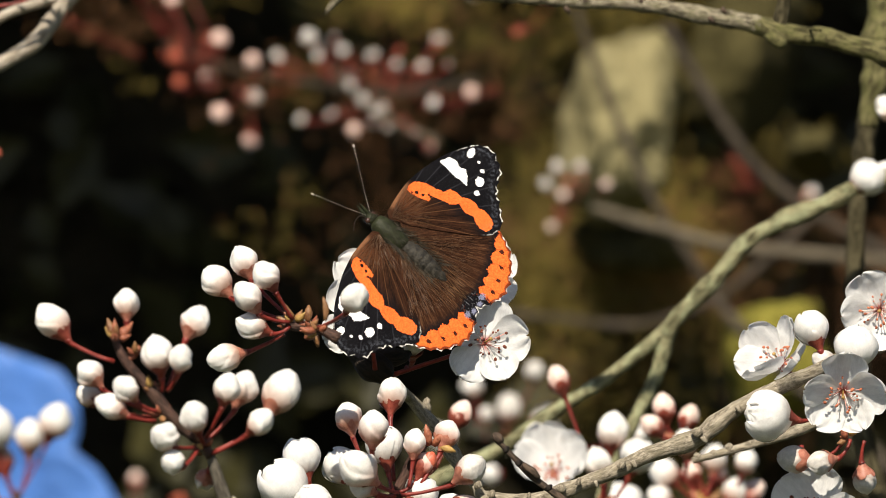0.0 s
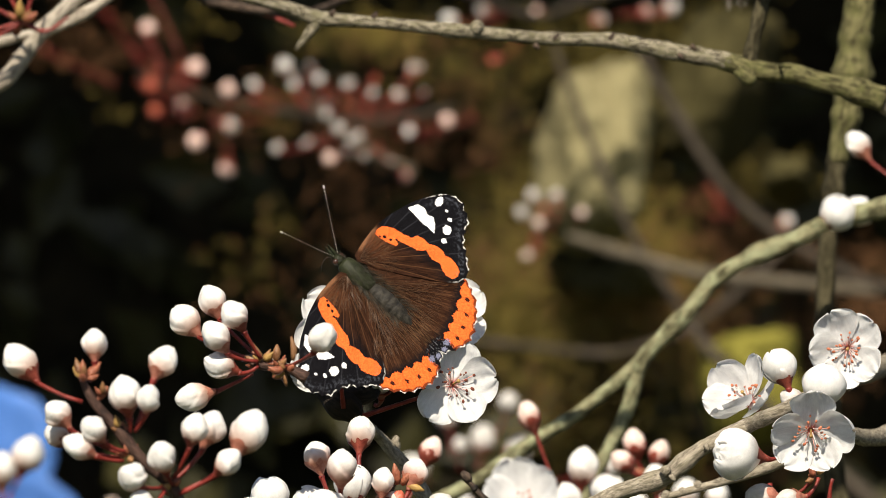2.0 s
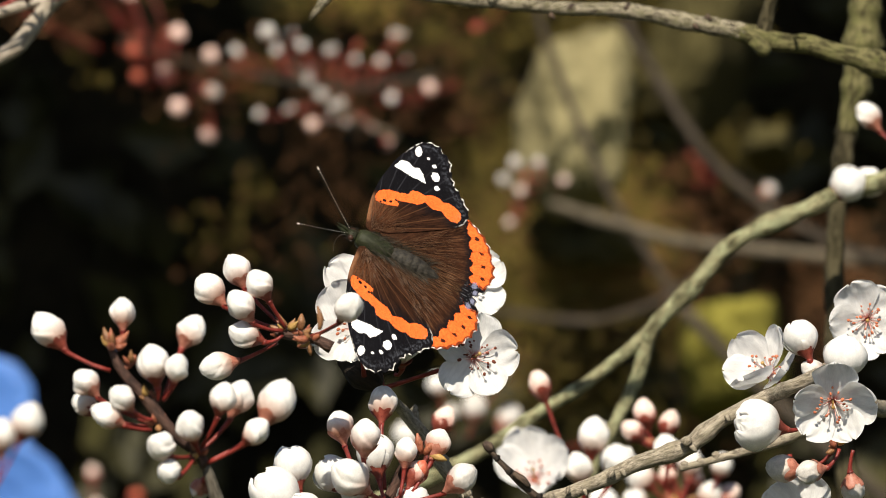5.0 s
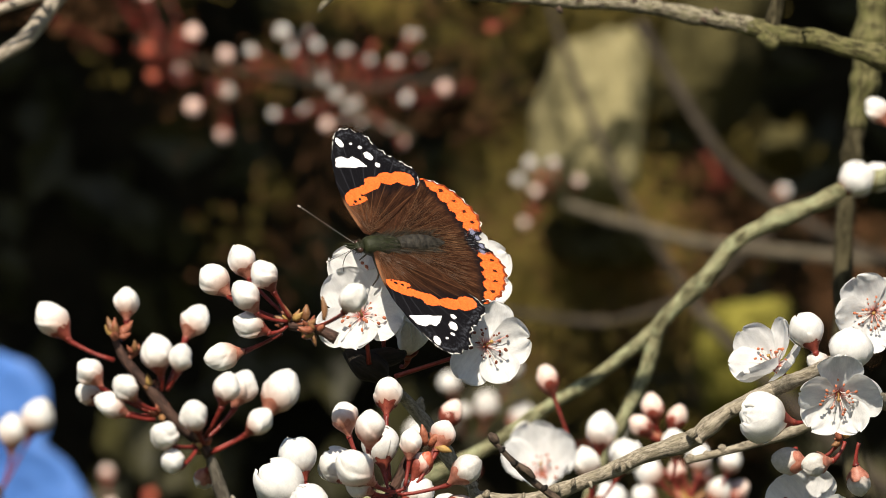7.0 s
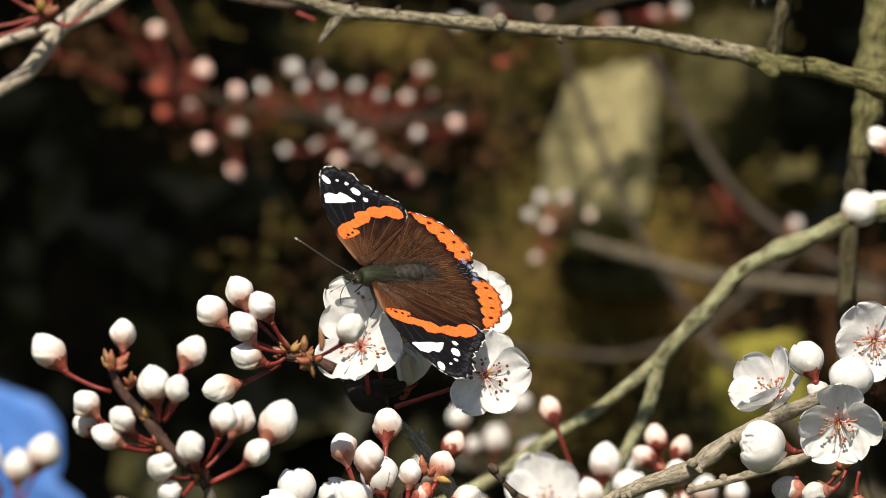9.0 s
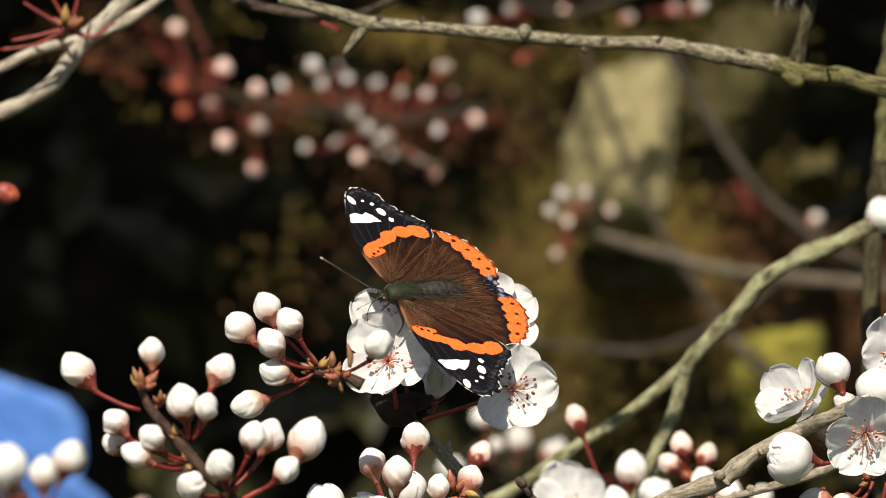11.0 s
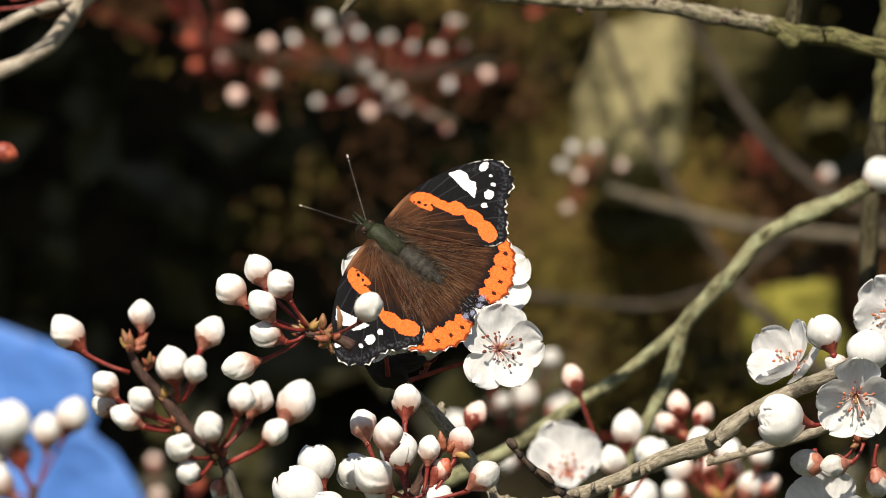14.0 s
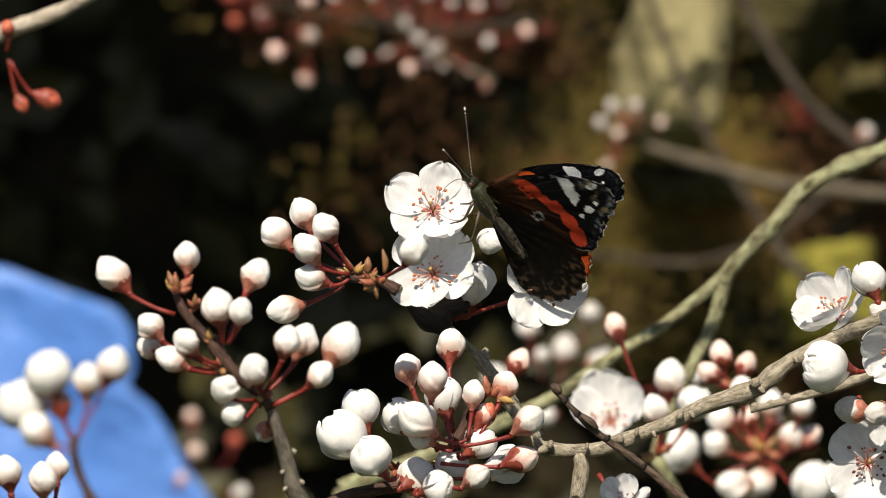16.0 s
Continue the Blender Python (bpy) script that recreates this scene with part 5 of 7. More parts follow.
bud(far_cluster, (-99.0, 1502.3, 92.7), 7.1, (-100.0, 1500.0, 81.6), 5)
bud(far_cluster, (-117.9, 1490.0, 84.3), 6.7, (-106.0, 1500.0, 77.5), 4)
bud(far_cluster, (-116.3, 1494.2, 73.1), 6.3, (-109.9, 1500.0, 71.9), 4)
bud(far_cluster, (-104.8, 1509.6, 75.8), 6.6, (-97.7, 1500.0, 73.1), 5)
bud(far_cluster, (-84.3, 1495.8, 83.0), 6.3, (-85.0, 1500.0, 76.8), 5)
bud(far_cluster, (-83.8, 1500.8, 67.3), 6.1, (-86.7, 1500.0, 68.9), 0)
bud(far_cluster, (-98.4, 1494.1, 60.0), 6.7, (-93.6, 1500.0, 65.3), 5)
bud(far_cluster, (-85.2, 1503.8, 48.5), 6.6, (-85.3, 1500.0, 59.5), 5)
bud(far_cluster, (-106.7, 1507.9, 90.4), 2.0, (-103.2, 1500.0, 80.4), 4)
bud(far_cluster, (-106.9, 1497.2, 85.6), 2.2, (-104.5, 1500.0, 78.2), 4)
bud(far_cluster, (-123.7, 1492.9, 86.1), 1.8, (-115.5, 1500.0, 78.5), 4)
bud(far_cluster, (-118.4, 1496.0, 90.4), 2.8, (-108.1, 1500.0, 80.5), 4)
bud(far_cluster, (-81.4, 1490.1, 75.3), 1.8, (-85.5, 1500.0, 73.0), 4)
bud(far_cluster, (-104.1, 1496.8, 93.0), 2.8, (-101.8, 1500.0, 81.8), 4)
bud(far_cluster, (-105.7, 1506.4, 71.7), 1.7, (-101.2, 1500.0, 71.1), 4)
bud(far_cluster, (-106.8, 1496.3, 94.3), 1.9, (-102.1, 1500.0, 82.5), 4)
bud(far_cluster, (-108.0, 1504.1, 76.4), 1.9, (-105.9, 1500.0, 73.5), 4)
bud(far_cluster, (-121.1, 1509.5, 85.4), 2.5, (-113.8, 1500.0, 77.9), 4)
bud(far_cluster, (-90.5, 1505.0, 70.7), 3.0, (-89.5, 1500.0, 70.6), 4)
bud(far_cluster, (-141.8, 1490.4, 120.0), 2.8, (-121.0, 1500.0, 95.5), 4)
bud(far_cluster, (-126.8, 1497.3, 100.3), 1.7, (-113.4, 1500.0, 85.5), 4)
bud(far_cluster, (-136.5, 1490.2, 116.3), 1.7, (-123.4, 1500.0, 93.6), 4)
bud(far_cluster, (-164.9, 1493.6, 100.7), 2.4, (-133.5, 1500.0, 85.8), 4)
bud(far_cluster, (-115.0, 1493.9, 91.4), 1.6, (-105.0, 1500.0, 81.1), 4)
bud(far_cluster, (-118.5, 1508.6, 125.9), 2.6, (-105.4, 1500.0, 98.1), 4)
bud(far_cluster, (-123.1, 1496.9, 109.3), 1.9, (-112.9, 1500.0, 90.0), 4)
far_cluster = cluster("bud_cluster", (-39.3, 1500.0, 75.3), "far pale buds on the back of the tree")
bud(far_cluster, (-59.3, 1500.5, 93.5), 6.1, (-49.2, 1500.0, 81.9), 0)
bud(far_cluster, (-55.4, 1492.2, 85.2), 3.9, (-47.2, 1500.0, 77.9), 0)
bud(far_cluster, (-73.3, 1505.9, 85.7), 4.0, (-56.9, 1500.0, 77.9), 0)
bud(far_cluster, (-44.1, 1490.7, 87.6), 4.3, (-39.0, 1500.0, 79.1), 0)
bud(far_cluster, (-31.7, 1491.8, 85.1), 4.3, (-36.0, 1500.0, 77.8), 1)
bud(far_cluster, (-41.8, 1502.2, 76.6), 4.3, (-37.7, 1500.0, 73.4), 0)
bud(far_cluster, (-20.5, 1496.8, 81.4), 3.9, (-24.8, 1500.0, 75.9), 1)
bud(far_cluster, (-9.2, 1500.9, 80.7), 4.8, (-22.7, 1500.0, 75.5), 0)
bud(far_cluster, (-73.5, 1496.3, 78.6), 2.6, (-62.3, 1500.0, 74.5), 4)
bud(far_cluster, (-76.4, 1491.6, 70.3), 1.6, (-64.4, 1500.0, 70.4), 4)
bud(far_cluster, (-53.7, 1503.8, 80.4), 2.1, (-44.2, 1500.0, 75.3), 4)
bud(far_cluster, (-41.7, 1493.2, 80.4), 3.0, (-44.2, 1500.0, 75.4), 4)
bud(far_cluster, (-30.4, 1509.7, 85.9), 1.6, (-33.7, 1500.0, 78.0), 4)
bud(far_cluster, (-72.0, 1498.1, 78.7), 1.7, (-60.9, 1500.0, 74.6), 4)
bud(far_cluster, (-51.3, 1501.9, 77.8), 2.8, (-44.1, 1500.0, 74.0), 4)
bud(far_cluster, (-19.9, 1499.1, 87.4), 2.6, (-28.3, 1500.0, 78.9), 4)
bud(far_cluster, (-54.0, 1491.1, 81.2), 2.2, (-45.1, 1500.0, 75.8), 4)
bud(far_cluster, (-47.4, 1490.7, 90.6), 1.6, (-44.3, 1500.0, 80.6), 4)
far_cluster = cluster("bud_cluster", (-24.3, 1500.0, 65.2), "far pale and peach buds on the back of the tree")
bud(far_cluster, (-2.9, 1506.8, 92.8), 4.0, (-14.3, 1500.0, 76.4), 1)
bud(far_cluster, (-62.6, 1504.6, 57.4), 4.3, (-43.8, 1500.0, 58.8), 0)
bud(far_cluster, (-50.2, 1502.6, 59.1), 2.8, (-37.7, 1500.0, 59.6), 1)
bud(far_cluster, (-39.3, 1492.1, 52.6), 5.2, (-33.9, 1500.0, 56.5), 5)
bud(far_cluster, (-4.3, 1493.0, 64.5), 4.8, (-9.7, 1500.0, 62.4), 0)
bud(far_cluster, (12.3, 1495.9, 69.2), 5.6, (-2.7, 1500.0, 64.7), 5)
bud(far_cluster, (-6.4, 1510.0, 45.1), 5.2, (-10.9, 1500.0, 52.6), 5)
bud(far_cluster, (-7.8, 1509.5, 75.1), 2.9, (-14.8, 1500.0, 67.5), 4)
bud(far_cluster, (-41.0, 1497.0, 72.2), 4.6, (-40.0, 1500.0, 70.0), 1)
bud(far_cluster, (-35.6, 1495.0, 65.8), 5.2, (-35.0, 1500.0, 66.0), 1)
bud(far_cluster, (-29.8, 1497.0, 60.6), 4.2, (-29.0, 1500.0, 61.0), 1)
bud(far_cluster, (-3.0, 1499.8, 68.6), 2.2, (-9.8, 1500.0, 64.4), 4)
bud(far_cluster, (-8.2, 1499.6, 78.7), 2.0, (-16.2, 1500.0, 69.5), 4)
bud(far_cluster, (-13.3, 1498.1, 79.3), 1.8, (-20.4, 1500.0, 69.8), 4)
bud(far_cluster, (23.2, 1497.5, 71.0), 1.9, (7.8, 1500.0, 65.5), 4)
bud(far_cluster, (-29.0, 1509.2, 75.5), 3.0, (-26.2, 1500.0, 67.8), 4)
bud(far_cluster, (-19.0, 1500.0, 88.4), 2.3, (-22.4, 1500.0, 74.3), 4)
bud(far_cluster, (-72.4, 1499.0, 84.1), 2.6, (-48.2, 1500.0, 75.0), 0)
bud(far_cluster, (-30.2, 1508.0, 86.2), 3.4, (-27.1, 1500.0, 76.1), 1)
bud(far_cluster, (-39.5, 1508.0, 77.0), 3.2, (-31.8, 1500.0, 71.5), 1)
bud(far_cluster, (-20.1, 1505.0, 81.1), 2.8, (-22.1, 1500.0, 73.5), 1)
bud(far_cluster, (0.3, 1499.0, 92.9), 2.8, (-11.8, 1500.0, 79.5), 1)
bud(far_cluster, (2.1, 1508.0, 81.9), 3.0, (-10.9, 1500.0, 74.0), 1)
bud(far_cluster, (-48.3, 1499.0, 60.4), 2.6, (-36.1, 1500.0, 63.2), 1)
bud(far_cluster, (-34.5, 1499.0, 66.6), 3.2, (-29.2, 1500.0, 66.3), 1)
bud(far_cluster, (-26.4, 1499.0, 62.6), 4.0, (-25.2, 1500.0, 64.3), 1)
bud(far_cluster, (-30.8, 1502.0, 56.2), 4.0, (-27.4, 1500.0, 61.1), 1)
bud(far_cluster, (-24.2, 1499.0, 53.9), 3.0, (-24.1, 1500.0, 60.0), 1)
bud(far_cluster, (-12.6, 1499.0, 51.5), 2.4, (-18.3, 1500.0, 58.8), 1)
bud(far_cluster, (-54.0, 1499.0, 88.6), 2.4, (-39.0, 1500.0, 77.3), 1)
bud(far_cluster, (-48.2, 1499.0, 93.7), 2.2, (-36.1, 1500.0, 79.8), 1)
bud(far_cluster, (-17.5, 1491.8, 56.0), 1.7, (-22.0, 1500.0, 58.2), 4)
bud(far_cluster, (-23.3, 1505.6, 81.2), 2.0, (-21.0, 1500.0, 70.6), 4)
bud(far_cluster, (-23.6, 1497.2, 73.3), 2.4, (-21.7, 1500.0, 66.8), 4)
bud(far_cluster, (-11.6, 1505.5, 74.4), 1.8, (-15.2, 1500.0, 67.2), 4)
bud(far_cluster, (11.8, 1503.3, 64.1), 2.3, (-0.7, 1500.0, 62.1), 4)
far_cluster = cluster("bud_cluster", (60.7, 1500.0, 22.1), "far dusky pink buds on the back of the tree")
bud(far_cluster, (50.7, 1497.3, 35.9), 5.8, (56.3, 1500.0, 26.5), 1)
bud(far_cluster, (45.6, 1495.6, 28.4), 5.4, (51.6, 1500.0, 22.8), 1)
bud(far_cluster, (60.9, 1505.4, 35.9), 5.4, (62.2, 1500.0, 26.5), 1)
bud(far_cluster, (53.1, 1495.9, 23.4), 4.8, (59.5, 1500.0, 20.2), 3)
bud(far_cluster, (52.0, 1503.0, 15.9), 4.8, (56.0, 1500.0, 16.5), 4)
bud(far_cluster, (47.9, 1490.2, 9.7), 4.8, (53.5, 1500.0, 13.4), 3)
bud(far_cluster, (71.9, 1495.0, 28.3), 4.8, (68.8, 1500.0, 22.7), 3)
bud(far_cluster, (55.7, 1499.3, 29.7), 3.6, (60.1, 1500.0, 23.4), 4)
far_cluster = cluster("bud_cluster", (66.2, 1500.0, 121.1), "far cream buds high on the back of the tree")
bud(far_cluster, (13.5, 1493.3, 113.7), 6.5, (37.1, 1500.0, 115.0), 0)
bud(far_cluster, (80.2, 1508.7, 114.6), 6.5, (74.3, 1500.0, 115.2), 0)
bud(far_cluster, (28.7, 1503.8, 118.2), 5.8, (45.3, 1500.0, 117.1), 1)
bud(far_cluster, (111.5, 1504.6, 119.3), 7.0, (90.8, 1500.0, 117.6), 1)
bud(far_cluster, (100.3, 1505.6, 117.4), 5.8, (87.1, 1500.0, 116.6), 3)
bud(far_cluster, (33.6, 1503.3, 96.3), 4.9, (46.0, 1500.0, 106.2), 4)
bud(far_cluster, (52.5, 1502.5, 117.5), 4.9, (60.0, 1500.0, 116.8), 3)
far_cluster = cluster("bud_cluster", (-138.1, 1500.0, -132.2), "far brownish pink buds low on the tree")
bud(far_cluster, (-135.7, 1502.7, -102.3), 6.8, (-134.9, 1500.0, -119.7), 3)
bud(far_cluster, (-133.9, 1490.6, -116.8), 6.7, (-138.4, 1500.0, -127.2), 3)
bud(far_cluster, (-116.5, 1498.8, -112.4), 6.7, (-124.0, 1500.0, -124.8), 4)
bud(far_cluster, (-114.1, 1494.4, -135.0), 6.7, (-122.4, 1500.0, -136.2), 0)
bud(far_cluster, (-140.7, 1502.6, -129.8), 6.0, (-143.0, 1500.0, -133.5), 3)
far_cluster = cluster("bud_cluster", (137.2, 1500.0, 28.0), "far red and white buds on a grey twig")
bud(far_cluster, (163.2, 1502.9, 24.6), 6.0, (154.9, 1500.0, 23.7), 0)
bud(far_cluster, (132.1, 1497.0, 33.8), 2.8, (135.3, 1500.0, 28.4), 4)
bud(far_cluster, (137.5, 1504.8, 29.3), 2.4, (139.7, 1500.0, 26.1), 4)
bud(far_cluster, (128.4, 1497.0, 39.3), 2.4, (134.6, 1500.0, 31.1), 4)
bud(far_cluster, (135.1, 1507.4, 35.6), 2.4, (137.1, 1500.0, 29.2), 4)
bud(far_cluster, (126.4, 1509.5, 44.4), 2.0, (133.9, 1500.0, 33.6), 4)
bud(far_cluster, (131.0, 1500.4, 28.0), 2.4, (133.7, 1500.0, 25.5), 4)
far_cluster = cluster("bud_cluster", (19.3, 883.2, -72.1), "soft white blossom behind the lower twigs")
bud(far_cluster, (10.3, 882.6, -48.2), 7.9, (12.3, 883.2, -62.1), 0)
bud(far_cluster, (32.1, 874.3, -43.0), 7.2, (24.8, 883.2, -59.6), 1)
bud(far_cluster, (15.3, 879.5, -58.0), 5.3, (15.0, 883.2, -67.1), 1)
bud(far_cluster, (-0.6, 877.0, -65.9), 9.4, (4.6, 883.2, -71.1), 0)
bud(far_cluster, (23.2, 882.5, -56.1), 9.5, (21.0, 883.2, -66.1), 1)
bud(far_cluster, (35.2, 885.4, -60.2), 9.5, (29.4, 883.2, -68.1), 1)
bud(far_cluster, (16.3, 877.9, -78.8), 7.0, (19.9, 883.2, -77.5), 0)
bud(far_cluster, (68.7, 873.2, -64.8), 6.3, (48.6, 883.2, -70.6), 0)
twig_cluster = cluster("bud_cluster", (87.6, 166.7, 76.0), "pair of white buds against a dark upright twig")
bud(twig_cluster, (87.0, 161.0, 77.4), 7.6, (87.9, 166.2, 80.5), 0)
bud(twig_cluster, (91.6, 176.0, 76.6), 6.6, (88.0, 167.0, 79.5), 0)
perch_blossom = blossom((-15.2, 1.0, -2.4), 10.2, (-0.15, 0.85, 0.4), 80, 0.35, (-12.5, 9.0, -26.3), 'open white plum blossom with pink-tipped stamens beneath the butterfly')
lower_blossom = blossom((-15.2, 3.2, -16.4), 10.0, (-0.1, 0.8, 0.25), 200, 0.4, (-13.6, 11.2, -27.3), 'white plum blossom with long stamens beside the spur')
shaded_blossom = blossom((9.1, 0.5, -20.6), 9.5, (0.34, 0.88, 0.22), 10, 0.3, (-10.6, 10.5, -27.7), 'white plum blossom with red eye and dark anthers')
blossom((7.4, 33.9, -6.0), 9.5, (0.15, 0.9, 0.15), 30, 0.3, (3.9, 41.9, -16.1), 'white plum blossom half hidden behind the perch')
blossom((27.8, 212.0, -57.0), 10.6, (-0.12, 0.72, 0.62), 30, 0.7, (30.3, 218.0, -64.5), 'fully open white plum blossom behind the grey branch')
blossom((75.7, 17.9, -25.5), 9.4, (-0.45, 0.65, 0.5), 60, 0.7, (80.9, 25.9, -29.4), 'cupped white plum blossom with orange anthers')
blossom((87.2, -21.4, -31.0), 9.5, (-0.05, 0.92, -0.36), 15, 0.3, (81.3, -13.4, -30.8), 'wide open white plum blossom with a red eye')
blossom((98.0, 21.9, -13.6), 8.8, (-0.1, 0.9, -0.1), 40, 0.3, (90.0, 29.9, -29.2), 'white plum blossom standing among swollen buds')
blossom((81.6, 8.9, -58.8), 10.3, (0.1, 0.95, 0.15), 70, 0.3, (80.2, 16.9, -43.9), 'white plum blossom with brown anthers hanging low')
blossom((85.7, 25.9, -68.4), 10.2, (0.1, 0.9, 0.3), 20, 0.3, (83.6, 33.9, -47.0), 'white plum blossom with brown anthers hanging low')
blossom((28.1, 45.5, -70.0), 6.4, (0, 0.7, 0.6), 0, 0.7, (22.4, 53.5, -63.2), 'half-open white plum blossom under the branch')


tuft(left_cluster, (-66.5, -121.6, -18.3), 7, 3.2, 0)
tuft(left_cluster, (-62.5, -121.6, -21.7), 3, 2.4, 1)
tuft(left_cluster, (-59.3, -121.6, -28.6), 7, 2.2, 2)
tuft(left_cluster, (-57.3, -121.6, -33.8), 5, 2.2, 3)
tuft(left_cluster, (-48.5, -121.6, -39.9), 8, 2.2, 4)
tuft(left_cluster, (-50.4, -121.6, -40.7), 4, 2.0, 5)
tuft(upper_cluster, (-31.7, -59.3, -15.5), 9, 2.8, 6)
tuft(upper_cluster, (-28.3, -59.3, -16.7), 6, 3.0, 7)
tuft(upper_cluster, (-26.4, -67.4, -17.5), 5, 3.0, 8)
tuft(lower_cluster, (-9.4, -26.0, -53.6), 8, 2.6, 9)
tuft(lower_cluster, (-23.2, -26.0, -59.1), 8, 3.2, 10)
tuft(lower_cluster, (-13.3, -26.0, -57.9), 5, 2.4, 11)
tuft(shaded_cluster, (40.1, 223.0, -65.7), 6, 3.4, 12)
tuft(back_cluster, (73.3, 388.9, -72.5), 8, 4.5, 13)
tuft(red_cluster, (60.4, 234.7, -49.5), 5, 3.0, 14)
tuft(right_cluster, (88.2, 0.0, -27.4), 5, 2.6, 15)
tuft(right_cluster, (89.7, 0.0, -41.7), 5, 2.6, 16)
tuft(tree, (-100.0, 223.0, 67.1), 7, 4.0, 17)


def fluff(at):
    """A few wisps of seed down caught on the branch."""
    ob = thing("seed_down", V(at), "wisp of pale seed down caught on a mossy twig", "seed down")
    rng = random.Random(12)
    for _ in range(6):
        d = Vector((rng.uniform(-4, 3), rng.uniform(-2, 2), -rng.uniform(4, 12))) / 1000
        bend = Vector((rng.uniform(-2, 2), rng.uniform(-1, 1), rng.uniform(-1, 2))) / 1000
        up = Vector((rng.uniform(-1, 1), 0, rng.uniform(0, 4))) / 1000
        line = smooth_line([(*up, 0.00002), (*(up + d * 0.5 + bend), 0.00003), (*(up + d), 0.00002)], 0.0008)
        part("fibre", tube_mesh("fibre", line, filament, 5), ob)


fluff((81.4, 155.8, 72.9))


# ---------- the butterfly ----------
def inside(poly, x, y):
    """Which of the places lie inside a closed outline."""
    hit = np.zeros(len(x), bool)
    for (x0, y0), (x1, y1) in zip(poly, poly[1:] + poly[:1]):
        if y0 != y1:
            hit ^= ((y0 > y) != (y1 > y)) & (x < (x1 - x0) * (y - y0) / (y1 - y0) + x0)
    return hit


def wobble(x, y, scale, seed=0.0):
    return np.array([noise.noise(Vector((a * scale, b * scale, seed))) for a, b in zip(x, y)])


def paint(base, mask, colour):
    k = np.clip(mask, 0, 1)[:, None]
    return base * (1 - k) + np.array(colour) * k


def step(lo, hi, v):
    u = np.clip((v - lo) / (hi - lo), 0, 1)
    return u * u * (3 - 2 * u)


def rim_distance(x, y, rim):
    r = np.array(rim)
    best = np.full(len(x), 1e9)
    for q in r:
        best = np.minimum(best, (x - q[0]) ** 2 + (y - q[1]) ** 2)
    return np.sqrt(best)


FORE = [(2.2, 2.4), (6.9, 2.4), (11.4, 2.0), (16, 0.9), (20, -0.6), (23.8, -2.3), (27.8, -4.8), (30.6, -7.0), (32.2, -9.6), (32.0, -11.8), (30.6, -13.4), (29.0, -15.3), (26.4, -15.7), (23.4, -16.9), (21.2, -18.7), (18.7, -20.4), (16.2, -21.4), (12.5, -19.6), (7.5, -12), (3.2, -4)]
HIND = [(2.5, -1.0), (9, -4.5), (16, -12.5), (18.4, -18.4), (17.6, -22.2), (14.9, -25.6), (11.6, -27.8), (7.6, -29.2), (4.2, -29.0), (1.4, -27.8), (-0.9, -26.6), (-1.9, -24), (-1.9, -19), (-1.5, -12), (-0.6, -5)]
LOBES = [
    [(11.3, 1.2), (13.4, 0.4), (14.7, -1.9), (15.0, -4.4), (15.7, -6.5), (14.6, -7.4), (13.2, -6.9), (12.9, -5.5), (12.3, -3.6), (11.6, -4.3), (10.9, -4.3), (10.3, -2.7), (10.0, -0.7), (10.1, 0.9)],
    [(15.6, -6.4), (16.9, -7.1), (17.3, -8.6), (16.8, -10.3), (15.6, -10.7), (14.3, -9.8), (13.3, -8.6), (13.3, -7.2), (14.4, -6.8)],
    [(16.5, -10.0), (17.6, -11.6), (17.8, -13.6), (16.8, -15.0), (15.3, -15.2), (14.2, -14.4), (13.9, -12.4), (14.7, -10.8), (15.6, -10.1)],
    [(16.9, -14.6), (17.6, -16.0), (17.0, -17.8), (15.8, -19.2), (14.4, -19.4), (12.9, -18.8), (12.6, -17.2), (13.4, -15.6), (14.4, -14.7), (15.6, -14.5)],
]
BAR = [(21.4, -1.9), (23.8, -3.3), (24.2, -5.2), (23.2, -6.4), (23.6, -7.8), (22.4, -9.0), (20.1, -9.9), (20.5, -7.9), (20.4, -6.6), (20.9, -4.6)]
FORE_VEINS = ((16, 0.4), (25, -3.4), (30.6, -8.6), (29.4, -13.6), (25.4, -16.0), (21.4, -18.6), (16.6, -21.2), (10.5, -17.0))
HIND_VEINS = ((17.9, -19.4), (16.4, -23.8), (13.2, -26.7), (9.6, -28.5), (5.9, -29.1), (2.6, -28.3))
BROWN, BLACK, ORANGE, WHITE = (0.022, 0.0086, 0.0043), (0.004, 0.0036, 0.0046), (0.74, 0.13, 0.026), (0.85, 0.85, 0.86)
TAWNY = (0.105, 0.048, 0.022)


def radial(x, y, bx, by, seed, turns=85):
    ang, dist = np.arctan2(y - by, x - bx), np.hypot(x - bx, y - by)
    return np.array([noise.noise(Vector((a * turns, d * (0.35 if turns > 50 else 0.07), seed))) for a, d in zip(ang, dist)])


def vein(x, y, bx, by, tx, ty):
    """The distance from a straight vein that runs outwards from its root, and the way along it."""
    reach = math.hypot(tx - bx, ty - by)
    along = ((x - bx) * (tx - bx) + (y - by) * (ty - by)) / reach
    off = np.abs((x - bx) * (ty - by) - (y - by) * (tx - bx)) / reach
    return np.where(along > 0, off, 9.0), along / reach


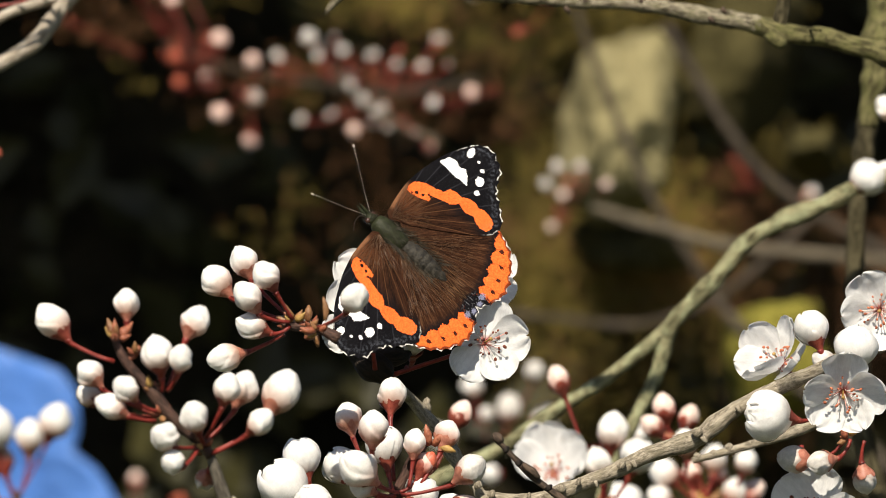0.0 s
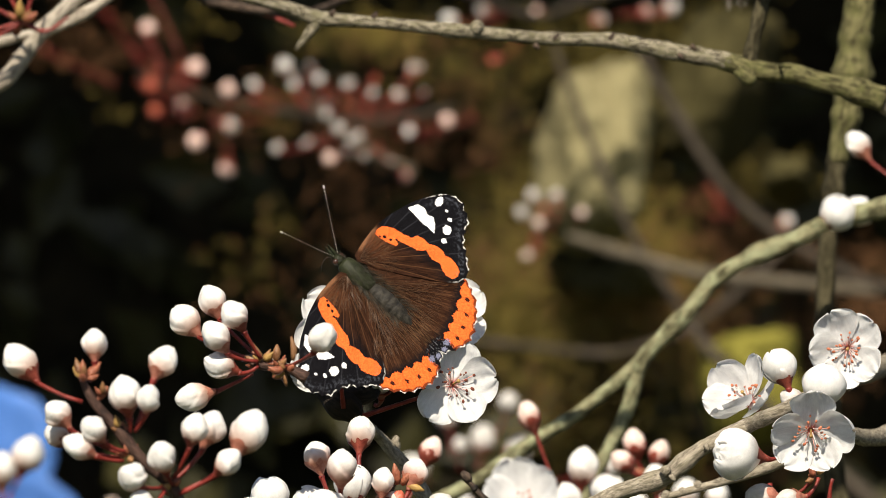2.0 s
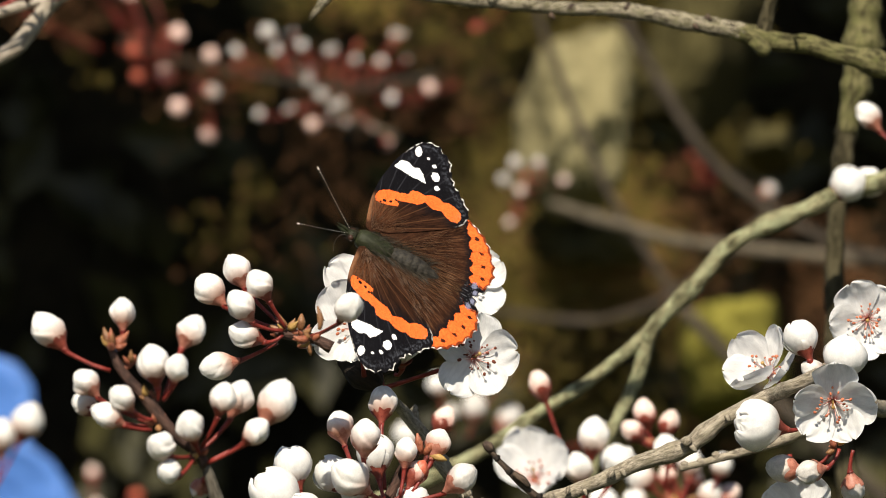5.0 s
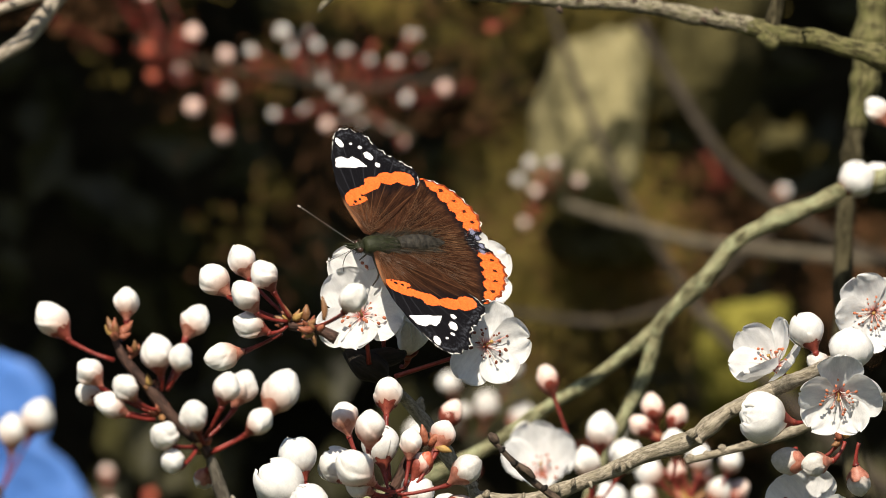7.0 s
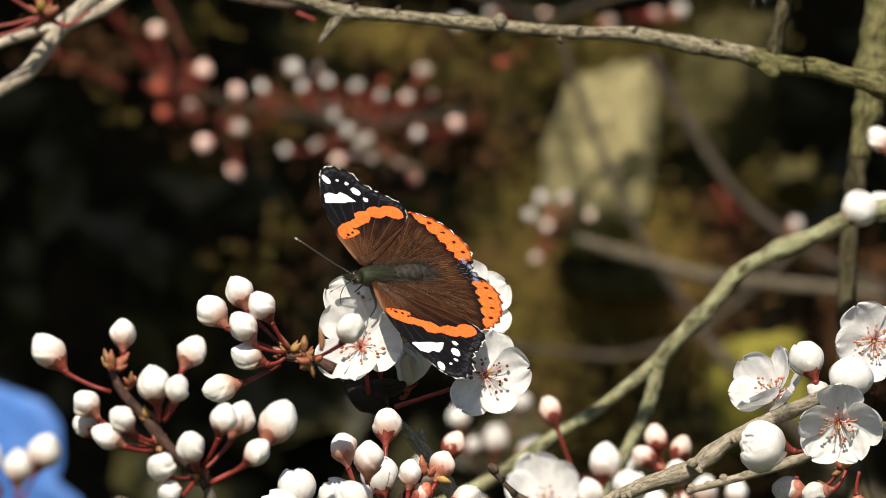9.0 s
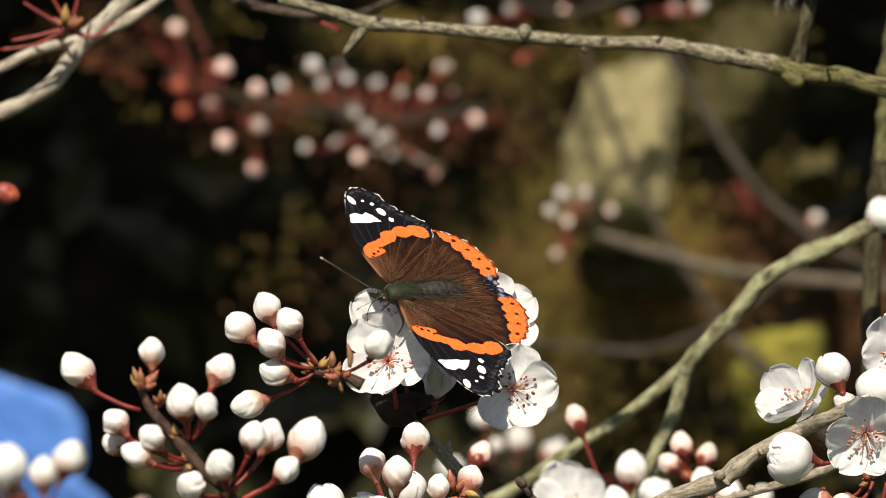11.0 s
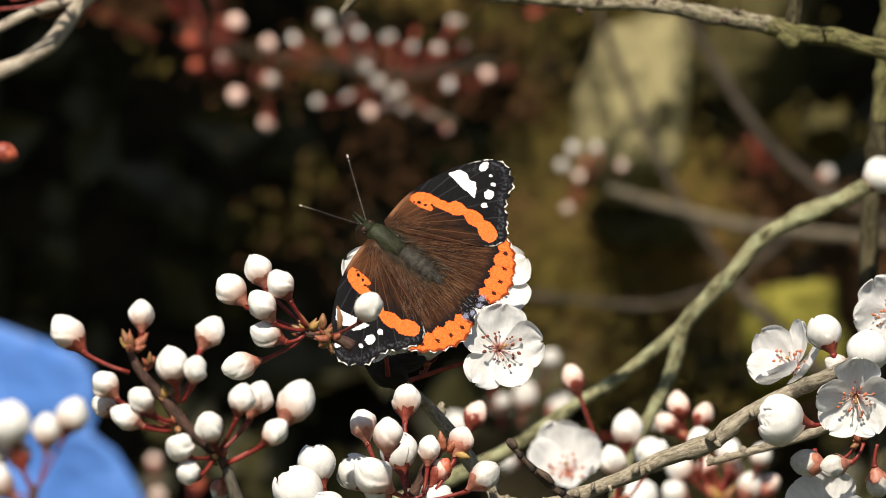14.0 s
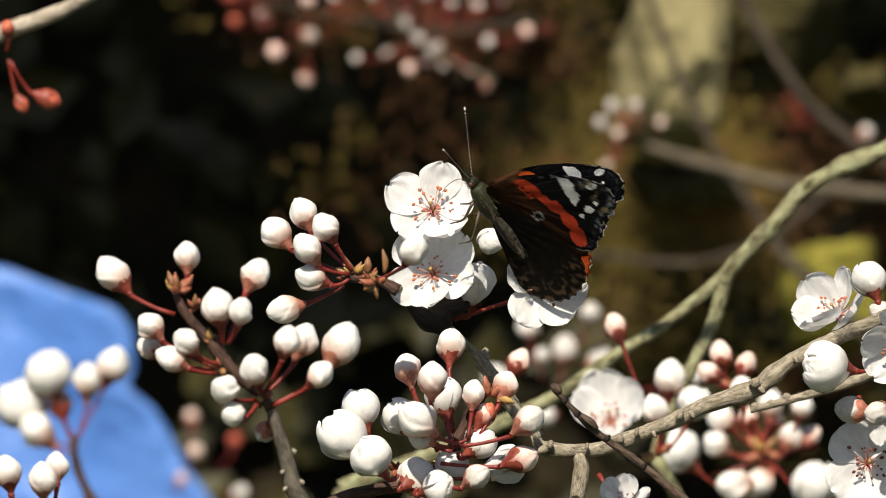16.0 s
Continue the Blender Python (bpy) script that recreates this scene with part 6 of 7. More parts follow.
def fringe(c, x, y, edge, where, corners, deep):
    """Pale scales along the rim, broken where the veins end in it."""
    near = np.full(len(x), 9.0)
    for tx, ty in corners:
        near = np.minimum(near, np.hypot(x - tx, y - ty))
    gap = step(0.75, 1.3, near + 0.35 * wobble(x, y, 2.1, 17))
    c = paint(c, where * step(deep * 2.6, deep * 1.5, edge) * 0.8, BLACK)
    return paint(c, where * gap * step(deep * 1.05, deep * 0.6, edge + 0.25 * wobble(x, y, 1.8, 19)) * step(-0.25, 0.1, wobble(x, y, 0.8, 27)) * 0.8, (0.62, 0.6, 0.57))


def fore_colours(x, y, rim, below):
    far = np.hypot(x - 1.5, y - 1)
    streak, thread = radial(x, y, 1.5, 1.0, 1.0), radial(x, y, 1.5, 1.0, 7.0, 190)
    fine = wobble(x, y, 2.2)
    mid = np.interp(-y, [-2, 0, 4.5, 8.5, 11, 14, 18, 22], [12.5, 12.8, 13.8, 15.6, 15.0, 15.8, 14.2, 13])
    edge = rim_distance(x, y, rim)
    costa = step(1.3, 0.3, edge) * step(-5, -2.5, y) * step(3, 5, x)
    c = np.tile(np.array(BROWN), (len(x), 1))
    c = paint(c, 0.55 * step(-5.5, 0.5, y) * step(2, 6, far) * step(12.5, 9, x), (0.12, 0.042, 0.017))
    c *= np.clip(1 + 0.9 * streak + 0.4 * fine + 0.8 * radial(x, y, 1.5, 1.0, 3.0, 11), 0.15, 3)[:, None]
    # Tawny hair streaks; the glint on the hairs is put into the colour.
    c = paint(c, step(0.12, 0.5, thread) * step(13.5, 6, far) * 0.55, TAWNY)
    c = paint(c, 0.85 * step(-5.2, -0.8, x - mid + 1.1 * fine) * step(3.5, 7, -y), BLACK)
    c = paint(c, step(-0.3, 0.6, x - mid + 0.3 * fine), BLACK)
    c = paint(c, costa * step(12.5, 10.5, x) * 0.8, (0.17, 0.08, 0.04))
    for tx, ty in FORE_VEINS:
        off, along = vein(x, y, 2.5, 0.6, tx, ty)
        c = paint(c, step(0.13, 0.04, off) * step(0.12, 0.25, along) * 0.55 * (x < mid), TAWNY)
        c = paint(c, step(0.16, 0.05, off) * 0.3 * (x > mid), (0.05, 0.05, 0.06))
    jx, jy = x + 0.16 * wobble(x, y, 2.0, 5) + 0.07 * wobble(x, y, 9.0, 6), y + 0.16 * wobble(x, y, 2.0, 8) + 0.05 * streak
    red = (0.5, 0.05, 0.02) if below else ORANGE
    for lobe in LOBES:
        mx, my = np.mean(lobe, 0)
        lobe = [(mx + (a - mx) * 0.95, my + (b - my) * 1.04) for a, b in lobe]
        c = paint(c, inside(lobe, jx, jy) * (0.92 + 0.3 * fine), red)
        c = paint(c, inside(lobe, jx, jy) * step(0.15, 0.5, streak) * 0.4, (0.62, 0.08, 0.014))
    for px, py, r in ((11.1, -1.0, 0.42), (11.5, -2.5, 0.36), (12.4, -3.7, 0.34), (10.4, -0.1, 0.2)):
        c = paint(c, (np.hypot(jx - px, jy - py) < r) * 1.0, BLACK)
    c = paint(c, inside(BAR, jx, jy) * (0.96 if not below else 0.85), WHITE)
    for px, py, r, q in ((28.2, -7.1, 0.8, 0.55), (27.2, -9.6, 0.36, 1), (25.7, -11.3, 0.5, 1), (23.0, -12.0, 1.02, 0.8), (20.0, -12.7, 0.68, 1)):
        c = paint(c, (np.hypot((jx - px) * q, jy - py) < r) * 0.95, WHITE)
    outer = step(14, 18, x + 0.15 * (-y)) * step(-3.5, -6.5, y)
    fleck = step(0.0, 0.32, wobble(x, y, 1.3, 12) + 0.6 * wobble(x, y, 5, 3))
    c = paint(c, outer * step(3.0, 1.4, edge) * step(0.5, 0.9, edge) * fleck * 0.11, (0.26, 0.28, 0.34))
    dust = step(0.34, 0.5, wobble(x, y, 6.5, 51))
    c = paint(c, dust * step(13, 16, x) * 0.03, (0.3, 0.31, 0.35))
    c = fringe(c, x, y, edge, outer, FORE_VEINS, 0.34)
    if below:
        c = paint(c, 0.8 * step(0.0, 0.4, wobble(x, y, 0.55, 33)) * step(24.5, 27, x + 0.4 * fine), (0.2, 0.16, 0.09))
        c = paint(c, 0.55 * step(0.1, 0.35, wobble(x, y, 0.9, 35)) * step(2.6, 1.2, edge) * step(16, 20, x), (0.26, 0.29, 0.34))
        c = paint(c * 0.75, (np.abs(np.hypot(x - 9.2, (y + 8.6) * 1.2) - 1.3) < 0.4) * 0.7 * step(-0.25, 0.15, wobble(x, y, 1.6, 37)), (0.36, 0.37, 0.34))
        c = c * (0.35 + 0.65 * step(6.5, 9.5, far))[:, None]
    return c


def hind_colours(x, y, rim, below):
    streak, fine = radial(x, y, 0.5, -4.0, 2.0), wobble(x, y, 2.0, 3)
    thread = radial(x, y, 0.5, -4.0, 9.0, 190)
    edge = rim_distance(x, y, rim)
    c = np.tile(np.array(BROWN), (len(x), 1)) * np.clip(1 + 0.9 * streak + 0.4 * fine + 0.8 * radial(x, y, 0.5, -4.0, 4.0, 10), 0.15, 3)[:, None]
    # Hair streaks of the hindwing, their glint likewise painted in.
    c = paint(c, step(0.1, 0.5, thread) * step(-23, -17, y) * 0.6, TAWNY)
    c = paint(c, step(4.5, 1.5, x + 0.5 * fine) * step(0.0, 0.4, thread) * 0.35, (0.2, 0.11, 0.055))
    inner = np.interp(x, [-1, 1, 5, 8.7, 12.3, 15.8, 18], [-23.9, -24, -23.8, -22.8, -21.5, -20.2, -18.9])
    tooth = np.zeros(len(x))
    for tx, ty in HIND_VEINS:
        off, along = vein(x, y, 1.0, -6.0, tx, ty)
        tooth = np.maximum(tooth, step(1.3, 0.0, off))
        c = paint(c, step(0.14, 0.05, off) * 0.4, TAWNY)
    c = paint(c, 0.9 * step(2.6, 0.2, y - inner + 0.9 * fine), BLACK)
    if below:
        m = step(-0.1, 0.3, wobble(x, y, 0.8, 7))
        c = paint(np.tile(np.array((0.004, 0.003, 0.0022)), (len(x), 1)), m * 0.45, (0.012, 0.008, 0.006))
        c = paint(c, step(7.5, 2, edge + 1.5 * fine) * step(0.0, 0.35, wobble(x, y, 0.7, 9)) * step(-15, -20, y) * 0.75, (0.11, 0.066, 0.036))
        return paint(c, step(0.45, 0.2, edge) * step(-18, -20, y) * step(0.0, 0.3, wobble(x, y, 1.4, 23)) * 0.6, (0.3, 0.25, 0.2))
    c = paint(c, (y + 0.35 * wobble(x, y, 2.4, 4) + 0.14 * streak + 0.75 * tooth < inner + 0.4) * step(0.2, 1.6, x + 0.4 * fine) * (0.92 + 0.3 * fine), ORANGE)
    c = paint(c, (y < inner) * step(0.15, 0.5, streak) * step(1.5, 2.5, x) * 0.4, (0.62, 0.08, 0.014))
    for px, py, r in ((14.6, -22.5, 0.44), (11.4, -24.5, 0.42), (8.2, -25.9, 0.46), (4.9, -26.5, 0.42)):
        c = paint(c, (np.hypot(x - px + 0.3 * fine, (y - py) * 0.75 + 0.3 * wobble(x, y, 3, 14)) < r) * 0.95, BLACK)
    tail = step(3.1, 2.1, np.hypot(x - 0.2, (y + 26.0) * 0.85) + 0.7 * fine)
    c = paint(c, tail, BLACK)
    for px, py in ((2.1, -25.4), (0.2, -26.1)):
        blot = np.hypot((x - px) * 0.8, y - py) + 0.5 * wobble(x, y, 2.6, 44)
        c = paint(c, step(0.8, 0.45, blot) * 0.7, (0.2, 0.21, 0.31))
    c = paint(c, tail * step(0.25, 0.45, wobble(x, y, 2.4, 40)) * 0.18, (0.4, 0.4, 0.44))
    for tx, ty in HIND_VEINS:
        off, along = vein(x, y, 1.0, -6.0, tx, ty)
        c = c * (1 - 0.4 * step(0.13, 0.05, off) * (y < inner))[:, None]
    return fringe(c, x, y, edge, step(-18.6, -20, y), HIND_VEINS, 0.3)


def scalloped(outline, waves, depth, first, last):
    """A dense outline; the rim between two of its corners gets shallow scallops."""
    line = smooth_line([(x, y, 0) for x, y in outline], 0.17)
    out = []
    for i, q in enumerate(line):
        u = i / (len(line) - 1)
        k = math.sin(math.pi * max(0, min(1, (u - first) / (last - first)))) if first < u < last else 0
        out.append((q[0] * (1 - depth * k**0.3 * abs(math.sin(u * waves)) / 20), q[1] * (1 - depth * k**0.3 * abs(math.sin(u * waves)) / 20)))
    return out


def wing_mesh(name, outline, base, side, colours, below, rows, lift):
    """One face of a wing: a fan of fine cells from its root to its rim, in its own plane, x outwards and y forwards (metres)."""
    rim = outline[:: 2 if below else 1]
    n = len(rim)
    r = (np.linspace(0.0, 1.0, rows + 1) ** 0.8)[:, None]
    rx, ry = np.array([q[0] for q in rim]), np.array([q[1] for q in rim])
    x, y = (base[0] + r * (rx - base[0])).ravel(), (base[1] + r * (ry - base[1])).ravel()
    ang, far = np.arctan2(y - base[1], x - base[0]), np.hypot(x - base[0], y - base[1])
    z = lift + 0.035 * np.sin(ang * 26) * step(3, 12, far) - 0.0003 * far**2 + 0.15 * wobble(x, y, 0.22, 30)
    col = np.clip(colours(x, y, rim, below), 0, 1)
    verts = np.stack([side * x, y, z], 1) / 1000
    faces = []
    for j in range(rows):
        for i in range(n - 1):
            a = j * n + i
            q = (a, a + n, a + n + 1, a + 1)
            faces.append(q if (side > 0) != below else q[::-1])
    me = mesh_from(name, verts.tolist(), faces, wing_scales)
    layer = me.color_attributes.new("scales", "FLOAT_COLOR", "POINT")
    layer.data.foreach_set("color", np.concatenate([col, np.ones((len(col), 1))], 1).ravel())
    return me


butterfly = thing("butterfly", V((-12, 0, 4)), "brown-black butterfly with orange bands and white wing spots", "butterfly")
WINGS = {}
fore_rim = scalloped(FORE, 95, 0.4, 0.42, 0.8)
hind_rim = scalloped(HIND, 80, 0.42, 0.3, 0.75)
for side, name in itertools.product((-1, 1), ("forewing", "hindwing")):
    rim, base, colours = (fore_rim, (1.2, 1.2), fore_colours) if name == "forewing" else (hind_rim, (0.4, -4.5), hind_colours)
    lift = 0.16 if name == "forewing" else 0.0
    upper = part(name, wing_mesh(name, rim, base, side, colours, False, 150, lift), butterfly, "velvety upper wing with orange band")
    part("underside", wing_mesh(name, rim, base, side, colours, True, 60, lift - 0.08), upper, "dark mottled underside of the wing")
    WINGS[side, name] = upper


def lathe(name, prof, material, sides=28, flat=1.0, segments=0.0):
    """A body turned about its length: rows of y, radius, z in millimetres."""
    line = smooth_line(prof, 0.25)
    verts, faces = [], []
    for i, (y, r, z) in enumerate(line):
        ring = 1 + segments * abs(math.sin(y * 1.9)) ** 0.5
        for k in range(sides):
            a = 2 * math.pi * k / sides
            q = Vector((r * ring * math.cos(a), y, z + r * ring * flat * math.sin(a)))
            verts.append((q + q.normalized() * 0.05 * noise.noise(q * 2.5)) / 1000)
    for i in range(len(line) - 1):
        for k in range(sides):
            a, b = i * sides + k, i * sides + (k + 1) % sides
            faces.append((a, a + sides, b + sides, b))
    faces.append(tuple(range(sides)))
    faces.append(tuple(reversed(range((len(line) - 1) * sides, len(line) * sides))))
    return mesh_from(name, verts, faces, material)


part("thorax", lathe("thorax", [(3.6, 0.9, 0.4), (3.0, 1.9, 0.4), (1.0, 2.5, 0.3), (-2.0, 2.6, 0.2), (-4.6, 2.1, 0.2), (-5.6, 1.2, 0.2)], fur, flat=0.9), butterfly, "thorax furred in dark olive")
part("abdomen", lathe("abdomen", [(-4.6, 1.0, 0.4), (-5.6, 1.7, 0.5), (-9, 2.15, 0.6), (-13, 1.9, 0.5), (-16, 1.2, 0.3), (-17.9, 0.3, 0.2)], abdomen_skin, flat=0.9, segments=0.09), butterfly, "ringed dark grey abdomen")
head = part("head", lathe("head", [(5.5, 0.3, 0.1), (5.2, 1.0, 0.1), (4.3, 1.35, 0.1), (3.4, 1.1, 0.2), (3.0, 0.7, 0.2)], fur, flat=0.9), butterfly)
for side in (-1, 1):
    bm = bmesh.new()
    bmesh.ops.create_uvsphere(bm, u_segments=20, v_segments=14, radius=0.00072, matrix=Matrix.Translation((side * 0.00105, 0.0046, 0.0002)))
    for f in bm.faces:
        f.smooth = True
    me = bpy.data.meshes.new("eye")
    bm.to_mesh(me)
    bm.free()
    me.materials.append(eye_dark)
    part("eye", me, head, "dark round eye")
    part("palp", tube_mesh("palp", smooth_line([(side * 0.0004, 0.005, 0.0, 0.0003), (side * 0.0005, 0.0066, 0.0003, 0.0004), (side * 0.0004, 0.0086, 0.0009, 0.0001)], 0.0003), fur, 8, 0.1), head)
    line = [(0, 0, 0, 0.00008), (0, 0.006, 0, 0.00006), (0, 0.0125, 0.0002, 0.00006), (0, 0.0138, 0.0002, 0.00014), (0, 0.0148, 0.0002, 0.00017), (0, 0.0152, 0.0002, 0.00008)]
    turn = Matrix.Translation((side * 0.0005, 0.0053, 0.0006)) @ Matrix.Rotation(radians(-side * 33), 4, "Z") @ Matrix.Rotation(radians(14), 4, "X")
    feeler = part("antenna", tube_mesh("antenna", smooth_line(line, 0.0004), antenna_rings, 8), butterfly, "thin antenna ringed in white", turn)
    part("tip", tube_mesh("tip", smooth_line([(0, 0.0149, 0.0002, 0.00014), (0, 0.0153, 0.0002, 0.00022), (0, 0.0157, 0.0002, 0.00008)], 0.0002), filament, 10), feeler, "pale antenna tip")
    for y, reach, foot in ((0.6, 3.4, -1.2), (-1.6, 5.5, -5.5)):
        leg = [(side * 1.2, y, -1.6, 0.42), (side * (reach * 0.75), (y + foot) / 2 + 0.8, -2.2, 0.34), (side * reach, foot, -5.2, 0.26), (side * (reach + 0.6), foot + 0.6, -8.2, 0.14)]
        part("leg", tube_mesh("leg", smooth_line([tuple(c / 1000 for c in q) for q in leg], 0.0006), leg_dark, 7, 0.1), butterfly)
part("proboscis", tube_mesh("proboscis", smooth_line([(0, 0.0052, -0.0004, 0.0001), (0, 0.0066, -0.0022, 0.00009), (0, 0.0064, -0.0052, 0.00008), (0, 0.0054, -0.0075, 0.00007)], 0.0004), leg_dark, 6), head)


def hairs(name, n, seed, place, material=None, thick=0.035):
    """Fine hairs, each a thin blade, in one mesh."""
    rng = random.Random(seed)
    verts, faces = [], []
    for _ in range(n):
        p, d = place(rng)
        p, d = Vector(p) / 1000, Vector(d) / 1000
        wide = d.cross(Vector((rng.uniform(-1, 1), rng.uniform(-1, 1), rng.uniform(-1, 1)))).normalized() * thick / 1000
        k = len(verts)
        bend = Vector((rng.uniform(-1, 1), rng.uniform(-1, 1), rng.uniform(-0.5, 0.2))) * 0.0003
        verts += [p - wide, p + wide, p + d * 0.6 + wide * 0.7 + bend * 0.4, p + d * 0.6 - wide * 0.7 + bend * 0.4, p + d + bend]
        faces += [(k, k + 1, k + 2, k + 3), (k + 3, k + 2, k + 4)]
    return mesh_from(name, verts, faces, material or hair)


def on_fore(side):
    def place(rng):
        a, d = rng.uniform(-1.25, 0.1), rng.uniform(0.5, 9.0)
        way = Vector((side * math.cos(a), math.sin(a), 0.08)) * rng.uniform(0.7, 2.0)
        return (side * (1.5 + d * math.cos(a)), 1.2 + d * math.sin(a), 0.42), way
    return place


def on_hind(side):
    def place(rng):
        a, d = rng.uniform(-1.62, -0.75), rng.uniform(1.0, 16.0)
        way = Vector((side * math.cos(a), math.sin(a), 0.07)) * rng.uniform(0.9, 2.6)
        return (side * (0.5 + d * math.cos(a)), -4.0 + d * math.sin(a), 0.2), way
    return place


def on_thorax(rng):
    a, y = rng.uniform(0.1, 3.04), rng.uniform(-5.2, 3.6)
    r = 2.5 * math.sqrt(max(0.05, 1 - ((y + 1) / 5.4) ** 2))
    d = Vector((math.cos(a), -0.9, math.sin(a) * 0.5)) * rng.uniform(0.4, 0.9)
    return (r * math.cos(a), y, 0.3 + 0.9 * r * math.sin(a)), d


def on_abdomen(rng):
    a, y = rng.uniform(0.0, 3.14), rng.uniform(-16, -5)
    d = Vector((math.cos(a) * 0.8, -1.0, math.sin(a) * 0.3)) * rng.uniform(0.4, 0.9)
    return (1.9 * math.cos(a), y, 0.5 + 1.7 * math.sin(a)), d


def on_head(rng):
    a, y = rng.uniform(0, 6.28), rng.uniform(3.2, 5.4)
    return (1.1 * math.cos(a), y, 0.2 + 1.0 * math.sin(a)), Vector((math.cos(a), 0.8, math.sin(a))) * rng.uniform(0.4, 0.9)


def on_wing_root(rng):
    side = rng.choice((-1, 1))
    y = rng.uniform(-14, 0)
    d = Vector((side * rng.uniform(0.8, 2.4), -rng.uniform(1.5, 3.5), rng.uniform(0.2, 0.8)))
    return (side * rng.uniform(1.6, 2.4), y, 1.2), d


for side in (-1, 1):
    tagged(part("wing_hair", hairs("wing_hair", 600, 11 + side, on_fore(side), wing_down, 0.02), WINGS[side, "forewing"]), kind="stuff")
    tagged(part("wing_hair", hairs("wing_hair", 900, 15 + side, on_hind(side), wing_down, 0.02), WINGS[side, "hindwing"]), kind="stuff")
for name, n, seed, place in (("fur", 800, 1, on_thorax), ("fur", 700, 2, on_abdomen), ("fur", 300, 3, on_head), ("fur", 420, 4, on_wing_root)):
    tagged(part(name, hairs(name, n, seed, place), butterfly), kind="stuff")


# ---------- what moves ----------
def perch(x, z, heading, tilt, roll):
    """The butterfly's pose: millimetres right and up; its heading as seen, its head's tilt towards the viewer, its right side's roll away."""
    h, p, r = radians(heading), radians(tilt), radians(roll)
    ahead = Vector((math.cos(h) * math.cos(p), -math.sin(p), math.sin(h) * math.cos(p)))
    flat = Vector((math.sin(h), 0, -math.cos(h)))
    back = flat.cross(ahead)
    right = flat * math.cos(r) - back * math.sin(r)
    m = Matrix((right, ahead, right.cross(ahead))).transposed().to_4x4()
    return Matrix.Translation(V((x, -13, z))) @ m


def beat(side, lift, sweep):
    """A wing's pose on the body: degrees that it is raised and swept forwards."""
    root = Matrix.Translation((side * 0.001, 0.002, 0))
    return Matrix.Translation((side * 0.001, 0, 0.001)) @ Matrix.Rotation(radians(-side * lift), 4, "Y") @ root @ Matrix.Rotation(radians(side * sweep), 4, "Z") @ root.inverted()


def motions():
    for ob, rows in ((perch_blossom, ((0, 1.6, 0, -6.0), (5, 1.6, 0, -5.5), (11, 0.4, 0, -5), (12.5, 0.4, 0, -4.4), (15.7, 0.2, 0, -4), (15.8, 0, 0, -1), (16, 0, 0, 0))), (lower_blossom, ((0, -1.4, -12, 0.6), (5, -1.6, -12, 0.8), (7.5, -1.7, -12, 1.8), (12, -1.7, -12, 1.8), (13, -1.7, -12, 0.6), (15.7, -1.6, -12, 0.2), (15.8, 0, -3, 0), (16, 0, 0, 0))), (shaded_blossom, ((0, 0, -9, 0), (5, -0.3, -10, -1.4), (7.5, 1.2, -15, -0.4), (12.5, 1.2, -14, -0.4), (13.6, 0, -16, 0), (15.6, 0, -17, 0), (15.9, 0, 0, 0.8), (16, 0, 0, 1)))):
        walk(ob, [(t, Matrix.Translation(ob.location + Vector((x, y, z)) / 1000)) for t, x, y, z in rows])
    walk(butterfly, [
        (0, perch(-12.5, 3.8, 139, 2, 36)),
        (0.5, perch(-12.8, 3.6, 139, 0, 37)),
        (1, perch(-11.8, 3.1, 136, 2, 36)),
        (1.5, perch(-12.0, 3.0, 136, 1, 37)),
        (2, perch(-12.8, 3.1, 137, 1, 38)),
        (2.5, perch(-12.7, 3.1, 136, 2, 38)),
        (3, perch(-14.9, 2.5, 149, 4, 37)),
        (3.5, perch(-15.1, 2.5, 154, 9, 38)),
        (4, perch(-14.8, 2.9, 152, 11, 38)),
        (4.5, perch(-15.4, 2.2, 146, 9, 37)),
        (5, perch(-14.1, 2.8, 152, 10, 42)),
        (7.5, perch(-13.8, 0.1, 185, 33, 43)),
        (8, perch(-14.1, 0.2, 185, 34, 44)),
        (8.5, perch(-14.2, 0.4, 183, 34, 45)),
        (11, perch(-14.4, -0.3, 183, 34, 47)),
        (11.5, perch(-14.5, -0.6, 184, 34, 47)),
        (12, perch(-14.7, -0.5, 183, 34, 48)),
        (12.5, perch(-15.3, 2.4, 159, 16, 43)),
        (13, perch(-18.4, 1.0, 158, 1, 35)),
        (13.5, perch(-17.6, 3.6, 146, -7, 27)),
        (14, perch(-16.2, 3.6, 142, -9, 30)),
        (14.5, perch(-14.5, 4.0, 136, -14, 30)),
        (15, perch(-15.3, 2.3, 139, -13, 22)),
        (15.5, perch(-12.1, 0.4, 130, -18, 16)),
        (15.7, perch(-10.4, 0.5, 132, -18, 18)),
        (15.8, perch(-5.8, 0.8, 124, 10, 28)),
        (15.9, perch(-3.0, 1.4, 126, 20, 34)),
        (16, perch(-4.1, 0.4, 126, 19, 58)),
    ])
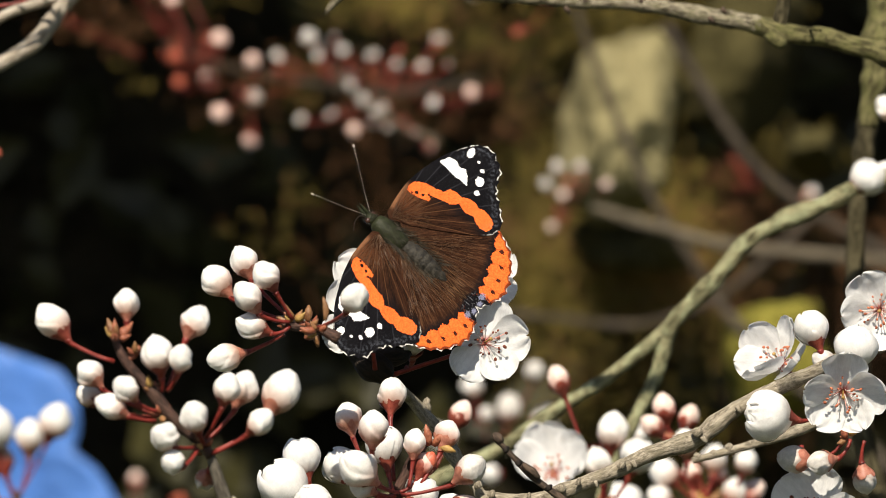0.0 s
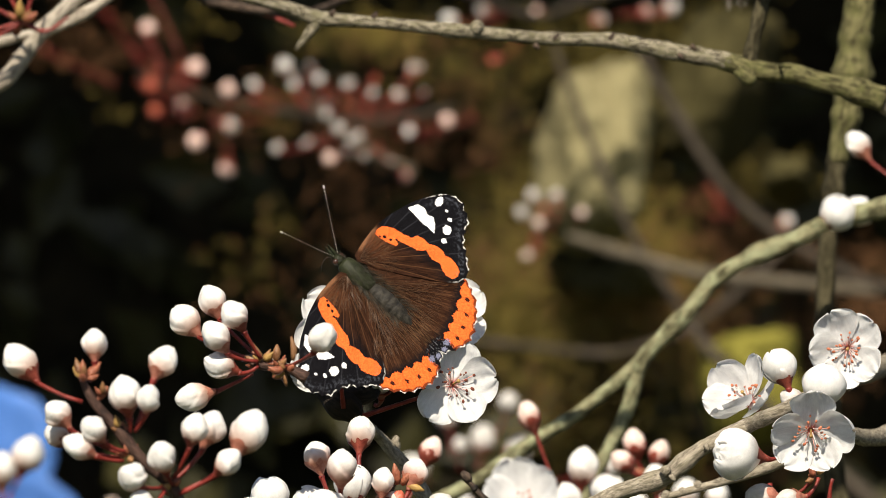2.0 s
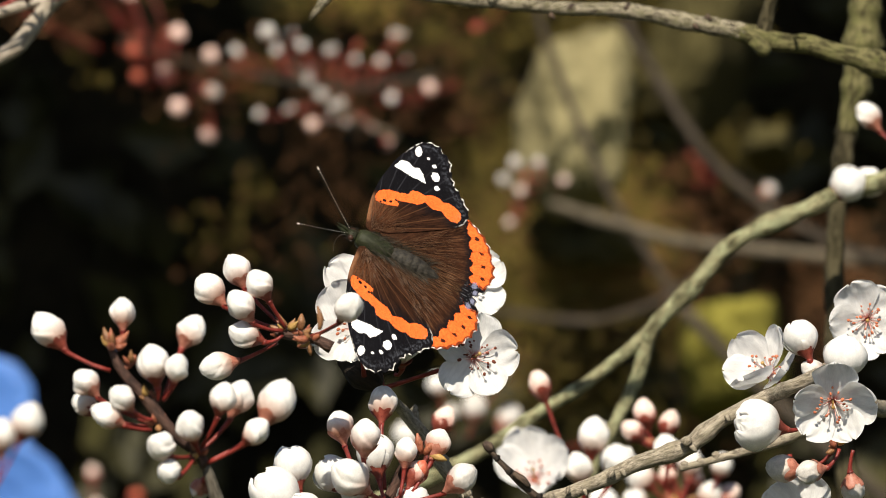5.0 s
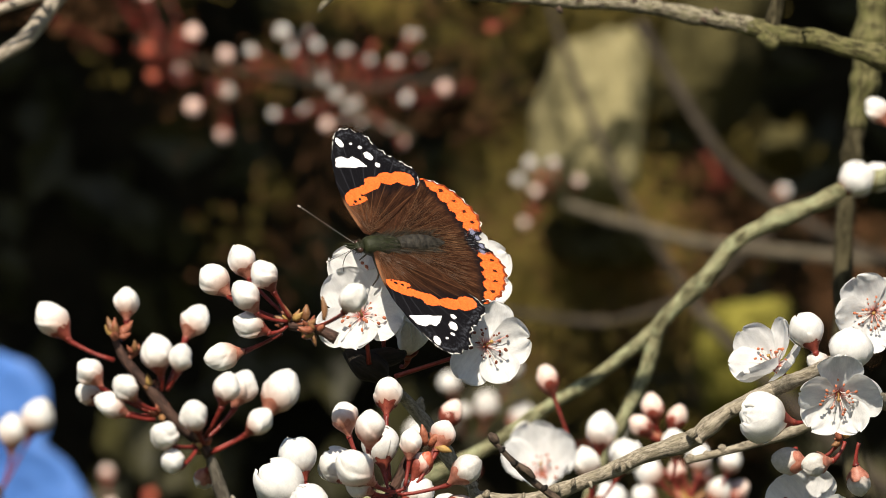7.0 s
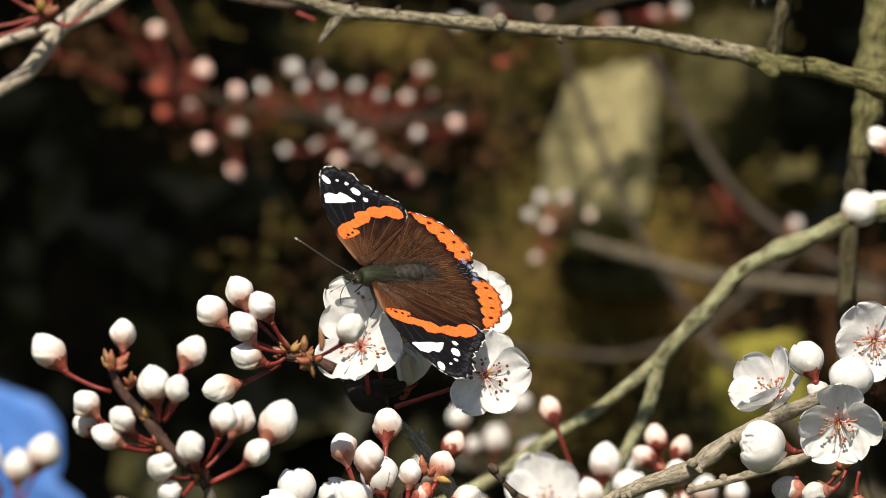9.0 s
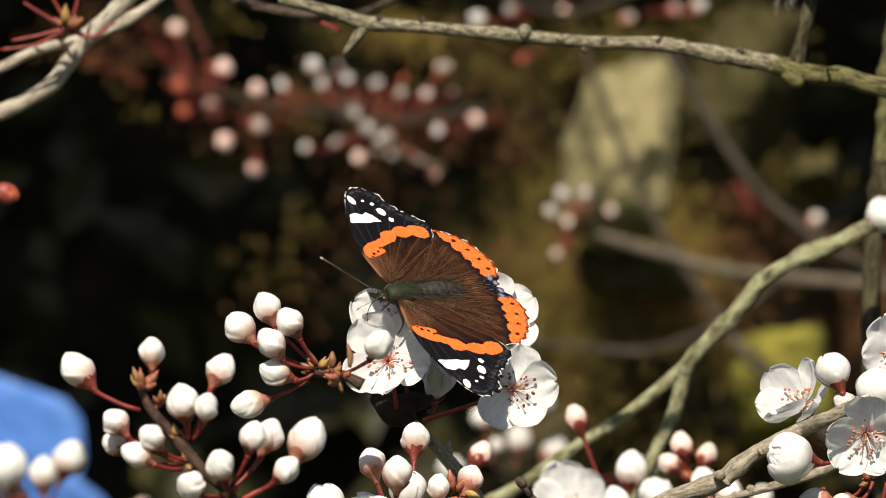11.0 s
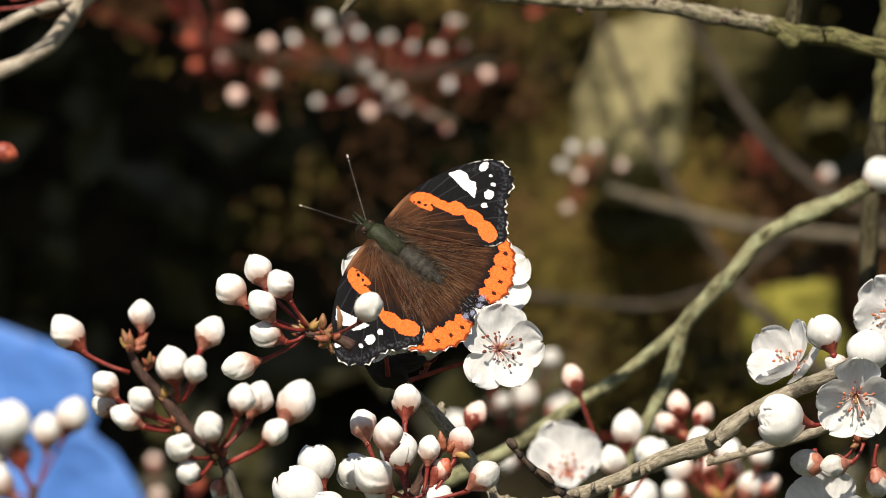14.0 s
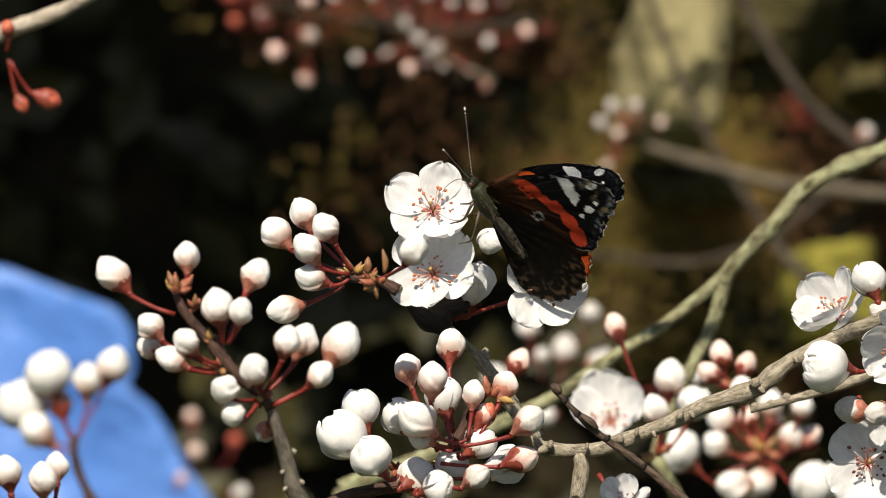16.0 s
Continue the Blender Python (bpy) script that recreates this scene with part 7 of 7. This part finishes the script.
    walk(WINGS[-1, "forewing"], [
        (0, beat(-1, 2, 2)),
        (0.5, beat(-1, 1, 2)),
        (1, beat(-1, 1, 2)),
        (1.5, beat(-1, 1, 2)),
        (2, beat(-1, 2, 2)),
        (2.5, beat(-1, 1, 2)),
        (3, beat(-1, 1, 5)),
        (3.5, beat(-1, 1, 5)),
        (4, beat(-1, -2, 5)),
        (4.5, beat(-1, 1, 5)),
        (5, beat(-1, 1, 3)),
        (7.5, beat(-1, 2, 12)),
        (8, beat(-1, 1, 12)),
        (8.5, beat(-1, 3, 12)),
        (11, beat(-1, 1, 13)),
        (11.5, beat(-1, 3, 13)),
        (12, beat(-1, 2, 13)),
        (12.5, beat(-1, 9, 9)),
        (13, beat(-1, 4, -4)),
        (13.5, beat(-1, 3, -4)),
        (14, beat(-1, 3, -4)),
        (14.5, beat(-1, 2, -10)),
        (15, beat(-1, -1, -10)),
        (15.5, beat(-1, 2, -11)),
        (15.7, beat(-1, 3, -11)),
        (15.8, beat(-1, 55, 8)),
        (15.9, beat(-1, 74, 8)),
        (16, beat(-1, 77, 5)),
    ])
    walk(WINGS[1, "forewing"], [
        (0, beat(1, 2, 8)),
        (0.5, beat(1, 0, 8)),
        (1, beat(1, 1, 8)),
        (1.5, beat(1, 1, 8)),
        (2, beat(1, 1, 8)),
        (2.5, beat(1, 1, 8)),
        (3, beat(1, 2, 6)),
        (3.5, beat(1, 1, 6)),
        (4, beat(1, -2, 6)),
        (4.5, beat(1, 2, 6)),
        (5, beat(1, 1, 8)),
        (7.5, beat(1, 3, 10)),
        (8, beat(1, 1, 10)),
        (8.5, beat(1, 1, 10)),
        (11, beat(1, 1, 9)),
        (11.5, beat(1, 3, 9)),
        (12, beat(1, 1, 9)),
        (12.5, beat(1, 5, 9)),
        (13, beat(1, 4, 3)),
        (13.5, beat(1, 4, 3)),
        (14, beat(1, 1, 3)),
        (14.5, beat(1, 2, 1)),
        (15, beat(1, 7, 1)),
        (15.5, beat(1, 2, 1)),
        (15.7, beat(1, 0, 1)),
        (15.8, beat(1, 20, 11)),
        (15.9, beat(1, 24, 14)),
        (16, beat(1, 97, 5)),
    ])
    walk(WINGS[-1, "hindwing"], [
        (0, beat(-1, 1.3, 0)),
        (0.5, beat(-1, 0.3, 0)),
        (1, beat(-1, 0.3, 0)),
        (1.5, beat(-1, 0.3, 0)),
        (2, beat(-1, 1.3, 0)),
        (2.5, beat(-1, 0.3, 0)),
        (3, beat(-1, 0.3, 0)),
        (3.5, beat(-1, 0.3, 0)),
        (4, beat(-1, -2.7, 0)),
        (4.5, beat(-1, 0.3, 0)),
        (5, beat(-1, 0.3, 0)),
        (7.5, beat(-1, 1.3, 0)),
        (8, beat(-1, 0.3, 0)),
        (8.5, beat(-1, 2.3, 0)),
        (11, beat(-1, 0.3, 0)),
        (11.5, beat(-1, 2.3, 0)),
        (12, beat(-1, 1.3, 0)),
        (12.5, beat(-1, 8.3, 0)),
        (13, beat(-1, 3.3, 0)),
        (13.5, beat(-1, 2.3, 0)),
        (14, beat(-1, 2.3, 0)),
        (14.5, beat(-1, 1.3, 0)),
        (15, beat(-1, -1.7, 0)),
        (15.5, beat(-1, 1.3, 0)),
        (15.7, beat(-1, 2.3, 0)),
        (15.8, beat(-1, 53, 0)),
        (15.9, beat(-1, 72, -6)),
        (16, beat(-1, 75, -12)),
    ])
    walk(WINGS[1, "hindwing"], [
        (0, beat(1, 1.3, 0)),
        (0.5, beat(1, -0.7, 0)),
        (1, beat(1, 0.3, 0)),
        (1.5, beat(1, 0.3, 0)),
        (2, beat(1, 0.3, 0)),
        (2.5, beat(1, 0.3, 0)),
        (3, beat(1, 1.3, 0)),
        (3.5, beat(1, 0.3, 0)),
        (4, beat(1, -2.7, 0)),
        (4.5, beat(1, 1.3, 0)),
        (5, beat(1, 0.3, 0)),
        (7.5, beat(1, 2.3, 0)),
        (8, beat(1, 0.3, 0)),
        (8.5, beat(1, 0.3, 0)),
        (11, beat(1, 0.3, 0)),
        (11.5, beat(1, 2.3, 0)),
        (12, beat(1, 0.3, 0)),
        (12.5, beat(1, 4.3, 0)),
        (13, beat(1, 3.3, 0)),
        (13.5, beat(1, 3.3, 0)),
        (14, beat(1, 0.3, 0)),
        (14.5, beat(1, 1.3, 0)),
        (15, beat(1, 6.3, 0)),
        (15.5, beat(1, 1.3, 0)),
        (15.7, beat(1, -0.7, 0)),
        (15.8, beat(1, 19, 0)),
        (15.9, beat(1, 23, 0)),
        (16, beat(1, 98, -12)),
    ])


motions()
